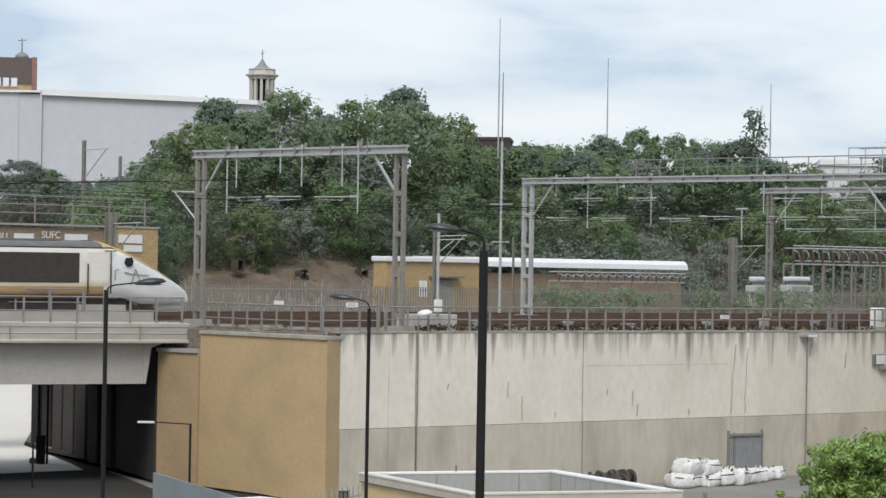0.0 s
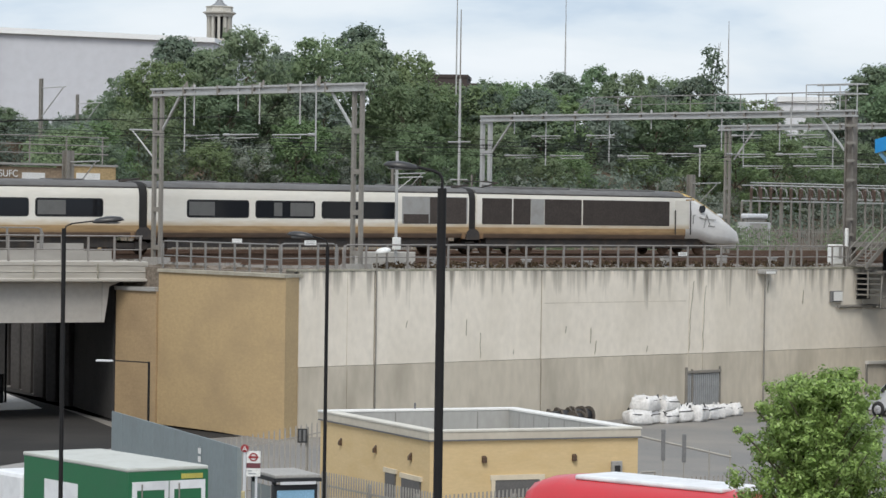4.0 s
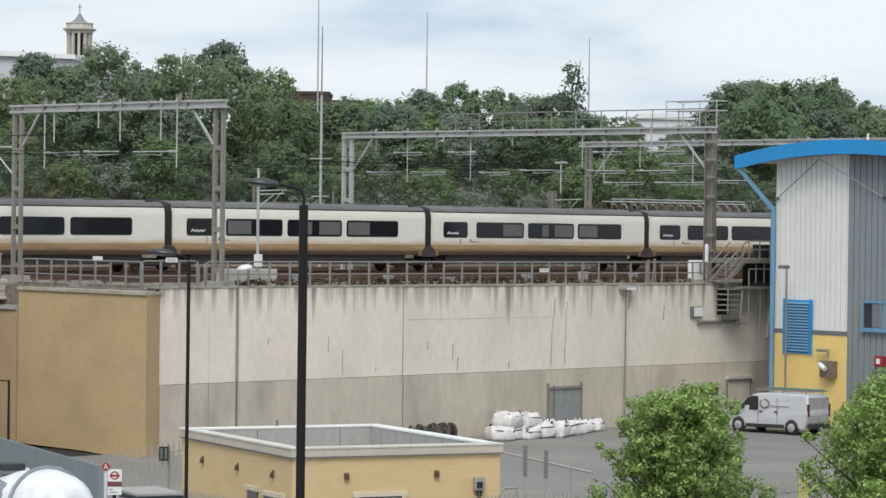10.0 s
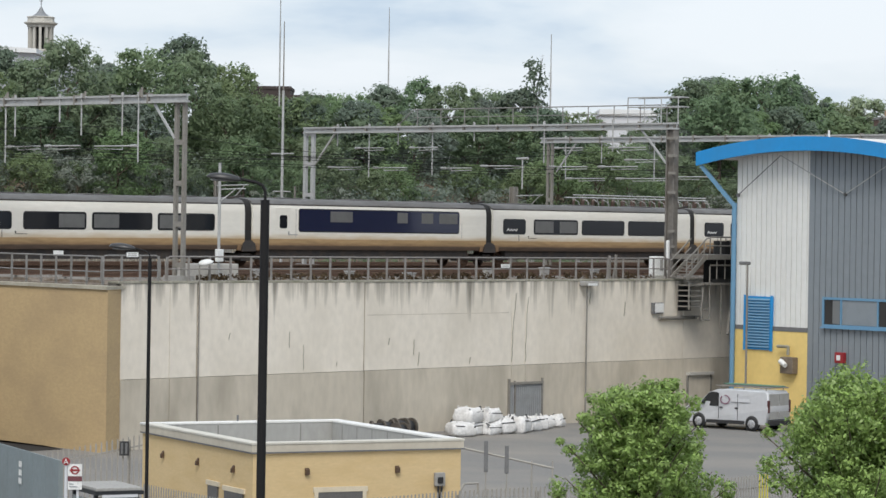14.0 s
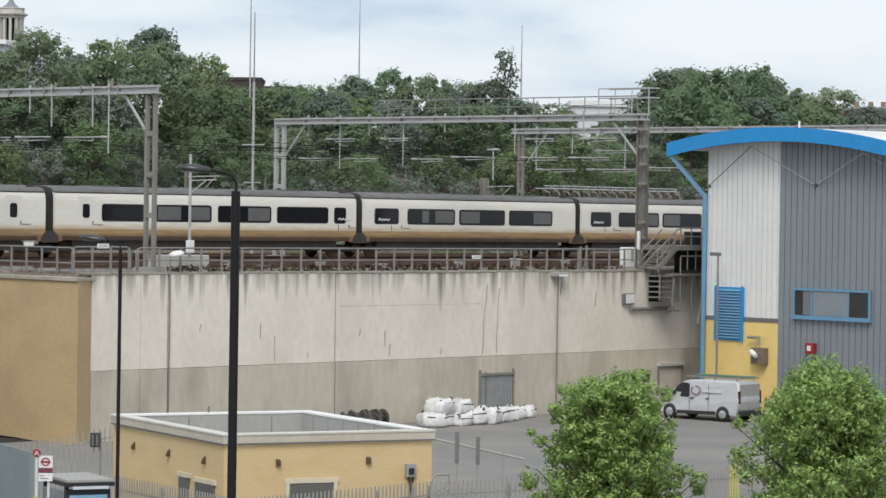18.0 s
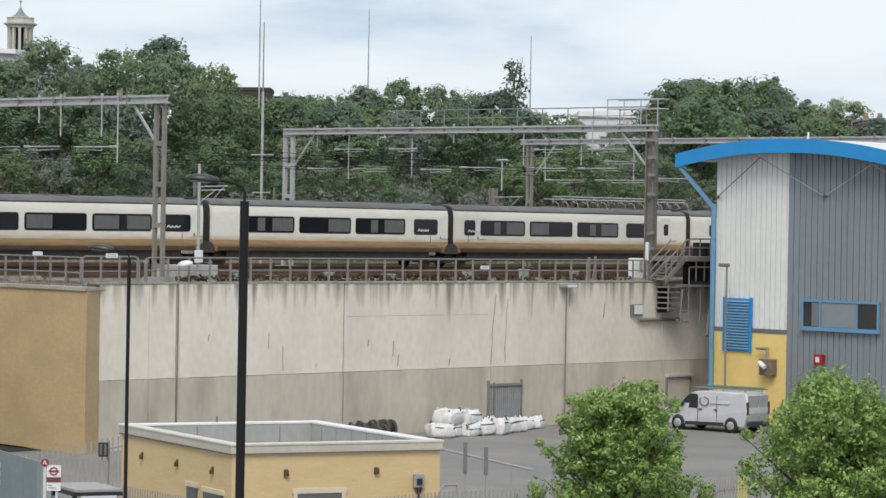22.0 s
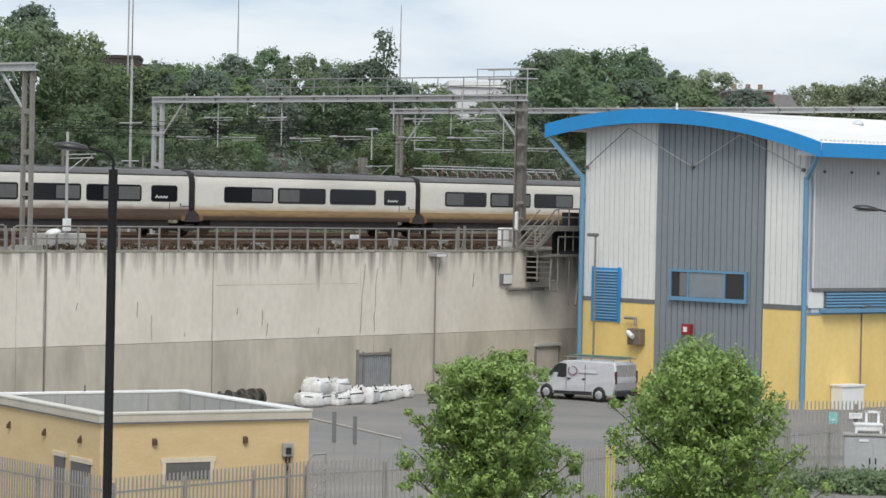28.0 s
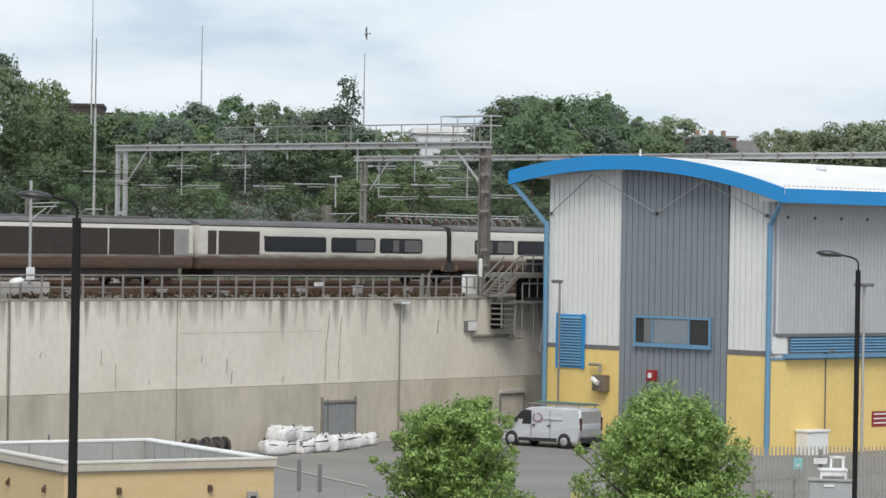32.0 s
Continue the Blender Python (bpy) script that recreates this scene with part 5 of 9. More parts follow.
# struts and downpipes
bm = bmesh.new()
beam(bm, (-15.57, -0.8, 12.55), (-14.0, -0.12, 10.7), 0.17)
part("strut", bm, M["blue_pipe"], bld, "pale blue corner strut")
bm = bmesh.new()
beam(bm, (1.22, -0.8, 11.78), (0.02, -0.15, 10.75), 0.15)
part("strut", bm, M["blue_pipe"], bld, "pale blue corner strut")
for x in (-13.97, 0.0):
    part("downpipe", rods(((x, -0.16, 0), (x, -0.16, 10.85), 0.12)), M["blue_pipe"], bld, "blue downpipe")
for x0, z0, x1, z1 in ((-13.82, 11.2, -10.53, 13.0), (-6.93, 11.25, -10.53, 13.0), (-6.93, 11.25, -3.6, 12.65), (-0.28, 11.15, -3.6, 12.65)):
    bm = bmesh.new()
    rod(bm, (x0, -0.09, z0), (x1, -0.6, z1), 0.022)
    part("tie_rod", bm, M["trim_grey"] if x0 < -13 else M["steel_light"], bld)
    part("tie_clamp", rods(((x0, -0.02, z0), (x0, -0.14, z0), 0.08)), M["trim_grey"], bld)
# louvre door panel
lv = part("louvre_panel", boxes((-13.2, -11.42, -0.12, -0.02, 4.1, 6.55)), M["blue"], bld, "blue louvred ventilation panel")
for k in range(17):
    z = 4.2 + 0.135 * k
    bm = bmesh.new()
    prism(bm, [(-0.12, z + 0.09), (-0.11, z + 0.11), (-0.19, z + 0.02), (-0.18, z)], -13.08, -11.54, "x")
    part("slat", bm, M["blue_pipe"], lv)
for a, b in ((-13.24, -13.12), (-11.5, -11.38)):
    part("frame", boxes((a, b, -0.17, -0.1, 4.06, 6.6)), M["blue"], lv)
# ribbon window
wn1 = part("window", boxes((-8.10, -3.52, -0.10, -0.02, 5.38, 6.57)), M["win_dark"], bld, "blue framed ribbon window")
for x0, x1, z0, z1 in ((-8.18, -3.44, 6.53, 6.64), (-8.18, -3.44, 5.30, 5.42), (-8.18, -8.07, 5.42, 6.53), (-3.55, -3.44, 5.42, 6.53), (-7.06, -6.98, 5.42, 6.53), (-4.80, -4.72, 5.42, 6.53)):
    part("window_frame", boxes((x0, x1, -0.16, -0.08, z0, z1)), M["blue_pipe"], wn1)
part("window_sill", boxes((-8.24, -3.38, -0.22, -0.05, 5.24, 5.30)), M["blue_pipe"], wn1)
part("pane", boxes((-8.05, -7.08, -0.125, -0.09, 5.43, 6.52)), M["win_dark"], wn1)
# Paler strip paints a reflection into the left pane.
part("pane_reflection", boxes((-7.55, -7.1, -0.13, -0.12, 5.45, 6.5)), M["win_pale"], wn1, "lighter strip standing in for a reflection in the pane")
part("pane", boxes((-4.70, -3.57, -0.125, -0.09, 5.43, 6.52)), M["win_dark"], wn1)
part("pane", boxes((-6.96, -4.82, -0.12, -0.09, 5.43, 6.52)), M["win_mid"], wn1, "grey blanked-off middle pane")
# flue box, lamp, alarm, lower door
M["flue_metal"] = mat("flue_metal", (0.23, 0.185, 0.14), 0.6, 0.2, var=0.3, scale=3, fine=14, dirt=(0.1, 0.07, 0.05), dirt_amount=0.6)
fl = part("flue_box", boxes((-10.55, -9.75, -0.42, -0.05, 3.1, 3.85), bev=0.03), M["flue_metal"], bld, "rusty metal flue box with white cowl")
part("flue_pipe", rods(((-10.15, -0.3, 3.95), (-10.15, -0.3, 4.35), 0.07), ((-10.15, -0.3, 4.32), (-10.85, -0.3, 4.32), 0.07)), M["coping"], fl)
bm = bmesh.new()
rod(bm, (-10.42, -0.5, 3.66), (-10.0, -0.6, 3.48), 0.13, 0.11)
part("cowl", bm, M["white_paint"], fl)
al = part("alarm_box", boxes((-7.25, -6.72, -0.28, -0.05, 3.72, 4.2), bev=0.03), M["red"], bld, "red alarm bell box")
part("alarm_front", boxes((-7.1, -6.88, -0.3, -0.27, 3.85, 4.08)), M["white_paint"], al)
dr = part("door", boxes((-4.6, -3.3, -0.14, -0.03, 0.0, 2.7)), M["blue_pipe"], bld, "pale blue door with green sign beside it")
part("door_panel", boxes((-4.45, -3.45, -0.16, -0.13, 0.2, 2.55)), M["clad_pale"], dr)
part("exit_sign", boxes((-3.2, -2.7, -0.12, -0.06, 1.9, 2.3)), mat("sign_green", (0.25, 0.5, 0.3), 0.5), bld)
# post lamp in front of the louvre
pl = thing("yard_lamp", BD @ pose(-12.05, -1.1, 0.79), "slim grey post with square floodlight", "lamp", "yard lamps")
part("post", rods(((0, 0, 0), (0, 0, 7.2), 0.055, 0.045)), M["steel"], pl)
part("floodlight", boxes((-0.42, 0.06, -0.16, 0.16, 7.2, 7.36), bev=0.04), M["trim_grey"], pl)
# side wall fittings
cb = thing("wall_cabinet", BD @ pose(0.1, 1.6, 0.79), "white utility cabinet against the yellow wall", "cabinet")
part("body", boxes((0, 0.7, 0, 1.35, 0, 1.0), bev=0.02), M["white_paint"], cb)
part("lid", boxes((-0.03, 0.76, -0.05, 1.4, 1.0, 1.1), bev=0.02), M["white_paint"], cb)
pc = part("wall_cable", rods(((0.09, 3.5, 0.6), (0.09, 3.5, 5.0), 0.03), ((0.09, 3.5, 5.2), (0.09, 4.0, 5.3), 0.05)), M["trim_grey"], bld)
sg = thing("warning_sign", BD @ pose(0.06, 6.68, 1.87), "red warning sign with white bars of text on the yellow wall", "sign")
part("plate", boxes((0, 0.02, 0, 1.3, 0, 0.68)), M["red"], sg)
for k in range(3):
    part("text_bar", boxes((0.02, 0.028, 0.12, 1.1 - 0.1 * (k % 2), 0.12 + 0.2 * k, 0.19 + 0.2 * k)), M["white_paint"], sg)
l2 = thing("yard_lamp", BD @ pose(1.4, 4.45, 0.79), "tall thin grey lamp post beside the side wall", "lamp", "yard lamps")
part("post", rods(((0, 0, 0), (0, 0, 7.4), 0.07, 0.06)), M["steel_light"], l2)
part("floodlight", boxes((-0.3, 0.3, -0.35, 0.35, 7.35, 7.5), bev=0.04), M["trim_grey"], l2)

# ---- fittings on the retaining wall ----
M["hut_slat"] = mat("hut_slat", (0.30, 0.31, 0.315), 0.7, var=0.1)
gr = thing("louvre_gate", FR @ pose(24.67, -0.06, 0), "grey slatted steel gate in the lower wall", "gate")
part("frame", boxes((0, 0.08, -0.09, 0.05, 0, 2.3), (0.42, 0.48, -0.09, 0.05, 0, 2.2), (2.44, 2.52, -0.09, 0.05, 0, 2.3), (0.08, 2.52, -0.12, 0.05, 2.02, 2.14)), M["steel"], gr)
part("backing", boxes((0.1, 2.42, -0.02, 0.03, 0.02, 2.0)), M["concrete_grey"], gr)
for k in range(16):
    part("slat", boxes((0.14 + 0.145 * k, 0.23 + 0.145 * k, -0.06, -0.02, 0.02, 2.0)), M["hut_slat"], gr)
dg = thing("wall_door", FR @ pose(38.68, -0.06, 0), "plain grey steel door in the wall foot", "door")
part("leaf", boxes((0.1, 1.95, -0.05, 0.03, 0, 2.1)), M["concrete_low"], dg)
part("lintel", boxes((-0.02, 2.1, -0.2, 0.03, 2.1, 2.25)), M["concrete"], dg)
part("frame", boxes((-0.02, 0.1, -0.08, 0.03, 0, 2.1), (1.95, 2.05, -0.08, 0.03, 0, 2.1)), M["steel"], dg)
fl1 = thing("wall_floodlight", FR @ pose(30.38, -0.18, 0), "flood lamp on a thin post against the wall", "lamp")
part("post", rods(((0, 0, 0), (0, 0, 6.75), 0.04)), M["steel"], fl1)
part("head", boxes((-0.45, 0.5, -0.35, 0.15, 6.72, 6.95), bev=0.05), M["concrete_grey"], fl1)
part("lens", boxes((-0.35, 0.35, -0.37, -0.34, 6.74, 6.86)), M["white_paint"], fl1)
ws = thing("wall_sign_box", FR @ pose(35.66, -0.1, 5.29), "white square box sign with dark edge on the wall", "sign")
part("box", boxes((0, 0.86, -0.08, 0.06, 0, 0.56), bev=0.02), M["trim_grey"], ws)
part("face", boxes((0.16, 0.86, -0.1, -0.075, 0.06, 0.52)), M["white_paint"], ws)
pp = thing("wall_pipe", FR, "grey pipe run along the wall", "pipe")
part("pipe", rods(((36.25, -0.13, 5.06), (39.8, -0.13, 5.06), 0.09)), M["steel"], pp)
cb1 = thing("trackside_cabinet", FR @ pose(36.95, 0.75, 7.05), "white trackside equipment cabinet on the wall top", "cabinet")
part("body", boxes((0, 0.8, 0, 0.42, 0.1, 1.12), bev=0.06), M["white_paint"], cb1)
part("door", boxes((0.42, 0.66, -0.015, 0.02, 0.4, 0.98)), M["concrete_grey"], cb1)
part("plinth", boxes((-0.04, 0.84, -0.04, 0.46, -0.1, 0.1)), M["concrete"], cb1)
part("marker", boxes((1.32, 1.50, 0.2, 0.36, 0.95, 1.95), bev=0.05), M["white_paint"], cb1, "white capsule marker on the mast")
part("marker_stem", boxes((1.37, 1.45, 0.24, 0.32, -0.1, 0.96)), M["steel"], cb1)
part("marker_box", boxes((1.30, 1.48, 0.16, 0.24, 0.25, 0.42), bev=0.02), M["white_paint"], cb1)
for k, (u, h) in enumerate(((33.2, 1.2), (33.7, 1.25))):
    pt = thing("marker_post", FR @ pose(u, 0.7, 7.0), "short grey concrete marker post by the track", "post", "marker posts")
    part("post", boxes((-0.06, 0.06, -0.05, 0.05, 0, h), bev=0.01), M["steel"], pt)
    part("brace", beams(((-0.25, 0, 0), (0, 0, h * 0.8), 0.05)), M["steel"], pt)
# steel stair: a flight up from the wall top to a landing, a second landing below, and a short flight down the wall's face
st = thing("steel_stair", FR, "dark steel stair with tubular handrails over the wall end", "stair")
for k in range(5):
    z = 5.62 + 0.27 * k
    part("tread", boxes((37.62, 38.72, -0.95, -0.2, z, z + 0.07)), M["steel"], st)
    part("riser", boxes((37.66, 38.70, -0.25, -0.2, z - 0.2, z)), M["dark"], st)
for k in range(8):
    f = k / 7
    part("tread", boxes((37.45 + 1.45 * f, 37.72 + 1.45 * f, -0.9, 0.0, 7.12 + 1.05 * f, 7.16 + 1.05 * f)), M["steel"], st)
part("landing", boxes((38.62, 43.2, -1.1, 0.05, 6.74, 6.86)), M["steel"], st, "lower steel landing")
part("landing", boxes((38.95, 43.2, -1.1, 1.2, 8.05, 8.30)), M["steel"], st, "upper steel landing")
for y in (-0.96, 0.03):
    part("stringer", beams(((37.35, y, 7.05), (39.0, y, 8.2), 0.06, 0.24)), M["steel"], st)
    part("handrail", beams(((37.3, y, 7.95), (39.0, y, 9.1), 0.06)), M["steel"], st)
    part("handrail", beams(((37.3, y, 7.5), (39.0, y, 8.65), 0.05)), M["steel"], st)
for x in (37.6, 38.74):
    part("stringer", beams(((x, -0.96, 5.5), (x, -0.96, 6.86), 0.05, 0.1)), M["steel"], st)
for pts in ([(39.0, -0.96, 9.1), (39.4, -0.96, 9.2), (43.2, -0.96, 9.2)], [(39.0, -0.96, 8.75), (43.2, -0.96, 8.75)], [(38.62, -1.0, 5.0), (38.62, -1.0, 5.75), (38.75, -1.0, 6.55), (39.0, -1.0, 6.86)], [(39.27, -1.0, 4.95), (39.27, -1.0, 7.7)], [(38.62, -1.0, 5.5), (39.27, -1.0, 5.5)], [(38.62, -1.0, 5.0), (39.27, -1.0, 4.95)], [(39.3, -1.0, 7.75), (43.2, -1.0, 7.75)]):
    bm = bmesh.new()
    tube_path(bm, pts, 0.04)
    part("handrail", bm, M["steel"], st)
for u, z0, z1 in ((37.35, 7.0, 8.0), (37.8, 7.3, 8.3), (38.3, 7.65, 8.65), (38.8, 8.0, 9.0), (39.3, 8.3, 9.2), (40.2, 8.3, 9.2), (41.1, 8.3, 9.2), (39.9, 6.85, 8.06), (40.6, 6.85, 8.06), (41.4, 6.85, 8.06), (40.3, 4.2, 6.75), (41.7, 3.5, 6.75)):
    part("stanchion", rods(((u, -0.97, z0), (u, -0.97, z1), 0.035)), M["steel"], st)
part("kick_plate", boxes((39.4, 43.2, -1.06, -1.02, 6.86, 7.05)), M["dark"], st)
# Dark sheet added for the shade between the two landings.
part("landing_shade", boxes((40.0, 43.2, -0.1, -0.04, 6.86, 8.05)), M["dark"], st, "dark sheet standing in for the shade under the upper landing")
part("bracket", beams(((38.6, -0.8, 5.05), (39.4, 0.0, 5.05), 0.08)), M["steel"], st)
part("bracket", beams(((41.0, -0.9, 4.2), (42.2, -0.3, 6.8), 0.12)), M["steel"], st)
bm = bmesh.new()
rod(bm, (42.3, 0.5, 7.0), (42.3, 0.5, 9.0), 0.45, n=14)
solid("dark_drum", bm, M["dark"], FR, "dark upright drum beside the stair landing", "drum", kind="")

# ---- brick hut with parapet ----
M["hut_brick"] = mat("hut_brick", (0.58, 0.435, 0.235), 0.88, var=0.05, scale=0.8, fine=7, bump=0.05, dirt=(0.51, 0.365, 0.175), dirt_amount=0.6, stretch=(1, 1, 3))
brickwork(M["hut_brick"], 0.2)
M["hut_white"] = mat("hut_white", (0.74, 0.73, 0.70), 0.7, var=0.08, scale=0.8, fine=6, dirt=(0.58, 0.57, 0.53), dirt_amount=0.5)
M["hut_edge"] = mat("hut_edge", (0.58, 0.555, 0.49), 0.75, var=0.08, scale=0.8, fine=6, dirt=(0.45, 0.42, 0.36), dirt_amount=0.5)
M["hut_mark"] = mat("hut_mark", (0.24, 0.235, 0.22), 0.9)
M["hut_lintel"] = mat("hut_lintel", (0.64, 0.56, 0.42), 0.8, var=0.06)
M["hut_fascia"] = mat("hut_fascia", (0.52, 0.475, 0.39), 0.7, var=0.08, scale=0.8, fine=6, dirt=(0.4, 0.35, 0.28), dirt_amount=0.5)
M["hut_inner"] = mat("hut_inner", (0.36, 0.355, 0.335), 0.8, var=0.1, scale=0.6, fine=6, dirt=(0.3, 0.3, 0.28), dirt_amount=0.6, stretch=(1, 1, 0.4))
HB = [Vector((-8.58, 88.16)), Vector((-5.06, 80.62)), Vector((0.61, 83.48)), Vector((-3.0, 91.05))]
hx = (HB[2] - HB[1]).normalized()
HM = pose(HB[1].x, HB[1].y, 0, 0, 0, math.degrees(math.atan2(hx.y, hx.x)))
HL, HW = (HB[2] - HB[1]).length, (HB[0] - HB[1]).length
hut = thing("brick_hut", HM, "yellow brick hut with pale parapet round a sunken flat roof", "hut")
for nm, b, lb in (("front_wall", (0, HL, 0, 0.3, 0, 3.3), ""), ("left_wall", (0, 0.3, 0.3, HW - 0.3, 0, 3.3), ""), ("right_wall", (HL - 0.3, HL, 0.3, HW - 0.3, 0, 3.3), ""), ("back_wall", (0, HL, HW - 0.3, HW, 0, 3.3), "")):
    part(nm, boxes(b), M["hut_brick"], hut, "yellow brick wall")
part("parapet_lining", boxes((0.3, HL - 0.3, 0.3, 0.34, 2.4, 3.54), (0.3, 0.34, 0.34, HW - 0.34, 2.4, 3.54), (HL - 0.34, HL - 0.3, 0.34, HW - 0.34, 2.4, 3.54), (0.3, HL - 0.3, HW - 0.34, HW - 0.3, 2.4, 3.54)), M["hut_inner"], hut, "grey parapet lining")
part("roof_deck", boxes((0.3, HL - 0.3, 0.3, HW - 0.3, 2.35, 2.45)), M["hut_inner"], hut, "grey roof felt")
for b, mt in (((-0.08, HL + 0.08, -0.08, 0.32), "hut_edge"), ((-0.08, 0.32, 0.32, HW - 0.36), "hut_edge"), ((HL - 0.36, HL + 0.08, 0.32, HW - 0.36), "hut_white"), ((-0.08, HL + 0.08, HW - 0.36, HW + 0.08), "hut_white")):
    part("coping", boxes((*b, 3.54, 3.6), bev=0.01), M[mt], hut, "white metal coping" if mt == "hut_white" else "grey metal coping")
for b in ((-0.06, HL + 0.06, -0.06, 0.1), (-0.06, 0.1, 0.1, HW - 0.1), (HL - 0.1, HL + 0.06, 0.1, HW - 0.1), (-0.06, HL + 0.06, HW - 0.1, HW + 0.06)):
    part("fascia", boxes((*b, 3.34, 3.54)), M["hut_fascia"], hut, "beige fascia under the coping")
for k in range(7):
    y = 0.9 + 1.05 * k
    part("lining_joint", boxes((HL - 0.345, HL - 0.338, y, y + 0.04, 2.5, 3.5)), M["hut_mark"], hut)
for k in range(4):
    x = 0.9 + 1.35 * k
    part("lining_joint", boxes((x, x + 0.04, HW - 0.345, HW - 0.338, 2.5, 3.5)), M["hut_mark"], hut)
part("coping_edge", boxes((-0.09, HL + 0.09, -0.09, -0.075, 3.30, 3.34), (-0.09, -0.075, -0.09, HW, 3.30, 3.34)), M["trim_grey"], hut)
M["door_grey"] = mat("door_grey", (0.13, 0.125, 0.12), 0.6)
M["vent_brown"] = mat("vent_brown", (0.10, 0.06, 0.035), 0.7)


def spot(x, y, z, onleft):
    bm = bmesh.new()
    if onleft:
        prism(bm, [(-0.01, -0.10), (-0.01, 0.11), (-0.10, -0.0), (-0.10, -0.10)], -0.05, 0.05, "y")
        v = part("bulkhead_light", bm, M["vent_brown"], hut, "small brown bulkhead light", Matrix.Translation((0, y, z)))
    else:
        prism(bm, [(-0.01, -0.09), (-0.01, 0.10), (-0.10, 0.05), (-0.10, -0.09)], -0.06, 0.06, "x")
        v = part("bulkhead_light", bm, M["vent_brown"], hut, "small brown bulkhead light", Matrix.Translation((x, 0, z)))


for y in (1.3, 3.9, 6.6):
    spot(0, y, 2.78, True)
for x in (1.6, 4.35):
    spot(x, 0, 2.78, False)
# doors on the left wall, vent window on the front
for y0, y1, z in ((0.6, 1.9, 2.15), (2.4, 3.1, 2.2)):
    d = part("door", boxes((-0.05, 0.02, y0, y1, 0.0, z)), M["door_grey"], hut, "dark grey steel door with white lintel")
    part("lintel", boxes((-0.06, 0.02, y0 - 0.12, y1 + 0.12, z, z + 0.13)), M["hut_lintel"], d)
w = part("vent_window", boxes((1.95, 3.3, -0.03, 0.02, 1.72, 2.2)), M["door_grey"], hut, "wide dark grey vent with white lintel")
part("lintel", boxes((1.8, 3.45, -0.05, 0.02, 2.2, 2.34)), M["hut_lintel"], w)
part("jamb", boxes((1.84, 1.95, -0.045, 0.02, 1.6, 2.2), (3.3, 3.41, -0.045, 0.02, 1.6, 2.2)), M["hut_lintel"], w)
part("camera_box", boxes((5.5, 5.82, -0.12, 0.0, 2.28, 2.66), bev=0.02), M["concrete_grey"], hut, "grey intercom box")
part("camera_lens", boxes((5.57, 5.74, -0.16, -0.11, 2.36, 2.54), bev=0.02), M["dark"], hut)
part("camera_cable", rods(((5.6, -0.1, 2.3), (5.63, -0.08, 1.9), 0.03), ((5.72, -0.1, 2.3), (5.68, -0.08, 1.9), 0.03)), M["dark"], hut)
part("conduit", rods(((5.66, -0.06, 0), (5.66, -0.06, 2.0), 0.025), ((5.74, -0.06, 0), (5.74, -0.06, 2.0), 0.025)), M["trim_grey"], hut)
part("roof_post", rods(((3.0, HW - 0.1, 3.6), (3.0, HW - 0.1, 3.78), 0.035)), M["trim_grey"], hut)


# ---- palisade fences ----
M["galv"] = mat("galv", (0.34, 0.32, 0.285), 0.65, 0.1, var=0.12, dirt=(0.27, 0.26, 0.24), dirt_amount=0.5)
M["hoarding"] = mat("hoarding", (0.22, 0.26, 0.27), 0.6, var=0.08, scale=0.5, fine=5, dirt=(0.17, 0.19, 0.19), dirt_amount=0.5)


def pale_mesh():
    bm = bmesh.new()
    prism(bm, [(-0.026, 0.0), (0.026, 0.0), (0.026, 2.0), (0.016, 2.12), (0.0, 2.04), (-0.016, 2.12), (-0.026, 2.0)], -0.01, 0.01, "y")
    return mesh_of("pale", bm, M["galv"])


PALE = pale_mesh()
PALE_Y = PALE.copy()
PALE_Y.materials[0] = mat("pale_yellow", (0.62, 0.55, 0.06), 0.5)


def palisade(p0, p1, label, step=0.155, yellow=(), rise=0.0):
    p0, p1 = Vector(p0), Vector(p1)
    d = p1 - p0
    f = thing("palisade_fence", pose(p0.x, p0.y, 0, 0, 0, math.degrees(math.atan2(d.y, d.x))), label, "fence", "palisade fences")
    ln = d.length
    n = int(ln / step)
    for k in range(n + 1):
        x = k * step
        part("pale", PALE_Y if any(a <= x <= b for a, b in yellow) else PALE, None, f, m=Matrix.Translation((x, -0.03, 0.12 + rise * x / ln)))
    for z in (0.45, 1.85):
        part("rail", beams(((0, 0.025, z), (ln, 0.025, z + rise), 0.05)), M["galv"], f)
    k = 0.0
    while k <= ln:
        part("post", boxes((k - 0.05, k + 0.05, 0.05, 0.13, 0, 2.1 + rise * k / ln)), M["galv"], f)
        k += 2.75
    return f


palisade((-8.2, 82.8), (-4.4, 76.6), "galvanised palisade fence in front of the hut")
palisade((-4.4, 76.6), (0.6, 82.4), "galvanised palisade fence turning round the hut")
palisade((0.6, 82.4), (8.9, 88.3), "galvanised palisade fence along the yard")
palisade((8.9, 88.3), (16.9, 99.0), "galvanised palisade fence with a few yellow pales", yellow=((1.15, 1.8),))
palisade((18.9, 111.4), (30.5, 113.2), "galvanised palisade fence in front of the yellow wall")
palisade((16.9, 99.0), (19.0, 101.4), "short galvanised palisade fence beside the cabinet", 0.26)
palisade((20.8, 102.0), (29, 104), "galvanised palisade fence with yellow signs behind it")
palisade((-12.5, 93.2), (-9.0, 93.8), "weathered palisade fence climbing beside the abutment", 0.17, rise=0.72)
palisade((-9.0, 93.8), (-6.0, 96.0), "weathered palisade fence with dark boards hung on it", 0.17)
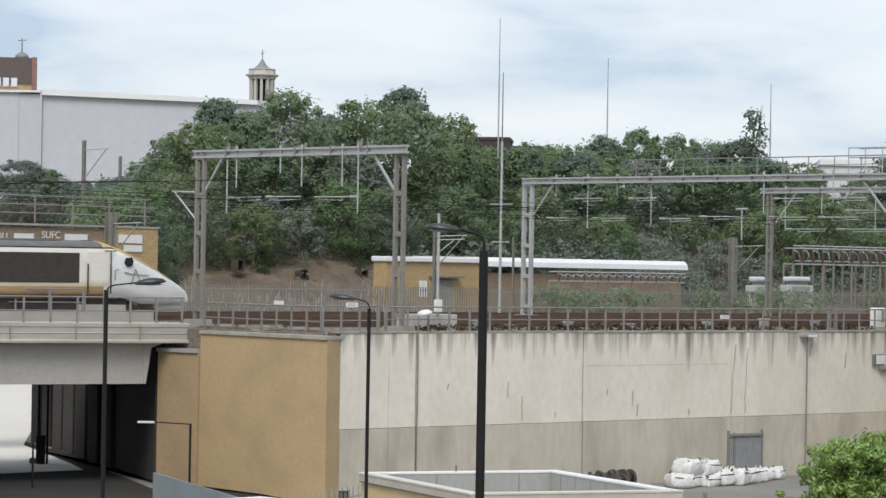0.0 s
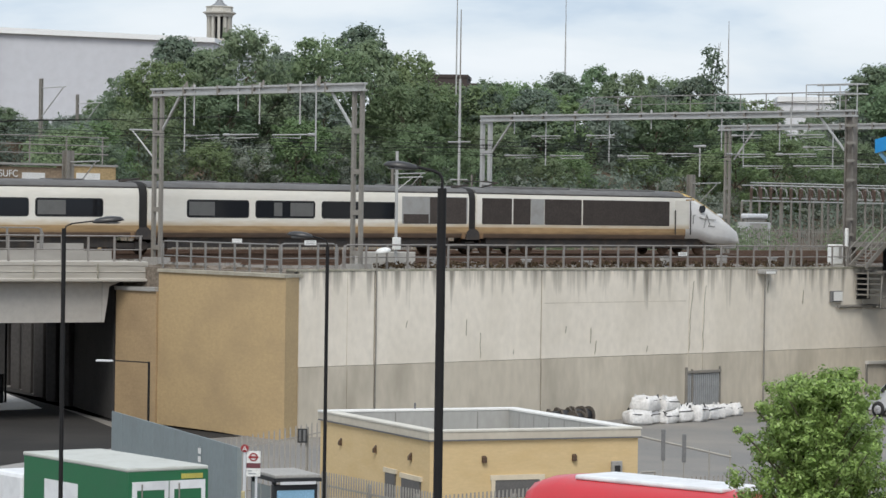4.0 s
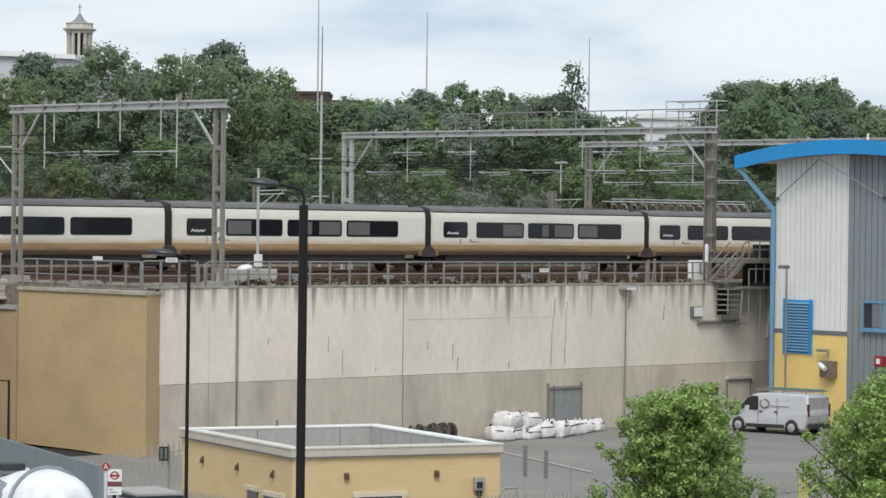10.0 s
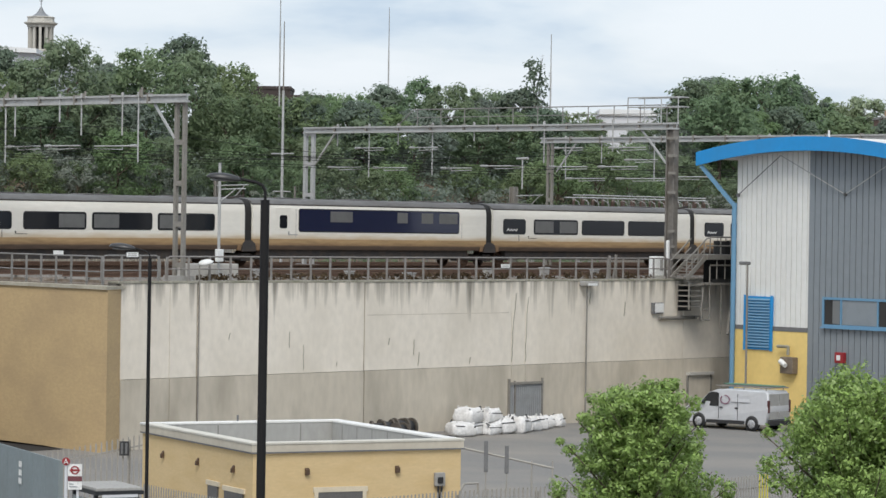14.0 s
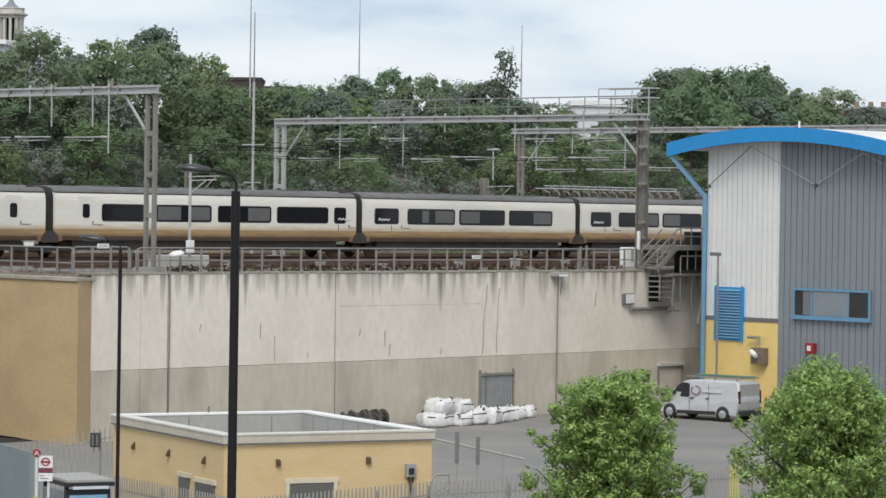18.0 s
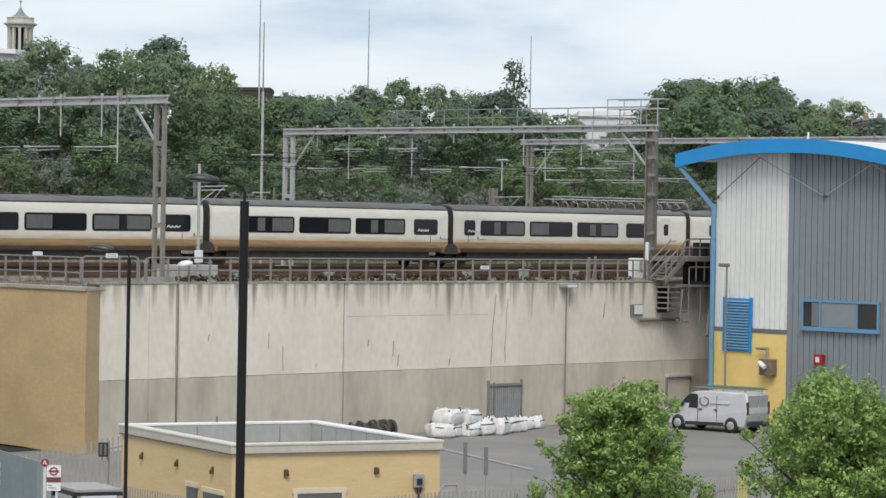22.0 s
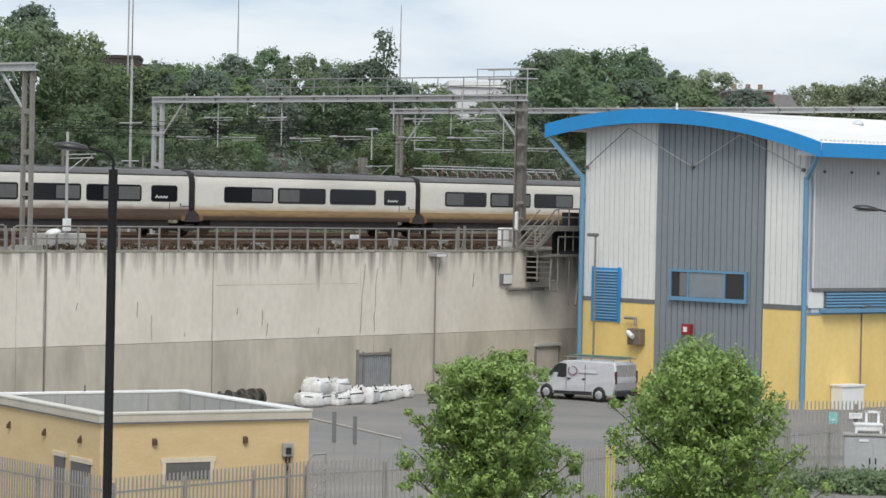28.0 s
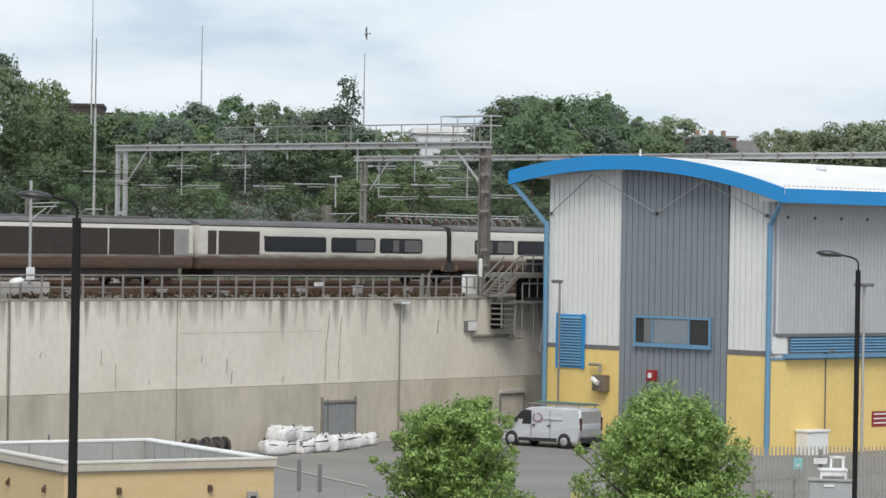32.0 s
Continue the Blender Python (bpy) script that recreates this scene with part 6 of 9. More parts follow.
# sheet hoarding
ho = thing("sheet_hoarding", pose(-11.3, 88.5, 0, 0, 0, math.degrees(math.atan2(8.29, -3.59))), "grey-green sheet steel hoarding beside the road", "hoarding")
for k in range(11):
    part("sheet", boxes((1.45 * k + 0.015, 1.45 * k + 1.435, 0, 0.05, 0.02, 2.4)), M["hoarding"], ho)
    part("post", boxes((1.45 * k - 0.03, 1.45 * k + 0.03, -0.08, 0.0, 0, 2.38)), M["hoarding"], ho)
nt = part("notice", boxes((4.0, 4.4, 0.06, 0.075, 1.3, 2.1)), M["hoarding"], ho)
for k in range(3):
    part("notice_mark", boxes((4.04, 4.36, 0.075, 0.082, 1.34 + 0.26 * k, 1.52 + 0.26 * k)), M["white_paint"], nt)


# ---- street lamps ----
M["lantern"] = mat("lantern", (0.035, 0.034, 0.034), 0.35, var=0.1)
def street_lamp(x, y, ztop, heading, reach, label, r=0.062, head=0.62, z0=0.0, lower=0.5, head_tilt=6):
    """Column with a bent bracket and a flat oval lantern; heading: degrees of the bracket."""
    s = thing("street_lamp", pose(x, y, z0, 0, 0, heading), label, "street lamp", "street lamps")
    h = ztop - z0
    part("column", rods(((0, 0, 0), (0, 0, h - lower), r, r)), M["black_metal"], s)
    bm = bmesh.new()
    tube_path(bm, [(0, 0, h - lower - 0.02), (0, 0, h - 0.14), (0.05, 0, h - 0.05), (0.16, 0, h), (reach, 0, h + 0.06)], r * 0.34)
    part("bracket", bm, M["black_metal"], s)
    bm = bmesh.new()
    pr = [(0.02, -0.06), (0.55, -0.05), (0.95, -0.01), (1.0, 0.03), (0.8, 0.16), (0.35, 0.22), (0.02, 0.24)]
    lathe(bm, pr, Matrix.Translation((reach + head * 0.42, 0, h + 0.05)) @ pose(0, 0, 0, 0, -head_tilt, 0) @ Matrix.Diagonal((head / 2, head * 0.24, head * 0.72, 1)), 18)
    lan = part("lantern", bm, M["lantern"], s, "flat oval grey lantern")
    bm = bmesh.new()
    lathe(bm, [(0.02, -0.09), (0.6, -0.07), (0.8, -0.03), (0.5, 0.0)], Matrix.Translation((reach + head * 0.42, 0, h + 0.05)) @ Matrix.Diagonal((head / 2, head * 0.22, head * 0.8, 1)), 14)
    part("glass", bm, glass_mat("lamp_glass", (0.2, 0.2, 0.2), 0.2), lan)
    return s


k = 51 / 30
street_lamp(-1.80 * k, 51.0, 9.67 + 0.36 * k, 184, 0.45, "black street lamp with oval lantern near the road", 0.078, 0.62, 0.0, 0.3)
k = 75 / 55
street_lamp(-5.42 * k, 75.0, 8.84, 170, 0.42, "thin black street lamp with oval lantern", 0.048, 0.72, 0.0, 0.2)
k = 60 / 45
street_lamp(-8.49 * k, 60.0, 9.22, 8, 0.62, "black street lamp with long bracket and oval lantern", 0.045, 0.66, 0.0, 0.1)
k = 70 / 40
street_lamp(8.2 * k, 70.0, 9.6 - 0.06 * k, 178, 0.42, "black street lamp with oval lantern at the yard end", 0.062, 0.66, 0.0, 0.3)

# ---- yard: van, bags, reels ----
M["van_silver"] = mat("van_silver", (0.55, 0.56, 0.58), 0.35, 0.15, var=0.04, scale=1, fine=6, bump=0, dirt=(0.33, 0.33, 0.33), dirt_amount=0.3)
M["plastic_dark"] = mat("plastic_dark", (0.03, 0.03, 0.032), 0.6)
M["tyre"] = mat("tyre", (0.02, 0.02, 0.02), 0.85)
M["rim"] = mat("rim", (0.42, 0.42, 0.43), 0.4, 0.1)
M["red_lamp"] = mat("red_lamp", (0.08, 0.02, 0.02), 0.3)


def wheel(parent, x, y, r, w, out):
    """Wheel about the y axis; out: +1 or -1, the side of the rim."""
    bm = bmesh.new()
    lathe(bm, [(r * 0.62, -w / 2), (r * 0.95, -w / 2), (r, -w / 4), (r, w / 4), (r * 0.95, w / 2), (r * 0.62, w / 2)], pose(0, 0, 0, 90), 22)
    h = part("wheel", bm, M["tyre"], parent, m=Matrix.Translation((x, y, r)))
    bm = bmesh.new()
    lathe(bm, [(r * 0.60, -0.02), (r * 0.62, 0.02), (r * 0.3, 0.05), (r * 0.1, 0.03)], pose(0, out * (w / 2 + 0.005), 0, 90 if out < 0 else -90), 16)
    part("rim", bm, M["rim"], h)
    for k in range(5):
        a = radians(72 * k)
        bm = bmesh.new()
        beam(bm, (0.1 * r * math.cos(a), out * (w / 2 + 0.06), 0.1 * r * math.sin(a)), (0.6 * r * math.cos(a), out * (w / 2 + 0.03), 0.6 * r * math.sin(a)), 0.05, 0.03)
        part("spoke", bm, M["rim"], h)
    return h


va, vb = Vector((12.64, 143.5)), Vector((15.18, 141.25))
vd = (va - vb).normalized()
van = thing("van", pose((va.x + vb.x) / 2 + 0.42, (va.y + vb.y) / 2 + 0.7, 0, 0, 0, math.degrees(math.atan2(vd.y, vd.x))), "silver panel van with roof rack parked by the wall", "van")
side_out = [(-2.42, 0.35), (2.30, 0.30), (2.46, 0.45), (2.47, 0.78), (2.32, 1.02), (1.65, 1.22), (1.0, 1.76), (0.62, 1.90), (0.0, 1.95), (-2.3, 1.93), (-2.42, 1.82), (-2.50, 1.1)]
bm = bmesh.new()
rings = []
for y, ins in ((-0.96, 0.10), (-0.93, 0.03), (-0.85, 0.0), (0.85, 0.0), (0.93, 0.03), (0.96, 0.10)):
    rings.append([bm.verts.new((x * (1 - ins * 0.25), y * (1.0 if z < 1.15 else 1.0 - 0.13 * (z - 1.15)), 0.3 + (z - 0.3) * (1 - ins * 0.35))) for x, z in side_out])
for a, b in zip(rings, rings[1:]):
    for i in range(len(side_out)):
        j = (i + 1) % len(side_out)
        f = bm.faces.new((a[i], a[j], b[j], b[i]))
        f.smooth = True
bm.faces.new(rings[0][::-1])
bm.faces.new(rings[-1])
bmesh.ops.recalc_face_normals(bm, faces=bm.faces[:])
part("body", bm, M["van_silver"], van, "silver steel body")
for s in (-1, 1):
    bm = bmesh.new()
    prism(bm, [(1.60, 1.16), (1.50, 1.11), (0.50, 1.08), (0.42, 1.16), (0.44, 1.70), (0.52, 1.77), (0.84, 1.78), (1.05, 1.66)], s * 0.905 - 0.03, s * 0.905 + 0.03, "y")
    part("side_window", bm, M["win_dark"], van, "dark cab side window")
    bm = bmesh.new()
    prism(bm, [(-1.15, 0.30), (1.12, 0.28), (1.12, 0.44), (-1.15, 0.48)], s * 0.955 - 0.03, s * 0.955 + 0.03, "y")
    part("sill", bm, M["plastic_dark"], van, "dark plastic sill")
    bm = bmesh.new()
    box(bm, 1.18, 1.32, s * 1.03 - 0.08, s * 1.03 + 0.08, 1.18, 1.36, bev=0.04)
    part("mirror", bm, M["plastic_dark"], van)
    bm = bmesh.new()
    box(bm, -2.50, -2.42, s * 0.85 - 0.08, s * 0.85 + 0.08, 0.9, 1.5, bev=0.02)
    part("tail_light", bm, M["red_lamp"], van, "tall red tail light")
    bm = bmesh.new()
    prism(bm, [(2.30, 0.80), (2.46, 0.78), (2.38, 0.98), (2.05, 1.06)], s * 0.80 - 0.11, s * 0.80 + 0.11, "y")
    part("headlight", bm, M["white_paint"], van)
    for x in (1.55, -1.58):
        bm = bmesh.new()
        lathe(bm, [(0.05, -0.02), (0.385, -0.02), (0.385, 0.02), (0.05, 0.02)], Matrix.Translation((x, s * 0.945, 0.36)) @ pose(0, 0, 0, 90), 20)
        part("wheel_arch", bm, M["plastic_dark"], van)
        wheel(van, x, s * 0.88, 0.34, 0.22, s)
    for a, b in ((0.40, 0.38), (-0.72, -0.74)):
        part("door_seam", boxes((b, a, s * 0.965 - 0.006, s * 0.965 + 0.006, 0.5, 1.75)), M["plastic_dark"], van)
    for x in (0.28, -0.62):
        part("door_handle", boxes((x - 0.13, x + 0.05, s * 0.965 - 0.02, s * 0.965 + 0.02, 1.03, 1.09), bev=0.01), M["plastic_dark"], van)
    # ring mark and bars on the flank
    bm = bmesh.new()
    for k in range(22):
        a0, a1 = radians(16.4 * k), radians(16.4 * (k + 1))
        if k in (3, 4):
            continue
        beam(bm, (0.02 + 0.26 * math.cos(a0), s * 0.962, 1.44 + 0.2 * math.sin(a0)), (0.02 + 0.26 * math.cos(a1), s * 0.962, 1.44 + 0.2 * math.sin(a1)), 0.012, 0.05)
    part("ring_mark", bm, mat("mark_red", (0.25, 0.10, 0.16), 0.5), van, "dark ring mark")
    part("text_bar", boxes((-1.45, -0.35, s * 0.962 - 0.006, s * 0.962 + 0.006, 1.36, 1.52)), M["clad_pale"], van)
bm = bmesh.new()
prism(bm, [(1.70, 1.22), (1.66, 1.19), (0.98, 1.74), (1.05, 1.76)], -0.78, 0.78, "y")
part("windscreen", bm, M["win_dark"], van)
part("bumper", boxes((2.30, 2.53, -0.88, 0.88, 0.36, 0.66), bev=0.07), M["van_silver"], van)
part("bumper_lip", boxes((2.28, 2.50, -0.84, 0.84, 0.24, 0.36), bev=0.04), M["plastic_dark"], van)
part("grille", boxes((2.47, 2.50, -0.5, 0.5, 0.70, 0.86), bev=0.01), M["plastic_dark"], van)
part("rear_bumper", boxes((-2.56, -2.42, -0.88, 0.88, 0.3, 0.55), bev=0.04), M["plastic_dark"], van)
# Darker grey here stands for shade and dirt on the silver rear.
part("rear_door", boxes((-2.485, -2.44, -0.8, -0.02, 0.6, 1.8)), M["train_grey"], van, "rear door in darker grey for shade and dirt")
part("rear_door", boxes((-2.485, -2.44, 0.02, 0.8, 0.6, 1.8)), M["train_grey"], van, "rear door in darker grey for shade and dirt")
for y in (-0.7, 0.7):
    part("rack_rail", rods(((0.75, y, 2.08), (-2.5, y, 2.08), 0.025)), M["steel"], van)
for k in range(8):
    part("rack_bar", rods(((0.7 - 0.45 * k, -0.72, 2.08), (0.7 - 0.45 * k, 0.72, 2.08), 0.02)), M["steel"], van)
for x in (0.5, -0.9, -2.2):
    for y in (-0.7, 0.7):
        part("rack_foot", rods(((x, y, 1.88), (x, y, 2.08), 0.025)), M["steel"], van)
part("ladder", rods(((0.9, -0.45, 2.14), (-2.5, -0.45, 2.14), 0.03), ((0.9, -0.15, 2.14), (-2.5, -0.15, 2.14), 0.03)), mat("ladder_green", (0.10, 0.22, 0.16), 0.5), van, "green ladder on the rack")

M["bag"] = mat("bag", (0.70, 0.69, 0.675), 0.85, var=0.2, scale=2.2, fine=9, bump=0.9, dirt=(0.46, 0.44, 0.41), dirt_amount=0.55)
M["strap"] = mat("strap", (0.05, 0.05, 0.05), 0.8)


def bulk_bag(u, v, z, s, seed, turn, tall=0.8):
    """A woven sack: boxy, creased, its mouth tied up in folds."""
    rng = random.Random(seed)
    b = thing("bulk_bag", FR @ pose(u, v, z, rng.uniform(-4, 4), rng.uniform(-4, 4), turn), "bulging white woven bulk bag of aggregate", "bag", "bulk bags by the wall")
    bm = bmesh.new()
    bmesh.ops.create_icosphere(bm, subdivisions=4, radius=1.0)
    skew = rng.uniform(-0.12, 0.12)
    for vt in bm.verts:
        c = vt.co
        q = Vector([math.copysign(abs(a) ** 0.30, a) for a in c]) * (0.45 * s)
        q.z *= tall
        f = q.z / (0.45 * s * tall)
        grow = 1.0 + 0.10 * (1 - f * f) - 0.10 * max(f, 0)
        q.x = q.x * grow + skew * (f + 1) * 0.3
        q.y *= grow
        k = noise.noise((q.x * 3.2 + seed, q.y * 3.2, q.z * 2.2)) * 0.09 + noise.noise((q.x * 8, q.y * 8 + seed, q.z * 6)) * 0.045
        q += c * k
        if c.z > 0.55:
            q.z += 0.20 * abs(noise.noise((q.x * 3.5, q.y * 3.5, seed * 1.7))) + 0.05 * noise.noise((q.x * 11, q.y * 11, seed))
        vt.co = q + Vector((0, 0, 0.44 * s * tall))
    for f in bm.faces:
        f.smooth = True
    part("sack", bm, M["bag"], b)
    top = 0.88 * s * tall
    for sx in (-1, 1):
        for sy in (-1, 1):
            x, y = sx * 0.36 * s, sy * 0.36 * s
            bm = bmesh.new()
            d = rng.uniform(-0.16, 0.16)
            h = top + rng.uniform(0.02, 0.2)
            beam(bm, (x, y, top - 0.12), (x + d, y - sy * 0.1, h), 0.07, 0.03)
            beam(bm, (x + d, y - sy * 0.1, h), (x - sx * 0.15, y, top - 0.06), 0.07, 0.03)
            part("loop", bm, M["bag"] if rng.random() < 0.6 else M["strap"], b)
    part("strap", beams(((-0.4 * s, -0.45 * s, top - 0.10), (0.4 * s, -0.45 * s, top - rng.uniform(0.02, 0.2)), 0.03, 0.05)), M["strap"], b)


for k, (u, v, z, s, tl) in enumerate(((18.05, -2.75, 0, 1.3, 0.62), (19.0, -2.4, 0, 1.15, 0.62), (19.95, -2.75, 0, 1.1, 0.62), (21.0, -2.7, 0, 1.1, 0.75), (21.95, -2.85, 0, 1.15, 0.82), (23.3, -2.3, 0, 1.1, 0.72), (24.2, -2.0, 0, 1.05, 0.72), (25.4, -1.5, 0, 0.95, 0.72), (26.6, -1.2, 0, 0.9, 0.7), (19.0, -2.35, 0.66, 1.25, 0.66), (20.3, -2.45, 0.66, 1.1, 0.7), (20.6, -1.4, 0, 1.0, 0.8), (22.4, -1.4, 0, 1.0, 0.8))):
    bulk_bag(u + 0.25, v, z * 0.86, s * 0.94, 60 + k, (k * 37) % 50 - 25, tl * 0.88)

M["drum_wood"] = mat("drum_wood", (0.10, 0.085, 0.07), 0.85, var=0.3, scale=3, fine=12)
for k, (u, v, r) in enumerate(((14.1, -1.5, 0.40), (14.75, -1.4, 0.42), (15.45, -1.6, 0.44), (16.15, -1.4, 0.42), (14.9, -2.1, 0.36))):
    c = thing("cable_drum", FR @ pose(u, v, r, 0, 0, 58 + 9 * k), "dark upright cable drum standing by the wall", "cable drum", "cable drums by the wall")
    for y in (-0.28, 0.28):
        bm = bmesh.new()
        lathe(bm, [(0.05, -0.04), (r, -0.04), (r, 0.04), (0.05, 0.04)], Matrix.Translation((0, y, 0)) @ pose(0, 0, 0, 90), 22, False)
        part("flange", bm, M["drum_wood"], c)
    bm = bmesh.new()
    lathe(bm, [(r * 0.72, -0.26), (r * 0.75, 0.0), (r * 0.72, 0.26)], pose(0, 0, 0, 90), 18)
    part("winding", bm, M["plastic_dark"], c)

# swing gates and posts between yard and hut
gt = thing("yard_barrier", pose(0.78, 100, 0, 0, 0, 0), "grey swing barrier with two dark posts in the yard", "barrier")
part("bar", rods(((0.0, 0, 2.1), (3.1, 0.0, 1.45), 0.04)), M["galv"], gt)
for x, z0, z1 in ((0.8, 1.2, 2.35), (1.5, 1.15, 2.2)):
    part("post", rods(((x, 0, 0), (x, 0, z1), 0.025)), M["galv"], gt)
    part("dark_board", boxes((x - 0.07, x + 0.07, -0.06, -0.025, z0 + 0.1, z1), bev=0.015), M["trim_grey"], gt, "narrow dark board on the post")
for x in (2.35, 3.05):
    part("thin_post", rods(((x, 0, 0), (x, 0, 1.7), 0.03)), M["galv"], gt)
# spiral hand rails beside the hut
hr = thing("ramp_rail", pose(1.4, 90.5, -0.5, 0, 0, 35), "galvanised tubular rail with mesh beside the hut", "handrail")
bm = bmesh.new()
tube_path(bm, [(-1.1, 0, 0), (-1.1, 0, 1.85), (-0.75, 0, 2.25), (-0.25, 0, 2.25), (-0.25, 0, 0)], 0.035)
part("rail", bm, M["galv"], hr)
for k in range(4):
    bm = bmesh.new()
    for j in range(24):
        p = [(-1.1 + 0.85 * q / 24, 0.07 * math.sin(1.9 * q), 0.35 + 0.36 * k + 0.45 * q / 24 + 0.06 * math.cos(1.9 * q)) for q in (j, j + 1)]
        rod(bm, p[0], p[1], 0.012, n=4, caps=False)
    part("wire_coil", bm, M["steel_light"], hr, "bright coiled wire")

# bus shelter and stop
M["sign_red"] = mat("sign_red", (0.30, 0.03, 0.035), 0.5)
M["pale_tan"] = mat("pale_tan", (0.5, 0.43, 0.25), 0.6)
sh = thing("bus_shelter", pose(-9.03, 78.48, 0, 0, 0, math.degrees(math.atan2(3.4, -1.65))), "bus shelter with grey roof and lit poster panel", "bus shelter")
M["shelter_black"] = mat("shelter_black", (0.02, 0.022, 0.025), 0.45)
part("roof", boxes((-0.35, 1.7, -1.15, 0.15, 2.43, 2.52), bev=0.02), M["concrete_grey"], sh, "flat grey roof")
part("roof_edge", boxes((-0.37, 1.72, -1.17, 0.17, 2.33, 2.43)), M["shelter_black"], sh)
for x, y in ((-0.1, 0.08), (-0.1, -1.05), (1.6, 0.08)):
    part("post", boxes((x - 0.05, x + 0.05, y - 0.05, y + 0.05, 0, 2.4)), M["shelter_black"], sh)
for a, b in ((0.0, 0.72), (0.8, 1.5)):
    g = part("glass_panel", boxes((a, b, 0.14, 0.16, 0.4, 2.2)), glass_mat("shelter_glass", (0.25, 0.28, 0.28), 0.1), sh)
pan = part("poster_case", boxes((-0.25, -0.05, -1.1, 0.15, 0.3, 2.25), bev=0.02), M["shelter_black"], sh, "black poster case")
part("poster_sky", boxes((-0.27, -0.24, -1.0, 0.05, 1.78, 2.1)), mat("poster_blue", (0.25, 0.45, 0.62), 0.4), pan, "blue upper part of a poster")
part("poster_haze", boxes((-0.27, -0.24, -1.0, 0.05, 1.58, 1.78)), mat("poster_pale", (0.55, 0.62, 0.58), 0.4), pan, "pale band across a poster")
part("poster_field", boxes((-0.27, -0.24, -1.0, 0.05, 0.45, 1.58)), mat("poster_green", (0.42, 0.55, 0.33), 0.4, var=0.4, scale=3, fine=9), pan, "green lower part of a poster")
part("poster_shape", boxes((-0.28, -0.26, -0.75, -0.2, 0.9, 1.35), bev=0.008), M["hut_white"], pan)
part("bench", boxes((0.2, 1.5, -0.35, 0.0, 0.5, 0.56)), M["red"], sh)
part("name_bar", boxes((-0.38, -0.36, -1.0, 0.0, 2.26, 2.34)), M["clad_pale"], sh)
sg = thing("bus_stop_sign", pose(-9.68, 77.0, 0, 0, 0, 0), "white bus stop sign with red ring on a pole", "bus stop")
part("pole", rods(((0, 0, 0), (0, 0, 3.2), 0.045)), M["clad_pale"], sg)
part("pole", rods(((0.3, 0.05, 0), (0.3, 0.05, 2.6), 0.035)), M["clad_pale"], sg)
part("flag", boxes((0.05, 0.41, -0.03, 0.03, 2.93, 3.24)), M["white_paint"], sg, "white flag plate")
part("dark_plate", boxes((0.05, 0.41, -0.03, 0.03, 2.80, 2.925)), mat("plate_maroon", (0.16, 0.05, 0.06), 0.5), sg)
part("list_plate", boxes((0.05, 0.41, -0.02, 0.02, 2.58, 2.79)), M["white_paint"], sg)
for k in range(2):
    part("text_bar", boxes((0.09, 0.3 - 0.1 * k, -0.026, -0.018, 2.64 + 0.07 * k, 2.665 + 0.07 * k)), M["clad_grey"], sg)
bm = bmesh.new()
for k in range(20):
    a0, a1 = radians(18 * k), radians(18 * (k + 1))
    beam(bm, (0.23 + 0.095 * math.cos(a0), -0.035, 3.085 + 0.095 * math.sin(a0)), (0.23 + 0.095 * math.cos(a1), -0.035, 3.085 + 0.095 * math.sin(a1)), 0.01, 0.035)
part("ring", bm, M["sign_red"], sg, "dark red ring")
part("ring_bar", boxes((0.10, 0.36, -0.045, -0.03, 3.06, 3.11)), M["sign_red"], sg)
bm = bmesh.new()
lathe(bm, [(0.01, -0.02), (0.105, -0.02), (0.105, 0.02), (0.01, 0.02)], Matrix.Translation((0.0, -0.04, 3.31)) @ pose(0, 0, 0, 90), 18, False)
disc = part("point_disc", bm, M["sign_red"], sg, "round dark red stop letter disc")
letters("A", 0.19, pose(-0.062, -0.075, 3.245, 90), M["white_paint"], "stop_letter", disc)
part("litter_band", boxes((-0.08, 0.02, -0.07, 0.07, 1.95, 2.2), bev=0.02), M["pale_tan"], sg)

# street cabinet, chairs, boards
M["cabinet_grey"] = mat("cabinet_grey", (0.40, 0.405, 0.41), 0.6, var=0.08, scale=1.5, fine=8, dirt=(0.28, 0.275, 0.265), dirt_amount=0.5)
ca = thing("street_cabinet", pose(19.3, 101.9, 0, 0, 0, -9), "grey steel street cabinet by the fence", "cabinet")
part("body", boxes((0, 1.6, 0, 0.9, 0.05, 1.66), bev=0.02), M["cabinet_grey"], ca)
part("top", boxes((-0.05, 1.65, -0.05, 0.95, 1.66, 1.74), bev=0.02), M["concrete_grey"], ca)
part("door", boxes((0.12, 0.95, -0.03, 0.0, 0.15, 1.4)), M["cabinet_grey"], ca)
part("door", boxes((1.0, 1.5, -0.03, 0.0, 0.15, 1.4)), M["cabinet_grey"], ca)
part("badge", boxes((0.5, 0.85, -0.035, 0.0, 1.48, 1.56)), M["white_paint"], ca)
for x in (0.86, 1.06):
    part("handle", boxes((x, x + 0.05, -0.06, -0.03, 0.7, 0.92), bev=0.01), M["dark"], ca)
part("plinth", boxes((0.02, 1.58, 0.02, 0.88, 0.0, 0.06)), M["concrete_grey"], ca)
M["plastic_white"] = mat("plastic_white", (0.78, 0.78, 0.77), 0.45)
c = thing("plastic_chair", pose(19.72, 102.15, 1.74, 0, 0, -6), "white plastic chair lying on the street cabinet", "chair")
for a in (0.0, 0.84):
    for b in (0.0, 0.5):
        part("leg", boxes((a, a + 0.08, b, b + 0.08, 0, 0.34)), M["plastic_white"], c)
part("seat", boxes((-0.04, 0.96, -0.04, 0.6, 0.26, 0.34), bev=0.02), M["plastic_white"], c)
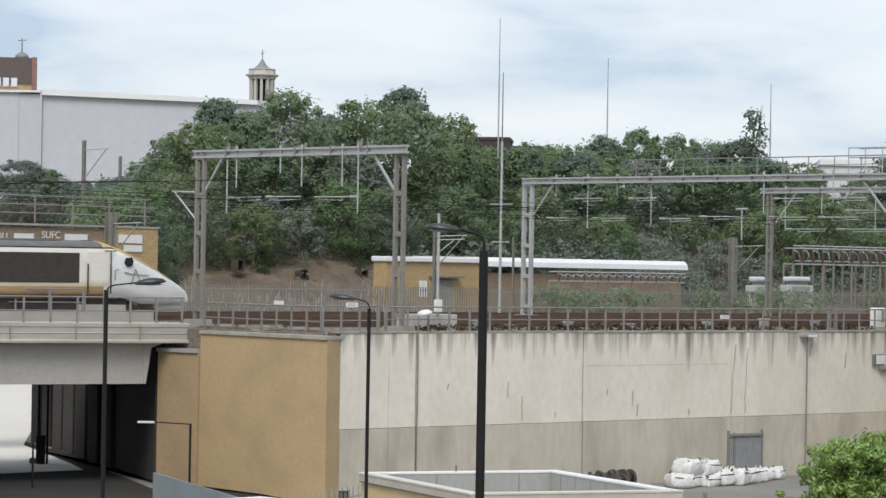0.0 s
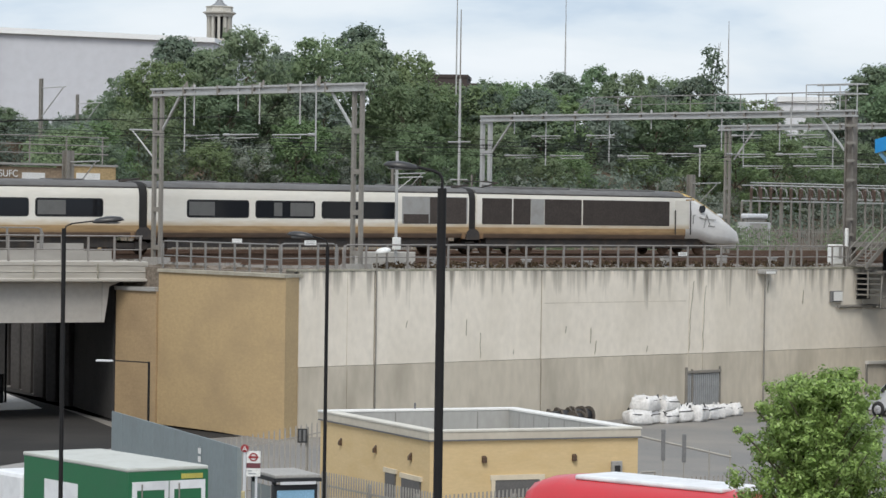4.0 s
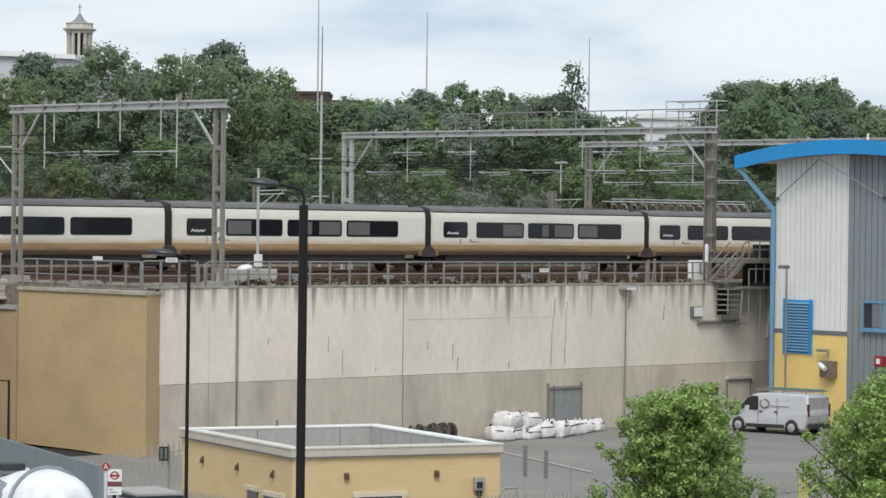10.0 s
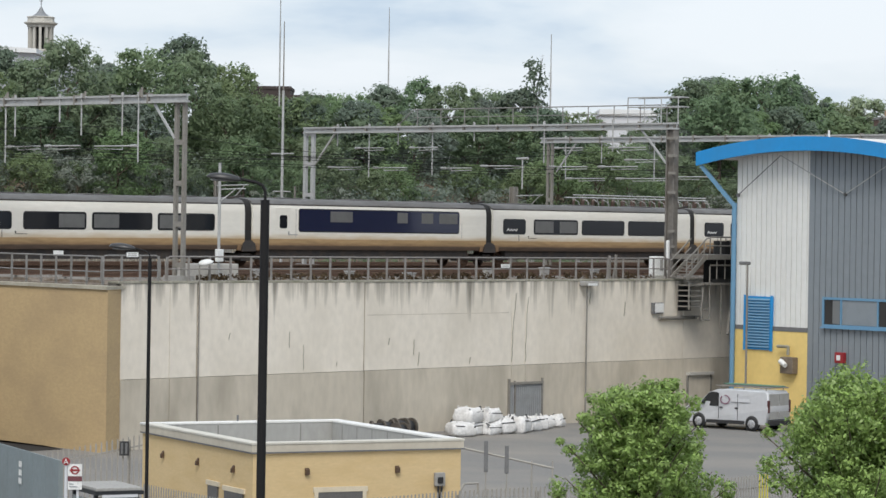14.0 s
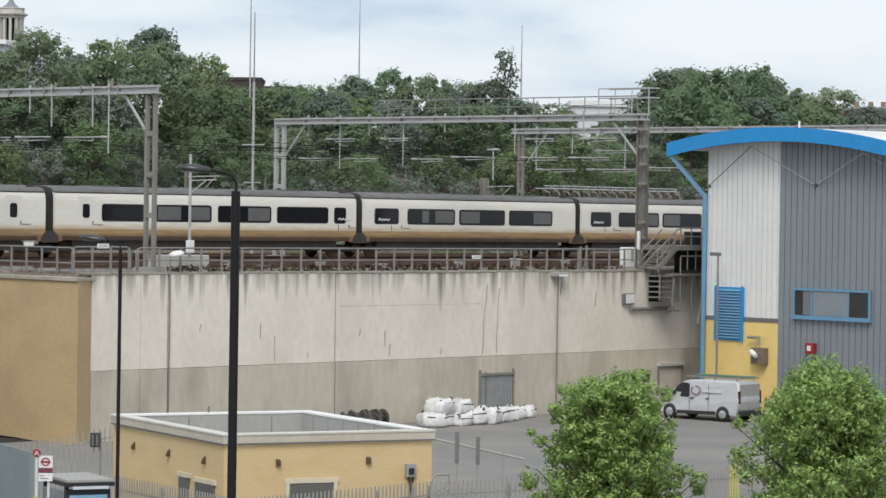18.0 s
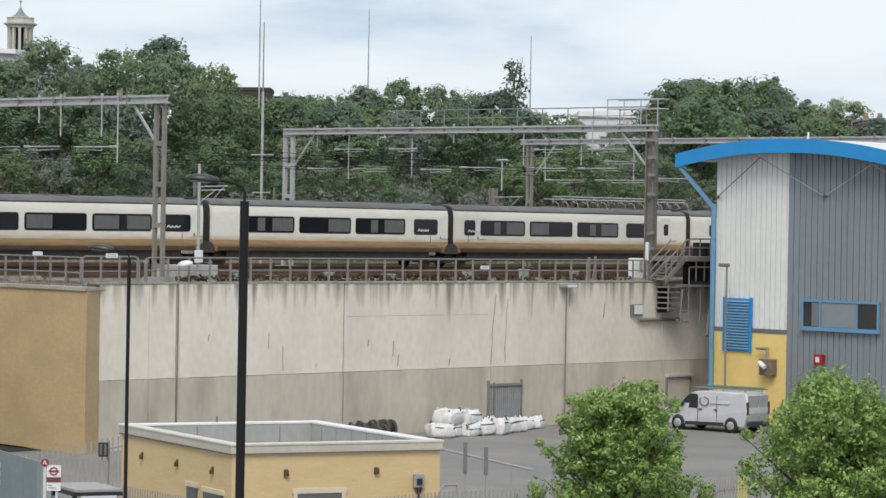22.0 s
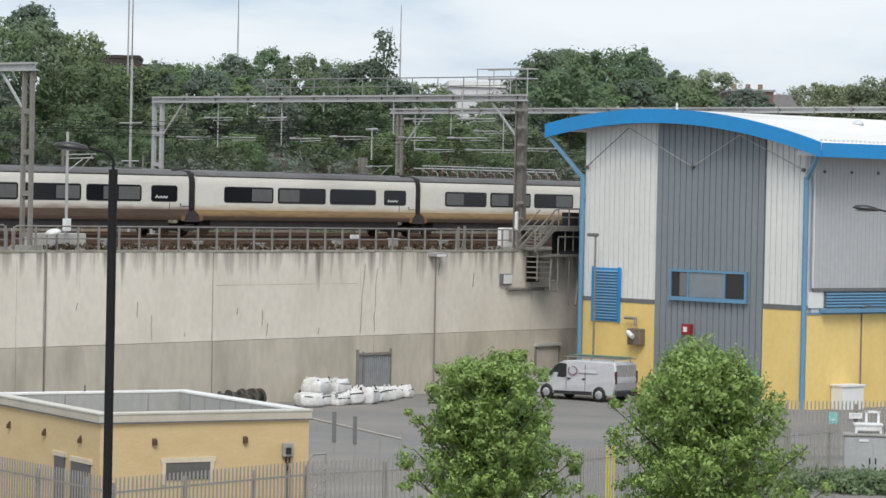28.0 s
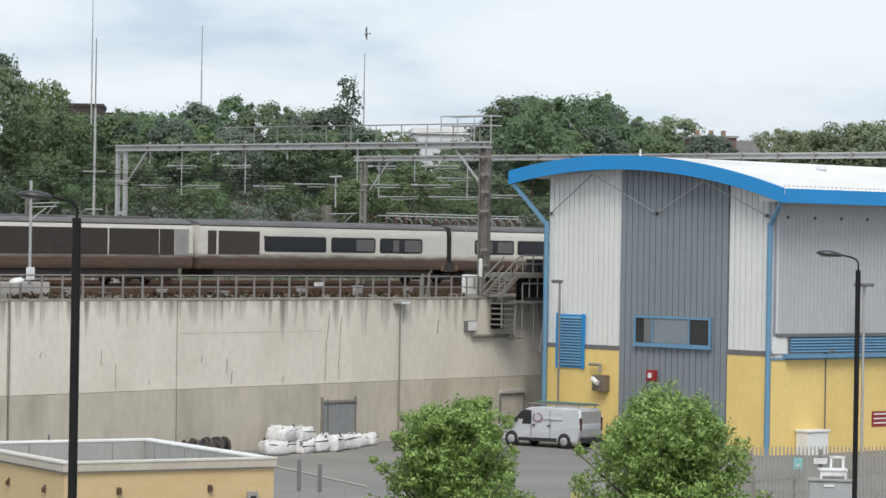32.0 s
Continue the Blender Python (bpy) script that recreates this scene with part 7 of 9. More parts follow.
part("apron", boxes((0.08, 0.84, 0.0, 0.06, 0.10, 0.26)), M["plastic_white"], c)
for a in (0.38, 0.80):
    part("back_post", boxes((a, a + 0.08, 0.48, 0.56, 0.34, 0.76)), M["plastic_white"], c)
part("back_rail", boxes((0.36, 0.9, 0.48, 0.56, 0.68, 0.76)), M["plastic_white"], c)
for x0, y0, z0, z1, w, mt, lab in ((21.3, 111.75, 1.56, 1.78, 0.53, "white_paint", "white notice plate on the palisade fence"), (20.5, 111.6, 1.36, 1.8, 0.34, "poster_t", "faded turquoise notice on the palisade fence"), (22.6, 103.2, 0.9, 1.5, 1.0, "pale_y", "yellow notice board on the palisade fence")):
    if mt == "poster_t":
        M[mt] = mat("poster_t", (0.25, 0.55, 0.52), 0.6)
    if mt == "pale_y":
        M[mt] = mat("pale_y", (0.65, 0.57, 0.08), 0.5)
    n = thing("fence_notice", pose(x0, y0 - 0.1, 0, 0, 0, 9), lab, "notice", "notices on the fence")
    part("plate", boxes((0, w, -0.02, 0.0, z0, z1)), M[mt], n)
    part("text_bar", boxes((0.1, w - 0.1, -0.028, -0.018, z0 + 0.12, z0 + 0.18)), M["clad_pale"], n)
dk = thing("fence_board", pose(-10.1, 93.6, 0.62, 0, 0, 9), "dark striped board hung on the palisade fence", "board")
part("panel", boxes((0, 0.3, -0.12, -0.08, 1.55, 2.0)), M["plastic_dark"], dk)
for k in range(2):
    part("stripe", boxes((0.04 + 0.14 * k, 0.11 + 0.14 * k, -0.135, -0.12, 1.6, 1.95)), M["trim_grey"], dk)
# low lamp by the abutment
la = thing("path_lamp", pose(-19.07, 120, 0, 0, 0, 176), "short black lamp post with flat head under the bridge", "lamp")
part("post", rods(((0, 0, 0), (0, 0, 3.25), 0.05)), M["black_metal"], la)
part("arm", rods(((0, 0, 3.22), (1.6, 0, 3.28), 0.025)), M["black_metal"], la)
part("head", boxes((1.5, 2.2, -0.12, 0.12, 3.22, 3.3), bev=0.02), M["clad_pale"], la)
SIG = [(-29.7, 141.2, 0.0, 1.42), (-26.9, 126.3, 1.17, 1.95)]
p0 = FR @ Vector((19.6, 52.2, 0))
pz = thing("road_post", pose(p0.x, p0.y, 0), "thin black post beside the road", "post", "posts beside the road")
part("post", rods(((0, 0, 0), (0, 0, 6.0), 0.08)), M["black_metal"], pz)
pz = thing("road_post", pose(SIG[0][0], SIG[0][1], 0), "black signal post with box beside the road", "post", "posts beside the road")
part("post", rods(((-0.12, 0, 0), (-0.12, 0, 5.6), 0.06)), M["black_metal"], pz)
part("post", rods(((0.25, 0.3, 0), (0.25, 0.3, 5.6), 0.06)), M["black_metal"], pz)
part("signal_box", boxes((-0.2, 0.2, -0.2, 0.2, SIG[0][2], SIG[0][3]), bev=0.04), M["black_metal"], pz)
pz = thing("road_post", pose(SIG[1][0], SIG[1][1], 0), "short black post with round marker by the road", "post", "posts beside the road")
part("post", rods(((0, 0, 0), (0, 0, SIG[1][3]), 0.045)), M["black_metal"], pz)
bm = bmesh.new()
lathe(bm, [(0.02, -0.03), (0.15, -0.03), (0.15, 0.03), (0.02, 0.03)], Matrix.Translation((0, -0.05, SIG[1][2])) @ pose(0, 0, 0, 90), 16, False)
part("marker", bm, M["black_metal"], pz)

# ---- traffic on the road ----
TD = Vector((0.81, -0.586))        # right-hand direction along the road
TH = math.degrees(math.atan2(TD.y, TD.x))
M["lorry_green"] = mat("lorry_green", (0.02, 0.14, 0.06), 0.4, var=0.08, bump=0, dirt=(0.04, 0.12, 0.07), dirt_amount=0.3)
M["bus_red"] = mat("bus_red", (0.52, 0.03, 0.04), 0.3, var=0.05, bump=0, dirt=(0.4, 0.05, 0.05), dirt_amount=0.3)
M["roof_pale"] = mat("roof_pale", (0.50, 0.51, 0.47), 0.6, var=0.1, dirt=(0.36, 0.36, 0.32), dirt_amount=0.5)
M["white_van"] = mat("white_van", (0.76, 0.77, 0.78), 0.35, var=0.03, bump=0)

lorry = thing("box_lorry", pose(-12.7, 74.5, 0, 0, 0, -51.7), "green box lorry with white rear doors waiting in traffic", "lorry")
# rear at +x, cab at -x
bx = part("box_body", boxes((-2.8, 2.75, -1.12, 1.12, 0.9, 3.12), bev=0.03), M["lorry_green"], lorry, "green box body")
part("box_roof", boxes((-2.82, 2.78, -1.14, 1.14, 3.1, 3.2), bev=0.03), M["roof_pale"], bx, "pale roof skin")
part("rear_frame", boxes((2.74, 2.8, -1.12, 1.12, 0.9, 3.1)), M["lorry_green"], bx)
for y0, y1 in ((-1.02, -0.02), (0.02, 1.02)):
    d = part("rear_door", boxes((2.79, 2.84, y0, y1, 1.0, 2.86)), M["white_van"], bx, "white rear door")
    part("lock_rod", rods(((2.86, y0 + 0.25, 1.05), (2.86, y0 + 0.25, 2.8), 0.02)), M["steel"], d)
    part("green_mark", boxes((2.84, 2.85, y0 + 0.12, y1 - 0.12, 2.3, 2.65)), M["lorry_green"], d)
part("side_mark", boxes((-1.6, 0.2, -1.135, -1.125, 1.9, 2.6)), M["white_van"], bx)
part("plate_board", boxes((2.8, 2.83, 0.35, 0.95, 2.9, 3.02)), mat("board_yellow", (0.5, 0.45, 0.1), 0.5), bx)
part("cab", boxes((-4.7, -2.95, -1.08, 1.08, 0.6, 2.6), bev=0.12), M["white_van"], lorry)
part("windscreen", boxes((-4.73, -4.66, -0.95, 0.95, 1.5, 2.3)), M["win_dark"], lorry)
part("chassis", boxes((-4.6, 2.7, -0.45, 0.45, 0.5, 0.9)), M["plastic_dark"], lorry)
for x in (-3.8, 1.5):
    for s in (-1, 1):
        wheel(lorry, x, s * 0.95, 0.42, 0.26, s)

bus = thing("bus", pose(-6, 64, 0, 0, 0, TH), "red bus with pale roof panel driving along the road", "bus")
# front at +x
bm = bmesh.new()
sec = [(-1.25, 0.35), (-1.27, 1.2), (-1.25, 2.2), (-1.18, 2.95), (-1.05, 3.27), (-0.75, 3.47), (-0.3, 3.55), (0.3, 3.55), (0.75, 3.47), (1.05, 3.27), (1.18, 2.95), (1.25, 2.2), (1.27, 1.2), (1.25, 0.35)]
rings = []
for x, k in ((-5.4, 0.90), (-5.3, 0.955), (-5.0, 0.985), (-4.5, 1.0), (4.4, 1.0), (5.0, 0.98), (5.3, 0.94), (5.4, 0.88)):
    rings.append([bm.verts.new((x, y * k, 0.35 + (z - 0.35) * k)) for y, z in sec])
for a, b in zip(rings, rings[1:]):
    for i in range(len(sec)):
        j = (i + 1) % len(sec)
        f = bm.faces.new((a[i], b[i], b[j], a[j]))
        f.smooth = True
bm.faces.new(rings[0])
bm.faces.new(rings[-1][::-1])
bmesh.ops.recalc_face_normals(bm, faces=bm.faces[:])
part("body", bm, M["bus_red"], bus, "glossy red body")
part("roof_panel", boxes((-4.1, 0.2, -0.7, 0.7, 3.49, 3.6), bev=0.04), M["white_van"], bus, "white roof pod")
part("roof_panel", boxes((0.4, 1.6, -0.5, 0.5, 3.53, 3.61), bev=0.02), M["roof_pale"], bus)
for s in (-1, 1):
    for k in range(6):
        part("side_window", boxes((-4.6 + 1.5 * k, -3.2 + 1.5 * k, s * 1.245 - 0.02, s * 1.245 + 0.02, 1.7, 2.55)), M["win_dark"], bus)
    for x in (-3.2, 3.4):
        wheel(bus, x, s * 1.12, 0.48, 0.28, s)
part("windscreen", boxes((5.22, 5.34, -1.0, 1.0, 1.3, 2.4)), M["win_dark"], bus)

mixer = thing("mixer_lorry", pose(-20, 74, 0, 0, 0, TH), "white concrete mixer lorry with large drum", "lorry")
bm = bmesh.new()
lathe(bm, [(0.35, -2.9), (0.5, -2.85), (0.85, -2.2), (1.15, -1.2), (1.2, -0.2), (1.15, 0.8), (0.9, 1.7), (0.55, 2.3), (0.3, 2.4)], pose(-1.6, 0, 2.05, 0, 80, 0), 26)
dm = part("drum", bm, M["white_van"], mixer, "white mixer drum")
for x in (-1.3, 0.9):
    bm = bmesh.new()
    lathe(bm, [(1.14, -0.03), (1.21, -0.03), (1.21, 0.03), (1.14, 0.03)], pose(-1.6, 0, 2.05, 0, 80, 0) @ Matrix.Translation((0, 0, x)), 26)
    part("drum_band", bm, M["clad_grey"], dm)
bm = bmesh.new()
rows_ = []
for k in range(5):
    a = radians(28 + 5 * k)
    rows_.append([bm.verts.new((x, -1.225 * math.cos(a), 2.05 + 1.225 * math.sin(a) - 0.17 * (x + 1.75))) for x in (-2.3, -0.9)])
for p, q in zip(rows_, rows_[1:]):
    bm.faces.new((p[0], p[1], q[1], q[0]))
part("drum_mark", bm, M["clad_grey"], dm, "dark bar mark along the drum")
part("hopper", boxes((-3.45, -2.75, -0.32, 0.32, 3.12, 3.3), bev=0.03), M["plastic_dark"], mixer, "dark loading hopper")
part("hopper_frame", beams(((-3.1, -0.5, 1.0), (-3.1, -0.5, 3.15), 0.12), ((-3.1, 0.5, 1.0), (-3.1, 0.5, 3.15), 0.12)), M["white_van"], mixer)
part("chute", beams(((-3.4, 0, 2.6), (-4.1, 0, 1.4), 0.5, 0.1)), M["clad_pale"], mixer)
part("ladder_loop", rods(((-3.5, -0.9, 2.2), (-3.9, -0.9, 2.7), 0.03), ((-3.9, -0.9, 2.7), (-3.8, -0.9, 3.1), 0.03), ((-3.8, -0.9, 3.1), (-3.4, -0.9, 3.2), 0.03)), M["plastic_dark"], mixer)
part("cab", boxes((2.6, 4.6, -1.2, 1.2, 0.7, 2.6), bev=0.12), M["white_van"], mixer)
part("windscreen", boxes((4.55, 4.63, -1.05, 1.05, 1.6, 2.4)), M["win_dark"], mixer)
part("chassis", boxes((-3.6, 4.4, -0.5, 0.5, 0.75, 1.15)), M["plastic_dark"], mixer)
for x in (-2.6, -1.3, 1.6, 3.6):
    for s in (-1, 1):
        wheel(mixer, x, s * 1.05, 0.5, 0.3, s)


def small_van(name, label, cat, ln, h, mt):
    v = thing(name, pose(-18, 84, 0, 0, 0, TH), label, cat, "cars in the queue")
    bm = bmesh.new()
    prism(bm, [(-ln / 2, 0.35), (ln / 2, 0.35), (ln / 2, h * 0.92), (ln / 2 - 0.2, h), (-ln / 2 + 1.5, h), (-ln / 2 + 0.6, h * 0.55), (-ln / 2, h * 0.45)], -0.9, 0.9, "y")
    bmesh.ops.bevel(bm, geom=bm.edges[:], offset=0.12, segments=3, affect="EDGES")
    part("body", bm, M[mt], v)
    for s in (-1, 1):
        part("side_window", boxes((-ln / 2 + 1.2, -ln / 2 + 2.1, s * 0.9 - 0.01, s * 0.9 + 0.01, h * 0.58, h * 0.85)), M["win_dark"], v)
        for x in (-ln / 2 + 0.9, ln / 2 - 0.9):
            wheel(v, x, s * 0.82, 0.33, 0.2, s)
    part("windscreen", beams(((-ln / 2 + 0.72, 0, h * 0.6), (-ln / 2 + 1.4, 0, h * 0.96), 1.5, 0.03)), M["win_dark"], v)
    return v


q1 = small_van("white_van", "white panel van waiting behind the lorry", "van", 5.2, 2.3, "white_van")
q2 = small_van("white_car", "white car waiting in traffic", "car", 4.2, 1.5, "white_van")
coachw = thing("white_lorry", pose(-24.5, 110, 0, 0, 0, -75), "white lorry coming out from under the bridge", "lorry")
part("cab", boxes((0.8, 2.8, -1.2, 1.2, 0.6, 3.2), bev=0.12), M["white_van"], coachw)
part("windscreen", boxes((2.74, 2.83, -1.05, 1.05, 1.7, 2.7)), M["win_dark"], coachw)
part("box_body", boxes((-5, 0.6, -1.25, 1.25, 1.0, 3.4), bev=0.03), M["plastic_dark"], coachw, "dark load body")
part("chassis", boxes((-5, 2.6, -0.5, 0.5, 0.6, 1.0)), M["plastic_dark"], coachw)
for s in (-1, 1):
    part("mirror", boxes((2.5, 2.7, s * 1.4 - 0.12, s * 1.4 + 0.12, 1.8, 2.5), bev=0.03), M["plastic_dark"], coachw)
    for x in (1.8, -3.4):
        wheel(coachw, x, s * 1.05, 0.48, 0.3, s)

# ---- behind the tracks ----
bm = bmesh.new()
cols = 90
prof = [(57, 6.85), (60, 7.6), (64, 9.6), (68, 11.6), (73, 13.2), (80, 14.2), (110, 15.5), (160, 17.0)]
rows_ = []
for i in range(cols + 1):
    u = 41 + 379 * (i / cols) ** 1.5
    rise = min(1.0, (u - 41) / 13.0) ** 0.7
    rows_.append([bm.verts.new((u, v, 6.85 + (z - 6.85) * rise + 0.5 * noise.noise((u * 0.11, v * 0.13, 3.0)) * (v > 58))) for v, z in prof])
for a, b in zip(rows_, rows_[1:]):
    for i in range(len(prof) - 1):
        # the cutting of the road
        if prof[i][0] >= 73 and b[i].co.x < 26.7 + 0.714 * (prof[i + 1][0] - 49.7):
            continue
        f = bm.faces.new((a[i], b[i], b[i + 1], a[i + 1]))
        f.smooth = True
bmesh.ops.recalc_face_normals(bm, faces=bm.faces[:])
solid("embankment", bm, M["earth"], FR, "brown earth embankment behind the tracks", "embankment")

# brick retaining wall with painted letters
gw = thing("trackside_building", FR @ pose(-45, 33, 6.9), "low brick trackside building with railing and painted letters", "building")
M["old_brick"] = mat("old_brick", (0.27, 0.20, 0.135), 0.9, var=0.25, scale=0.6, fine=8, dirt=(0.15, 0.11, 0.08), dirt_amount=0.6)
M["buff_brick"] = mat("buff_brick", (0.40, 0.29, 0.15), 0.9, var=0.2, scale=0.6, fine=8, dirt=(0.28, 0.2, 0.11), dirt_amount=0.5)
brickwork(M["old_brick"])
brickwork(M["buff_brick"])
part("wall", boxes((0, 58.4, 0, 1.0, 0, 4.65)), M["old_brick"], gw, "brown brick wall")
part("corner_pier", boxes((58.4, 61.2, -0.1, 1.4, 0, 4.75)), M["buff_brick"], gw, "buff brick corner pier")
part("coping", boxes((-0.1, 61.3, -0.15, 1.5, 4.75, 4.86)), M["concrete_grey"], gw, "concrete coping")
for z in (5.4, 5.85, 6.3):
    part("rail", rods(((0, 0.3, z), (61, 0.3, z), 0.03)), M["fence_rail"], gw)
for k in range(26):
    part("rail_post", rods(((0.6 + 2.4 * k, 0.3, 4.9), (0.6 + 2.4 * k, 0.3, 6.35), 0.04)), M["fence_rail"], gw)
for u0, u1, z0, z1 in ((51.88, 53.12, 3.86, 4.33), (55.1, 56.57, 3.88, 4.36), (58.55, 60.1, 3.95, 4.40), (58.9, 60.1, 3.5, 3.85)):
    part("white_patch", boxes((u0, u1, -0.16 if u0 > 58 else -0.03, 0.02, z0, z1)), M["white_paint"], gw, "white painted patch")
letters("SUFC", 0.52, pose(53.6, -0.04, 4.12, 90), M["white_paint"], "painted_letters", gw)
letters("CNOLL", 0.5, pose(49.95, -0.04, 4.0, 90), M["white_paint"], "painted_letters", gw)

# low service building with white rolled roof
lb = thing("service_building", FR @ pose(51.45, 53, 6.9), "long low buff brick service building with white roof", "building")
part("end_block", boxes((0, 9.2, 0, 1.3, 0, 3.35)), M["buff_brick"], lb, "buff brick end block")
part("wall", boxes((9.2, 30.0, 0.5, 7, 0, 2.7)), M["old_brick"], lb, "brown wall under the roof")
bm = bmesh.new()
prism(bm, [(0.0, 3.15), (0.05, 3.5), (0.35, 3.78), (7.0, 3.82), (7.0, 3.15)], 8.9, 30.2, "x")
part("roof", bm, M["roof_white"], lb, "white rolled roof edge")
part("roof", boxes((-0.15, 9.0, -0.2, 1.4, 3.35, 3.7), bev=0.06), M["roof_white"], lb, "white flat roof edge")
part("door", boxes((4.4, 6.0, -0.06, 0.02, 0, 2.2)), M["concrete_grey"], lb)
part("canopy", boxes((3.9, 6.6, -0.7, 0.02, 2.3, 2.42)), M["trim_grey"], lb)
part("window", boxes((3.0, 3.7, -0.04, 0.02, 1.0, 2.1)), M["white_paint"], lb)

# switchgear frames
M["porcelain"] = mat("porcelain", (0.17, 0.12, 0.10), 0.35, var=0.2)


def switchgear(u0, u1, v, zlow, ztop, label, step=1.15):
    s = thing("switchgear_frame", FR @ pose(u0, v, 6.9), label, "switchgear", "switchgear frames")
    ln = u1 - u0
    h = ztop - 6.9
    lo = zlow - 6.9
    part("busbar", rods(((0, 0, h), (ln, 0, h), 0.05), ((0, 0.9, h), (ln, 0.9, h), 0.05)), M["steel_light"], s)
    part("frame_rail", boxes((0, ln, -0.05, 0.05, lo, lo + 0.1), (0, ln, 0.85, 0.95, lo, lo + 0.1)), M["steel_light"], s)
    n = int(ln / step)
    for k in range(n + 1):
        x = k * step
        bm = bmesh.new()
        sheds = []
        for j in range(7):
            z = lo + 0.15 + (h - lo - 0.3) * j / 7
            sheds += [(0.07, z), (0.15, z + 0.03)]
        lathe(bm, sheds + [(0.05, h - 0.15)], Matrix.Translation((x, 0, 0)), 8)
        part("insulator", bm, M["porcelain"], s)
        bm = bmesh.new()
        tube_path(bm, [(x, 0, h - 0.1), (x + 0.25, -0.25, h - 0.3), (x + 0.4, -0.3, lo + 0.5), (x + 0.55, -0.1, lo + 0.1)], 0.03, 6)
        part("jumper", bm, M["steel_light"], s)
        if k % 3 == 0:
            part("leg", boxes((x - 0.06, x + 0.06, -0.06, 0.06, 0, h - 0.02), (x - 0.06, x + 0.06, 0.84, 0.96, 0, lo)), M["steel"], s)


switchgear(59.7, 72.3, 45, 9.1, 9.75, "row of brown insulators on a low steel frame", 0.8)
switchgear(87.7, 104, 48, 10.6, 11.8, "grey steel switchgear frame with many insulators")
switchgear(96, 112, 54, 10.9, 12.1, "grey steel switchgear frame with many insulators", 1.3)
for k, (u, w, h) in enumerate(((79.95, 1.1, 2.75), (83.75, 2.4, 2.8))):
    c = thing("transformer_cabinet", FR @ pose(u, 45, 6.9), "pale grey transformer cabinet by the tracks", "cabinet", "transformer cabinets")
    part("body", boxes((-0.25, w + 0.2, 0, 0.8, 0.1, h - 0.62), bev=0.04), M["clad_side"], c)
    part("neck", boxes((0.2, w - 0.2, 0.2, 0.6, h - 0.62, h - 0.35)), M["steel"], c)
    part("hood", boxes((0.0, w, 0.05, 0.75, h - 0.35, h), bev=0.12), M["clad_pale"], c)
    part("door", boxes((0.2, w - 0.2, -0.02, 0.02, 0.3, h - 0.7)), M["concrete_grey"], c)
# steel posts behind the tracks
for u, v, z, w, lab in ((69.2, 38, 12.25, 0.42, "grey broad-flange steel post beyond the tracks"), (32.0, 28, 12.2, 0.16, "grey steel post with bracket"), (10.8, 30, 12.4, 0.45, "brown steel post with two pipes"), (68.1, 40, 11.5, 0.06, "thin plain grey pole beyond the tracks"), (31.5, 60, 17.6, 0.2, "dark steel post above the trees"), (34.4, 60, 16.7, 0.16, "thin dark post above the trees"), (44.3, 34, 11.8, 0.1, "thin grey pole with bracket")):
    p = thing("trackside_post", FR @ pose(u, v, 6.9), lab, "post", "trackside posts")
    h = z - 6.9
    part("post", boxes((-w / 2, w / 2, -w / 2, -w / 2 + 0.05, 0, h), (-w / 2, w / 2, w / 2 - 0.05, w / 2, 0, h), (-0.04, 0.04, -w / 2, w / 2, 0, h)), M["steel"], p)
    if w > 0.12:
        bm = bmesh.new()
        rod(bm, (0, -0.1, h - 0.6), (0, -2.6, h - 0.55), 0.035)
        rod(bm, (0, -0.1, h - 2.4), (0, -2.3, h - 0.6), 0.035)
        part("bracket", bm, M["steel_light"], p)
sp = thing("signal_post", FR @ pose(6.7, 1.2, 6.95), "pale slim pole with white box and bracket by the track", "post")
part("pole", rods(((0, 0, 0), (0, 0, 5.2), 0.065)), M["steel_light"], sp)
part("bracket", rods(((0, 0, 4.05), (1.0, -0.6, 4.1), 0.025), ((0.0, 0, 3.5), (0.6, -0.35, 4.05), 0.02)), M["steel_light"], sp)
part("box", boxes((-0.28, 0.12, -0.2, -0.05, 0.9, 1.45), bev=0.03), M["white_paint"], sp)
fl = thing("wall_floodlight", FR @ pose(4.75, 0.15, 0), "oval white flood lamp on a thin pole against the wall", "lamp")
part("pole", rods(((-0.35, -0.2, 0), (-0.35, -0.2, 7.7), 0.035)), M["steel"], fl)
bm = bmesh.new()
lathe(bm, [(0.05, -0.1), (0.3, -0.06), (0.36, 0.02), (0.2, 0.12), (0.03, 0.14)], Matrix.Translation((0.0, -0.2, 7.82)) @ pose(0, 0, 0, 0, -14), 14)
part("head", bm, M["white_paint"], fl)
bk = boxes((5.3, 8.3, 1.6, 2.6, 6.9, 7.75), bev=0.03)
solid("concrete_base", bk, M["concrete"], FR, "pale concrete foundation block by the track", "foundation", kind="")
# low lineside fence in front of the service building
lf = thing("lineside_fence", FR @ pose(24.5, 42, 6.9), "grey lineside palisade fence before the buildings", "fence")
for z in (0.4, 1.5):
    part("rail", boxes((0, 105.5, 0, 0.05, z, z + 0.06)), M["galv"], lf)
bm = bmesh.new()
for k in range(494):
    box(bm, 0.2135 * k, 0.2135 * k + 0.09, -0.03, 0.0, 0.05, 1.75)
tagged(part("palisade_run", bm, M["steel"], lf), kind="stuff")

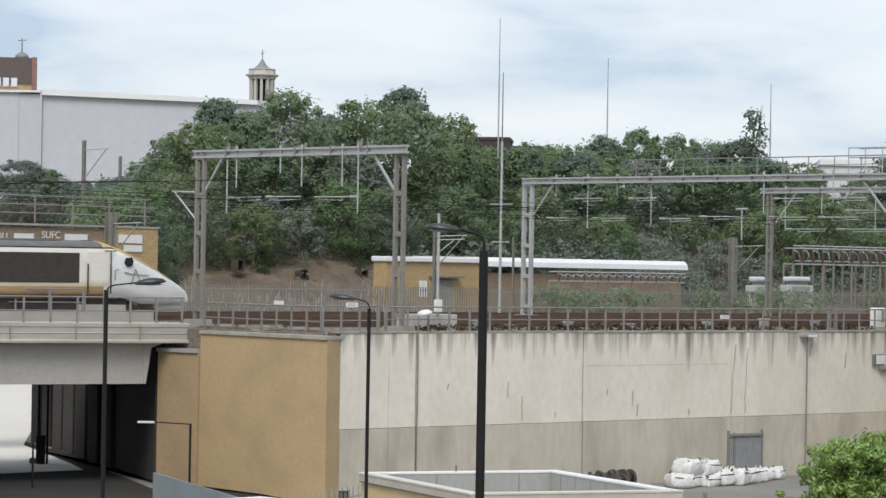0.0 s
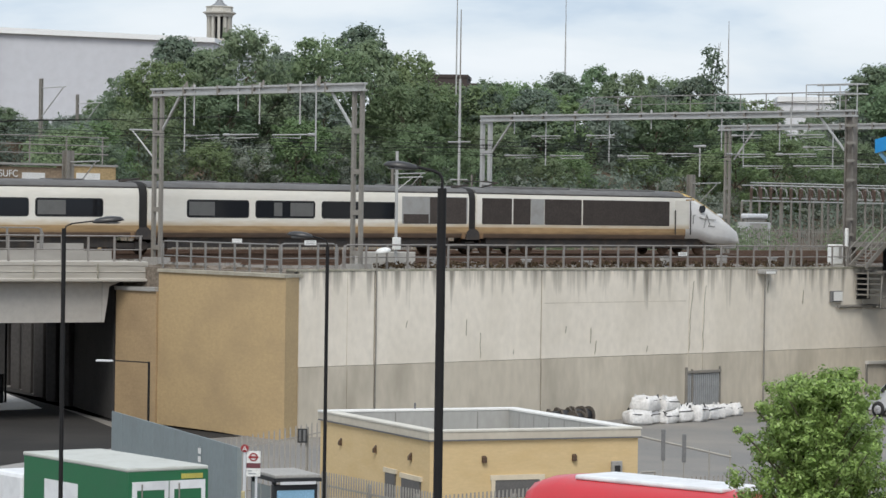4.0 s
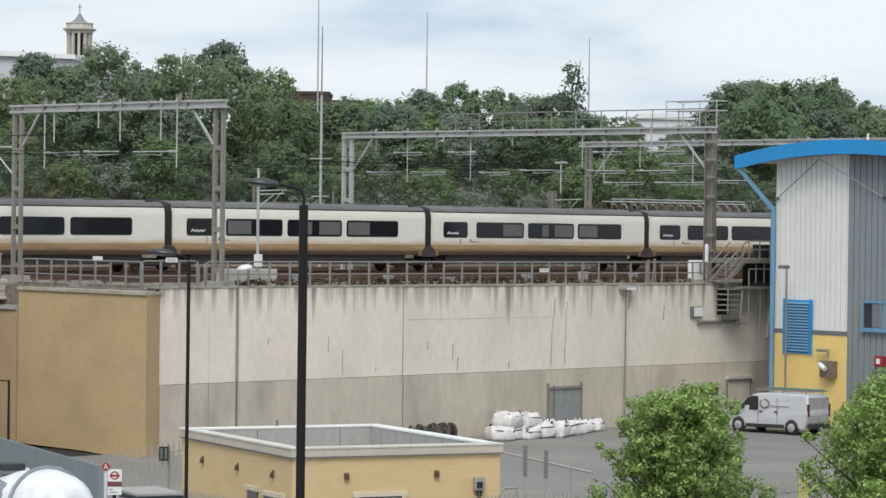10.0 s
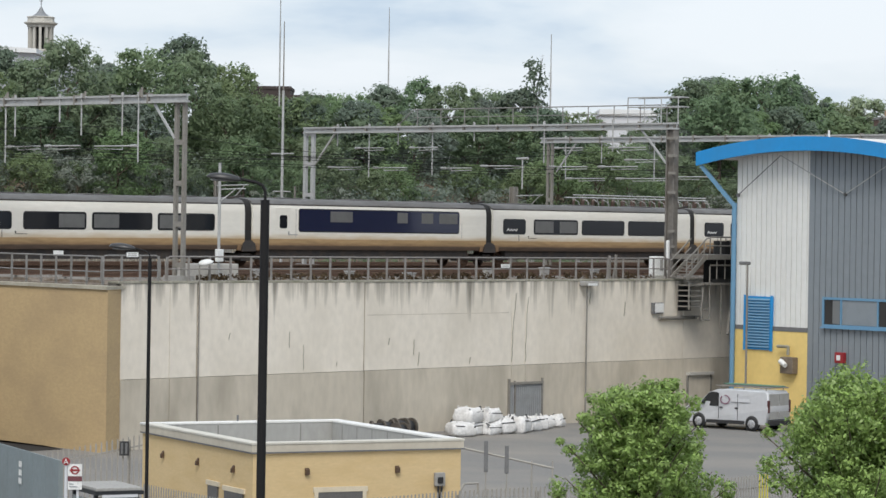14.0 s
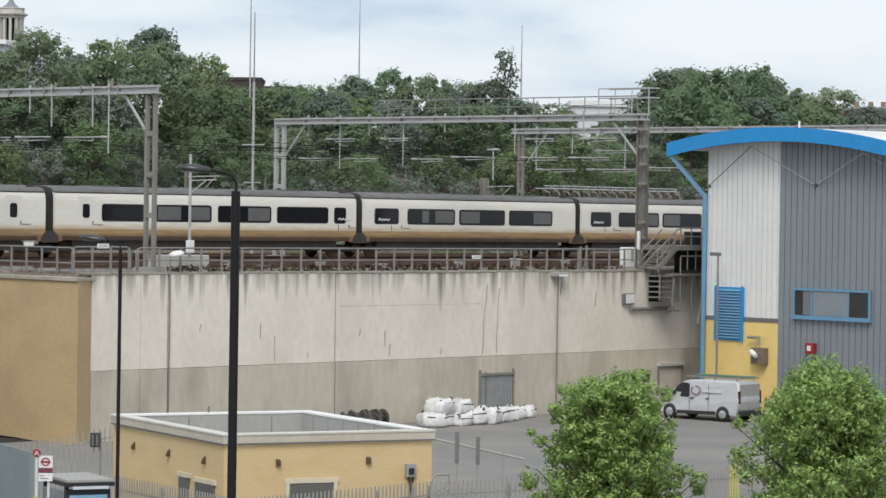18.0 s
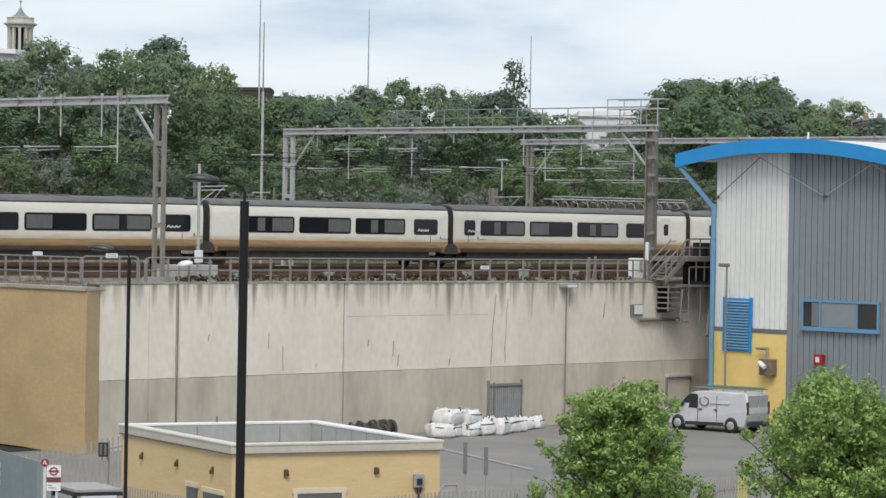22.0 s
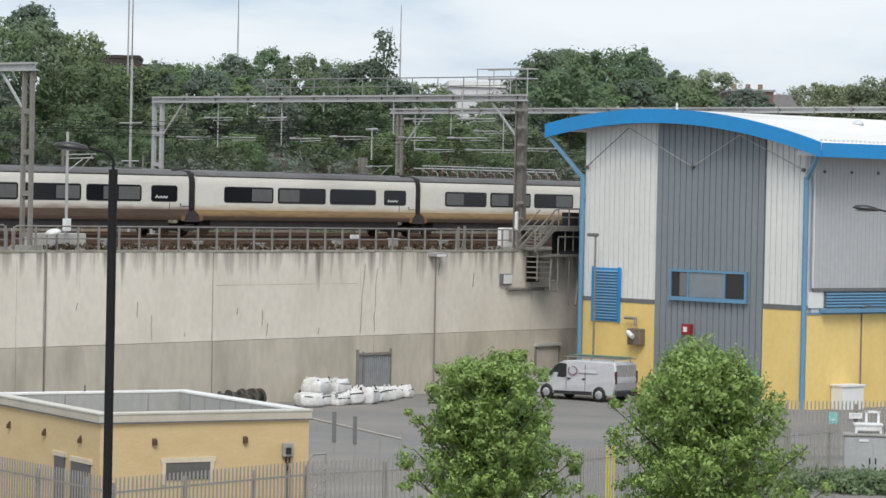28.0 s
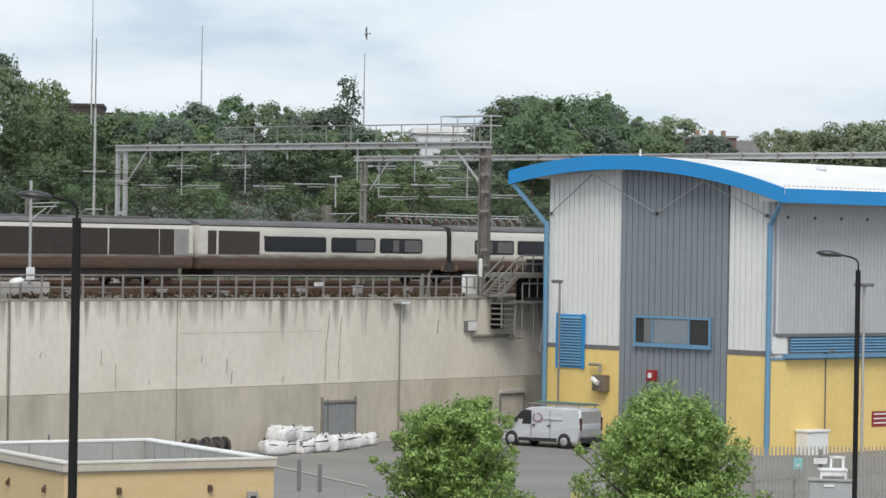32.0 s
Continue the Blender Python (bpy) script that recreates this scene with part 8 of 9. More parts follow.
# ---- far buildings ----
shed = thing("large_shed", pose(-95, 350, 0), "large pale grey sheet-clad shed beyond the trees", "building")
for k in range(12):
    part("cladding_sheet", boxes((-30 + 4.0 * k, -26.015 + 4.0 * k, 0.0, 0.3, 10, 30.25)), M["shed_grey"], shed, "pale grey vertical sheet")
bm = bmesh.new()
prism(bm, [(-30, 10), (46.5, 10), (46.5, 29.3), (20.9, 30.2), (20.9, 30.1), (-30, 30.1)], 0.1, 60, "y")
part("wall", bm, M["shed_grey"], shed)
bm = bmesh.new()
prism(bm, [(20.9, 29.95), (46.8, 29.1), (46.8, 29.65), (20.9, 30.65)], -0.5, 40, "y")
part("roof_edge", bm, M["roof_white"], shed, "white roof edge")
bm = bmesh.new()
prism(bm, [(-30, 30.25), (20.7, 30.25), (20.7, 30.5), (-30, 30.5)], -0.4, 40, "y")
part("roof_edge", bm, M["roof_white"], shed, "white roof edge")
part("downpipe", boxes((20.6, 20.85, -0.3, 0.0, 10, 30.3)), M["shed_grey"], shed)

M["stone"] = mat("stone", (0.50, 0.48, 0.43), 0.9, var=0.15, scale=0.6, fine=4, dirt=(0.3, 0.28, 0.25), dirt_amount=0.5)
M["lead"] = mat("lead", (0.22, 0.23, 0.24), 0.6, var=0.15)
tw = thing("church_tower", pose(-61.4, 450, 0, 0, 0, 20), "pale stone church belfry with columns and small spire", "tower")
part("shaft", boxes((-2.1, 2.1, -2.1, 2.1, 8, 34.8)), M["stone"], tw)
bm = bmesh.new()
lathe(bm, [(2.3, 34.6), (2.3, 35.1), (1.95, 35.2)], None, 8, False)
part("plinth", bm, M["stone"], tw)
for k in range(12):
    a = radians(15 + 30 * k)
    part("column", boxes((-0.2, 0.2, -0.2, 0.2, 35.1, 38.7)), M["stone"], tw, m=pose(1.72 * math.cos(a), 1.72 * math.sin(a), 0, 0, 0, math.degrees(a)))
part("core", rods(((0, 0, 35.1), (0, 0, 38.7), 0.8)), M["dark"], tw)
bm = bmesh.new()
lathe(bm, [(2.1, 38.6), (2.15, 38.9), (2.55, 39.1), (2.6, 39.3), (2.1, 39.4), (2.05, 40.0), (2.2, 40.1), (2.1, 40.2)], None, 8, False)
part("cornice", bm, M["stone"], tw)
bm = bmesh.new()
lathe(bm, [(1.9, 40.1), (1.25, 40.35), (0.75, 40.7), (0.42, 41.15), (0.18, 41.6), (0.05, 41.8)], None, 8, False)
part("spire", bm, M["lead"], tw, "grey lead spire")
part("finial", rods(((0, 0, 41.7), (0, 0, 43.1), 0.07), ((-0.28, 0, 42.6), (0.28, 0, 42.6), 0.06)), M["lead"], tw)

lt = thing("brick_tower_block", pose(-92, 400, 0, 0, 0, 12.5), "brown and buff tower block with rooftop aerial", "building")
part("body", boxes((-6, 6.1, 0, 12, 5, 35.2)), M["buff_brick"], lt, "buff brick body")
part("top_storey", boxes((-6, 5.6, -0.2, 12, 34.4, 38.0)), mat("dark_clad", (0.10, 0.075, 0.065), 0.7), lt, "dark brown top storey")
part("corner", boxes((5.6, 6.3, -0.3, 12, 30, 38.1)), mat("dull_red", (0.24, 0.13, 0.10), 0.8), lt)
for k in range(5):
    part("window", boxes((-1.6 + 1.1 * k, -0.8 + 1.1 * k, -0.25, 0.02, 34.0, 35.2)), M["clad_pale"], lt)
part("aerial", rods(((4.2, 2, 38), (4.2, 2, 40.8), 0.09), ((3.6, 2, 40.5), (4.9, 2, 40.6), 0.06)), M["lead"], lt)
bm = bmesh.new()
lathe(bm, [(1.0, 0), (0.85, 0.5), (0.4, 0.85), (0.02, 0.95)], Matrix.Translation((4.2, 2, 38)), 14)
part("dome", bm, M["lead"], lt)
rd = thing("flat_roof_block", pose(-19.4, 330, 0), "dark brown flat-roofed block above the trees", "building")
M["dark_brick"] = mat("dark_brick", (0.055, 0.042, 0.038), 0.8)
part("body", boxes((-3.2, 2.2, 0, 8, 8, 24.4)), mat("dark_brick", (0.055, 0.042, 0.038), 0.8), rd)
part("wing", boxes((2.2, 6.0, 0, 8, 8, 23.8)), mat("dark_brick", (0.055, 0.042, 0.038), 0.8), rd)
part("parapet", boxes((-3.3, 2.3, -0.1, 8, 24.4, 24.75)), M["dark_brick"], rd, "dark brown parapet")
wb = thing("white_block", pose(18.1, 330, 0), "white flat-roofed building behind the trees", "building")
part("body", boxes((-0.7, 5.5, 0, 10, 8, 22.1)), M["clad_pale"], wb)
part("roof", boxes((-0.9, 5.7, -0.3, 10, 22.1, 22.75)), M["roof_white"], wb)
hs = thing("brick_house", pose(48.4, 312, 0.2) @ Matrix.Scale(0.88, 4), "red brick house with slate roof on the hill", "house")
part("body", boxes((-2.4, 2.6, 0, 9, 8, 24.3)), mat("red_brick", (0.21, 0.125, 0.10), 0.85), hs, "red brick body")
bm = bmesh.new()
prism(bm, [(2.6, 21.8), (6.2, 21.8), (4.6, 24.0), (2.6, 24.0)], 0, 9, "y")
part("roof", bm, mat("slate", (0.27, 0.25, 0.25), 0.7), hs)
part("parapet", boxes((-2.6, 2.8, -0.2, 9, 24.3, 24.55)), M["concrete_grey"], hs)
for x in (-1.7, 0.0, 1.5):
    part("chimney", boxes((x - 0.25, x + 0.25, 3, 3.6, 24.5, 25.3)), M["old_brick"], hs)
    part("window", boxes((x - 0.35, x + 0.35, -0.04, 0.05, 22.6, 23.7)), M["win_dark"], hs)
aerial(79.7, 71.1, 13, 29.4, 0.07, "very tall thin aerial mast above the trees")
aerial(136.4, 112.6, 15, 31.5, 0.09, "thin aerial mast rising behind the trees")
aerial(170.4, 119.7, 15, 31.0, 0.11, "thin grey mast rising behind the trees")

# ---- planting ----
def leaf_cards(name, centres, radii, per, size, material, seed, flat=0.6, droop=0.0, soft=0.6, whole=True):
    """Many small leaf cards scattered in clumps; a clump's cards sit mostly on its outer shell."""
    rg = np.random.default_rng(seed)
    c = np.repeat(np.asarray(centres, float), per, axis=0)
    r = np.repeat(np.asarray(radii, float), per)
    n = len(c)
    d = rg.normal(size=(n, 3))
    d /= np.linalg.norm(d, axis=1)[:, None]
    rad = r * np.where(rg.random(n) < soft, np.clip(np.abs(rg.normal(0.75, 0.32, n)), 0, 1.22), rg.uniform(0.5, 1.0, n))
    p = c + d * rad[:, None] * np.array([1, 1, 0.8])
    p[:, 2] -= droop * rad * rg.uniform(0, 1, n)
    nrm = d + rg.normal(size=(n, 3)) * flat
    nrm[:, 2] += 0.35
    nrm /= np.linalg.norm(nrm, axis=1)[:, None]
    t = np.cross(nrm, rg.normal(size=(n, 3)))
    t /= np.linalg.norm(t, axis=1)[:, None]
    b = np.cross(nrm, t)
    s = size * rg.uniform(0.6, 1.3, n)
    sl = (s * 0.9)[:, None]
    sw = (s * 0.42)[:, None]
    v = np.stack([p - t * sl, p - b * sw, p + t * sl, p + b * sw], 1).reshape(-1, 3)
    # each card is shaded by the way out of its clump and of the whole crown
    mid = np.asarray(centres, float).mean(axis=0) if whole else c
    out = (p - mid) / (np.linalg.norm(p - mid, axis=1)[:, None] + 1e-6)
    sn = 0.5 * d + 0.85 * out + 0.2 * nrm + np.array([0, 0, 0.2])
    flip = (sn * nrm).sum(axis=1) < 0.05
    sn[flip] += nrm[flip] * (0.25 - (sn[flip] * nrm[flip]).sum(axis=1))[:, None]
    sn /= np.linalg.norm(sn, axis=1)[:, None]
    me = bpy.data.meshes.new(name)
    me.vertices.add(n * 4)
    me.vertices.foreach_set("co", v.ravel())
    me.loops.add(n * 4)
    me.loops.foreach_set("vertex_index", np.arange(n * 4))
    me.polygons.add(n)
    me.polygons.foreach_set("loop_start", np.arange(n) * 4)
    me.polygons.foreach_set("loop_total", np.full(n, 4))
    me.polygons.foreach_set("use_smooth", np.ones(n, bool))
    me.update()
    me.normals_split_custom_set(np.repeat(sn, 4, axis=0).tolist())
    me.materials.append(material)
    return me


def crown_clumps(rng, height, radius, n, base=0.25, lean=0.0, taper=0.6):
    """Clump centres filling an uneven crown between base*height and height."""
    out, rad = [], []
    lobes = [(rng.uniform(0, 6.28), rng.uniform(0.75, 1.15)) for _ in range(5)]
    for _ in range(n):
        h = rng.random() ** 0.8
        a = rng.uniform(0, 6.28)
        shape = math.sin(math.pi * (0.10 + 0.86 * h)) ** taper
        lobe = max(1.0 - 0.35 * abs(math.sin((a - la) / 2)) * ls for la, ls in lobes)
        rr = radius * shape * lobe * math.sqrt(rng.uniform(0.12, 1.0))
        cr = radius * rng.uniform(0.16, 0.30)
        out.append((rr * math.cos(a) + lean * h, rr * math.sin(a), height * (base + (1 - base) * h) - cr * 0.6))
        rad.append(cr)
    # thin shoots that break the outline
    for _ in range(n // 4):
        a = rng.uniform(0, 6.28)
        h = 0.45 + 0.52 * rng.random() ** 0.7
        shape = math.sin(math.pi * (0.10 + 0.86 * h)) ** taper
        rr = radius * shape * rng.uniform(0.5, 0.98)
        x, y, z = rr * math.cos(a) + lean * h, rr * math.sin(a), height * (base + (1 - base) * h)
        out.append((x, y, z - radius * 0.02))
        rad.append(radius * rng.uniform(0.07, 0.12))
    return out, rad


def trunk_mesh(rng, height, r, limbs=6, spread=1.5):
    bm = bmesh.new()
    p = Vector((0, 0, 0))
    pts = [p]
    for k in range(5):
        p = p + Vector((rng.uniform(-0.12, 0.12), rng.uniform(-0.12, 0.12), height * 0.16))
        pts.append(p)
    for i, (a, b) in enumerate(zip(pts, pts[1:])):
        rod(bm, a, b, r * (1 - 0.15 * i), r * (1 - 0.15 * (i + 1)), 8)
    for k in range(limbs):
        a = rng.uniform(0, 6.28)
        s = pts[2 + k % 4]
        e = s + Vector((math.cos(a) * spread, math.sin(a) * spread, height * rng.uniform(0.14, 0.3)))
        m = (s + e) / 2 + Vector((0, 0, -0.1))
        rod(bm, s, m, r * 0.42, r * 0.3, 6)
        rod(bm, m, e, r * 0.3, r * 0.08, 6)
        e2 = m + Vector((math.cos(a + 0.9) * spread * 0.6, math.sin(a + 0.9) * spread * 0.6, height * 0.15))
        rod(bm, m, e2, r * 0.22, r * 0.06, 5)
    return bm


M["bark"] = mat("bark", (0.13, 0.10, 0.075), 0.95, var=0.35, scale=2, fine=14, bump=0.5, stretch=(1, 1, 0.3))
M["leaf_a"] = leaf_mat("leaf_a", (0.172, 0.245, 0.137), 0.10, 0.50)
M["leaf_b"] = leaf_mat("leaf_b", (0.200, 0.280, 0.138), 0.10, 0.50)
M["leaf_c"] = leaf_mat("leaf_c", (0.165, 0.222, 0.158), 0.10, 0.50)
M["leaf_grey"] = leaf_mat("leaf_grey", (0.190, 0.240, 0.188), 0.10, 0.50)
M["leaf_fore"] = leaf_mat("leaf_fore", (0.335, 0.47, 0.145), 0.35, 0.36, 0.30, False)
M["leaf_sage"] = leaf_mat("leaf_sage", (0.27, 0.30, 0.245), 0.25, 0.4, 0.6, False)

# unit crowns, 10 m tall trees in six shapes
kinds = []
for k, (mt, rad, tp, dr) in enumerate((("leaf_a", 3.6, 0.55, 0.1), ("leaf_b", 4.0, 0.5, 0.1), ("leaf_c", 3.2, 0.7, 0.2), ("leaf_a", 2.8, 0.8, 0.3), ("leaf_b", 3.6, 0.6, 0.15), ("leaf_grey", 3.3, 0.6, 0.2))):
    rng = random.Random(40 + k)
    cs, rs = crown_clumps(rng, 10.0, rad, 105, 0.10, 0.0, tp)
    kinds.append((leaf_cards("crown", cs, rs, 66, 0.17, M[mt], 100 + k, 0.42, droop=dr), mesh_of("trunk", trunk_mesh(rng, 8.2, 0.2, 6, rad * 0.4), M["bark"])))
M["leaf_far"] = leaf_mat("leaf_far", (0.27, 0.33, 0.18), 0.3, 0.45)
far_kinds = []
for k in range(2):
    rng = random.Random(90 + k)
    cs, rs = crown_clumps(rng, 10.0, 3.8, 90, 0.08, 0.0, 0.55)
    far_kinds.append((leaf_cards("crown", cs, rs, 60, 0.2, M["leaf_far"], 130 + k, 0.42), kinds[k][1]))
rng = random.Random(77)
cs, rs = [], []
for k in range(60):
    h = k / 60
    a = rng.uniform(0, 6.28)
    rr = (1.0 - 0.55 * h) * rng.uniform(0.3, 1.5)
    cs.append((rr * math.cos(a) + 0.5 * math.sin(6 * h), rr * math.sin(a), 2.0 + 8.0 * h))
    rs.append(rng.uniform(0.3, 0.65))
birch = (leaf_cards("crown", cs, rs, 22, 0.19, M["leaf_c"], 9, 0.6, droop=0.7, soft=0.9), mesh_of("trunk", trunk_mesh(rng, 9.5, 0.13, 7, 0.5), M["bark"]))


def place_tree(kind, u, v, ztop, radius, zbase, label, turn, group="trees on the embankment", m=FR, spread=1.0):
    t = thing("tree", m @ pose(u, v, zbase, 0, 0, turn), label, "tree", group)
    s = (ztop - zbase) / 10.0
    w = s * spread
    for nm, me in (("crown", kind[0]), ("trunk", kind[1])):
        o = part(nm, me, None, t)
        o.scale = (w, w, s)
    return t


BROAD = "leafy green broadleaf tree on the embankment"
rng = random.Random(5)
# along the ridge: distance along the track, distance behind the wall, top
RIDGE = [(51.9, 77, 19.3), (52.5, 74, 20.2), (59.1, 80, 22.4), (59.4, 77, 21.5), (60.6, 74, 23.0), (69.0, 80, 21.8), (69.0, 77, 21.5), (68.6, 74, 22.7), (78.0, 80, 24.2), (75.0, 76, 23.0), (79.6, 76, 22.1),
         (85.2, 82, 20.8), (92.1, 79, 20.6), (92.6, 76, 20.4), (103.1, 82, 21.6), (104.3, 79, 22.3), (105.4, 76, 21.7), (112, 79, 21.0), (117.0, 82, 22.1)]
for k, (u, v, z) in enumerate(RIDGE):
    place_tree(kinds[k % 6], u, v, z, 0, 11.5, BROAD, rng.uniform(0, 360))
for k, (u, v, z) in enumerate(((84.5, 74, 19.2), (87.8, 76, 20.0), (90.6, 73, 19.6), (82.0, 72, 19.6))):
    place_tree(kinds[(k * 2 + 1) % 6], u, v, z, 0, 10.8, BROAD, rng.uniform(0, 360), spread=1.2)
RIDGE_FAR = [(117.5, 79, 21.8), (121.4, 76, 20.0), (127, 80, 18.9), (133.2, 84, 19.6), (137.1, 80, 19.6), (138.5, 76, 23.7), (152.6, 84, 24.7), (148, 80, 24.3), (151.5, 76, 25.0), (157, 78, 24.4), (167.6, 84, 24.3), (163, 78, 22.6), (170, 76, 19.6), (182, 80, 18.0), (192, 84, 18.0)]
for k, (u, v, z) in enumerate(RIDGE_FAR):
    place_tree(kinds[(k * 5 + 2) % 6], u, v, z, 0, 11.5, BROAD, rng.uniform(0, 360), spread=1.15)
place_tree(birch, 116.1, 76, 24.3, 0, 13.0, "tall slender birch standing above the other trees", 40)
# second row lower on the bank
for k in range(34):
    u = 46 + 4.4 * k + rng.uniform(-1.5, 1.5)
    v = 66 + rng.uniform(-1.5, 3)
    z = 15.0 + rng.uniform(-1.2, 1.6) - (2.5 if u < 45 else 0) - (1.5 if 82 < u < 98 else 0)
    if u < 34:
        z -= 1.0
    place_tree(kinds[(k * 3 + 1) % 6], u, v, z, 0, 9.2, "dense dark green shrubby tree low on the bank", rng.uniform(0, 360), "trees low on the bank", spread=1.35)
# rounded grey-green shrubs standing out on the bank
cs, rs = crown_clumps(random.Random(61), 4.0, 2.3, 46, 0.05, 0.0, 0.5)
sage = (leaf_cards("crown", cs, rs, 60, 0.11, M["leaf_sage"], 161, 0.4, droop=0.2), mesh_of("trunk", trunk_mesh(random.Random(62), 3.0, 0.09, 6, 0.9), M["bark"]))
for k in range(30):
    u = 50 + 4.6 * k + rng.uniform(-2.0, 2.0)
    v = rng.uniform(59.5, 64.5) if u > 62 else rng.uniform(64.5, 67)
    zb = float(np.interp(v, [57, 60, 64, 68, 73], [6.9, 7.4, 9.4, 11.4, 13.0]))
    t = thing("shrub", FR @ pose(u, v, zb - 0.3, 0, 0, rng.uniform(0, 360)), "rounded grey-green shrub on the bank", "shrub", "shrubs on the bank")
    q = rng.uniform(0.7, 1.25)
    for nm, me in (("crown", sage[0]), ("trunk", sage[1])):
        part(nm, me, None, t).scale = (q * 1.1, q * 1.1, q * 0.9)
# ridge fill, shorter trees behind the front row
for k in range(26):
    u = 56 + 5.4 * k + rng.uniform(-1.8, 1.8)
    z = 19.2 + rng.uniform(-0.8, 1.0) + (2.2 if 136 < u < 172 else 0) - (0.6 if 82 < u < 100 else 0) - (1.2 if 119 < u < 136 else 0) - (1.8 if u > 166 else 0)
    place_tree(kinds[(k * 7 + 3) % 6], u, 72 + rng.uniform(-1.5, 2.0), z, 0, 10.5, BROAD, rng.uniform(0, 360), spread=1.3)
# bushes on the hill left of the embankment
for k in range(16):
    u = 73 + 2.3 * k + rng.uniform(-0.8, 0.8)
    place_tree(kinds[(k * 5) % 6], u, 121 + rng.uniform(-2, 4), (17.4 if u < 84 else 19.6) + rng.uniform(-0.6, 0.7), 0, 13.8, "green bushy tree on the hill behind the railway", rng.uniform(0, 360), "trees on the hill", spread=1.5)
# bushy trees behind the low trackside building
for k, (u, v, z) in enumerate(((23.6, 47, 14.2), (26.0, 47, 13.4), (30.5, 55, 14.6), (33.5, 57, 15.0), (27.0, 52, 14.4), (4.0, 47, 15.0))):
    place_tree(kinds[(k * 5 + 1) % 6], u, v, z, 0, 7.2, "green bushy tree behind the low trackside building", rng.uniform(0, 360), "trees behind the trackside building", spread=1.25)
for k, (u, v, z) in enumerate(((60.8, 119.5, 17.5), (66.1, 123.2, 17.6), (71.0, 121.9, 18.9), (72.6, 120.6, 18.2), (79.7, 124.3, 17.4), (70.0, 120.4, 17.3), (55.6, 120.2, 17.5), (75.8, 122.6, 17.3))):
    place_tree(kinds[(k * 5 + 1) % 6], u, v, z, 0, 13.8, "green bushy tree on the hill behind the railway", rng.uniform(0, 360), "trees on the hill", spread=1.9)
# hill beyond
for k in range(16):
    u = 215 + 9 * k + rng.uniform(-2, 2)
    v = 150 - 3.0 * k + rng.uniform(-3, 3)
    place_tree(kinds[k % 6], u, v, 24.6 + rng.uniform(-1.0, 1.6) + (0.12 * k), 0, 12.5, "rounded green tree on the far hill", rng.uniform(0, 360), "trees on the far hill", spread=1.2)

# trees closing the view past the building
for k in range(17):
    x = 38.5 + 2.1 * k + rng.uniform(-0.7, 0.7)
    top = float(np.interp(x, [41.3, 44.5, 47, 50.2, 53.4, 55.3, 58.5, 62.3, 66, 72], [23.4, 24.2, 24.6, 24.1, 22.7, 23.0, 23.9, 23.7, 24.4, 24.8]))
    if 48.4 < x < 56:
        top = min(top, 21.0)
    place_tree(far_kinds[k % 2], x, 326 + rng.uniform(0, 12), top + rng.uniform(-0.5, 0.3), 0, 13.0, "pale green tree on the far hill", rng.uniform(0, 360), "trees on the far hill", m=Matrix.Identity(4), spread=1.0)

# bramble and shrubs covering the slope
rg = random.Random(8)
cs, rs = [], []
for k in range(1500):
    u = rg.uniform(44, 225)
    v = rg.uniform(59.5, 74)
    bare = u < 60 and v < 66
    if bare and rg.random() < 0.94:
        continue
    if u < 52 and v < 63:
        continue
    z = np.interp(v, [57, 60, 64, 68, 73, 80], [6.9, 7.6, 9.6, 11.6, 13.2, 14.2]) + rg.uniform(0.0, 1.6)
    cs.append((u, v, z))
    rs.append(rg.uniform(0.7, 1.5))
for k in range(130):
    v = rg.uniform(57.5, 67)
    cs.append((rg.uniform(70, 98), v, float(np.interp(v, [57, 60, 64, 68], [6.9, 7.6, 9.6, 11.6])) + rg.uniform(0.1, 1.5)))
    rs.append(rg.uniform(0.8, 1.6))
bank = new("bank_shrubs", leaf_cards("bank_shrubs", cs, rs, 46, 0.2, M["leaf_grey"], 21, 0.42, whole=False))
bank.matrix_basis = FR
tagged(bank, "dense bramble and shrubs covering the slope", "shrubs", kind="stuff")
cs, rs = [], []
for k in range(520):
    u = rg.uniform(52, 104)
    cs.append((u, 114.6 + rg.uniform(-1.2, 1.0), rg.uniform(9.5, 16.6)))
    rs.append(rg.uniform(0.7, 1.5))
for k in range(900):
    u = rg.uniform(41, 84)
    v = rg.uniform(66 if u > 56 else 74, 113)
    if v > 73 and u < 27.7 + 0.714 * (v - 49.7):
        continue
    rise = min(1.0, (u - 41) / 13.0) ** 0.7
    z = np.interp(v, [57, 60, 64, 68, 73, 80, 110, 160], [6.85, 7.6, 9.6, 11.6, 13.2, 14.2, 15.5, 17.0])
    cs.append((u, v, 6.85 + (float(z) - 6.85) * rise + rg.uniform(0.1, 1.2)))
    rs.append(rg.uniform(0.7, 1.4))
face = new("hillside_shrubs", leaf_cards("hillside_shrubs", cs, rs, 40, 0.2, M["leaf_grey"], 24, 0.4, whole=False))
face.matrix_basis = FR
tagged(face, "green shrubs growing up the hill face", "shrubs", kind="stuff")
cs, rs = [], []
for k in range(260):
    u = rg.choice((rg.uniform(66, 78), rg.uniform(88, 100), rg.uniform(52, 60)))
    cs.append((u, rg.uniform(36, 41.5), 7.1 + rg.uniform(0, 1.5)))
    rs.append(rg.uniform(0.4, 0.8))
low = new("lineside_bushes", leaf_cards("lineside_bushes", cs, rs, 34, 0.15, M["leaf_b"], 22, whole=False))
low.matrix_basis = FR
tagged(low, "low green bushes beside the tracks", "bushes", kind="stuff")
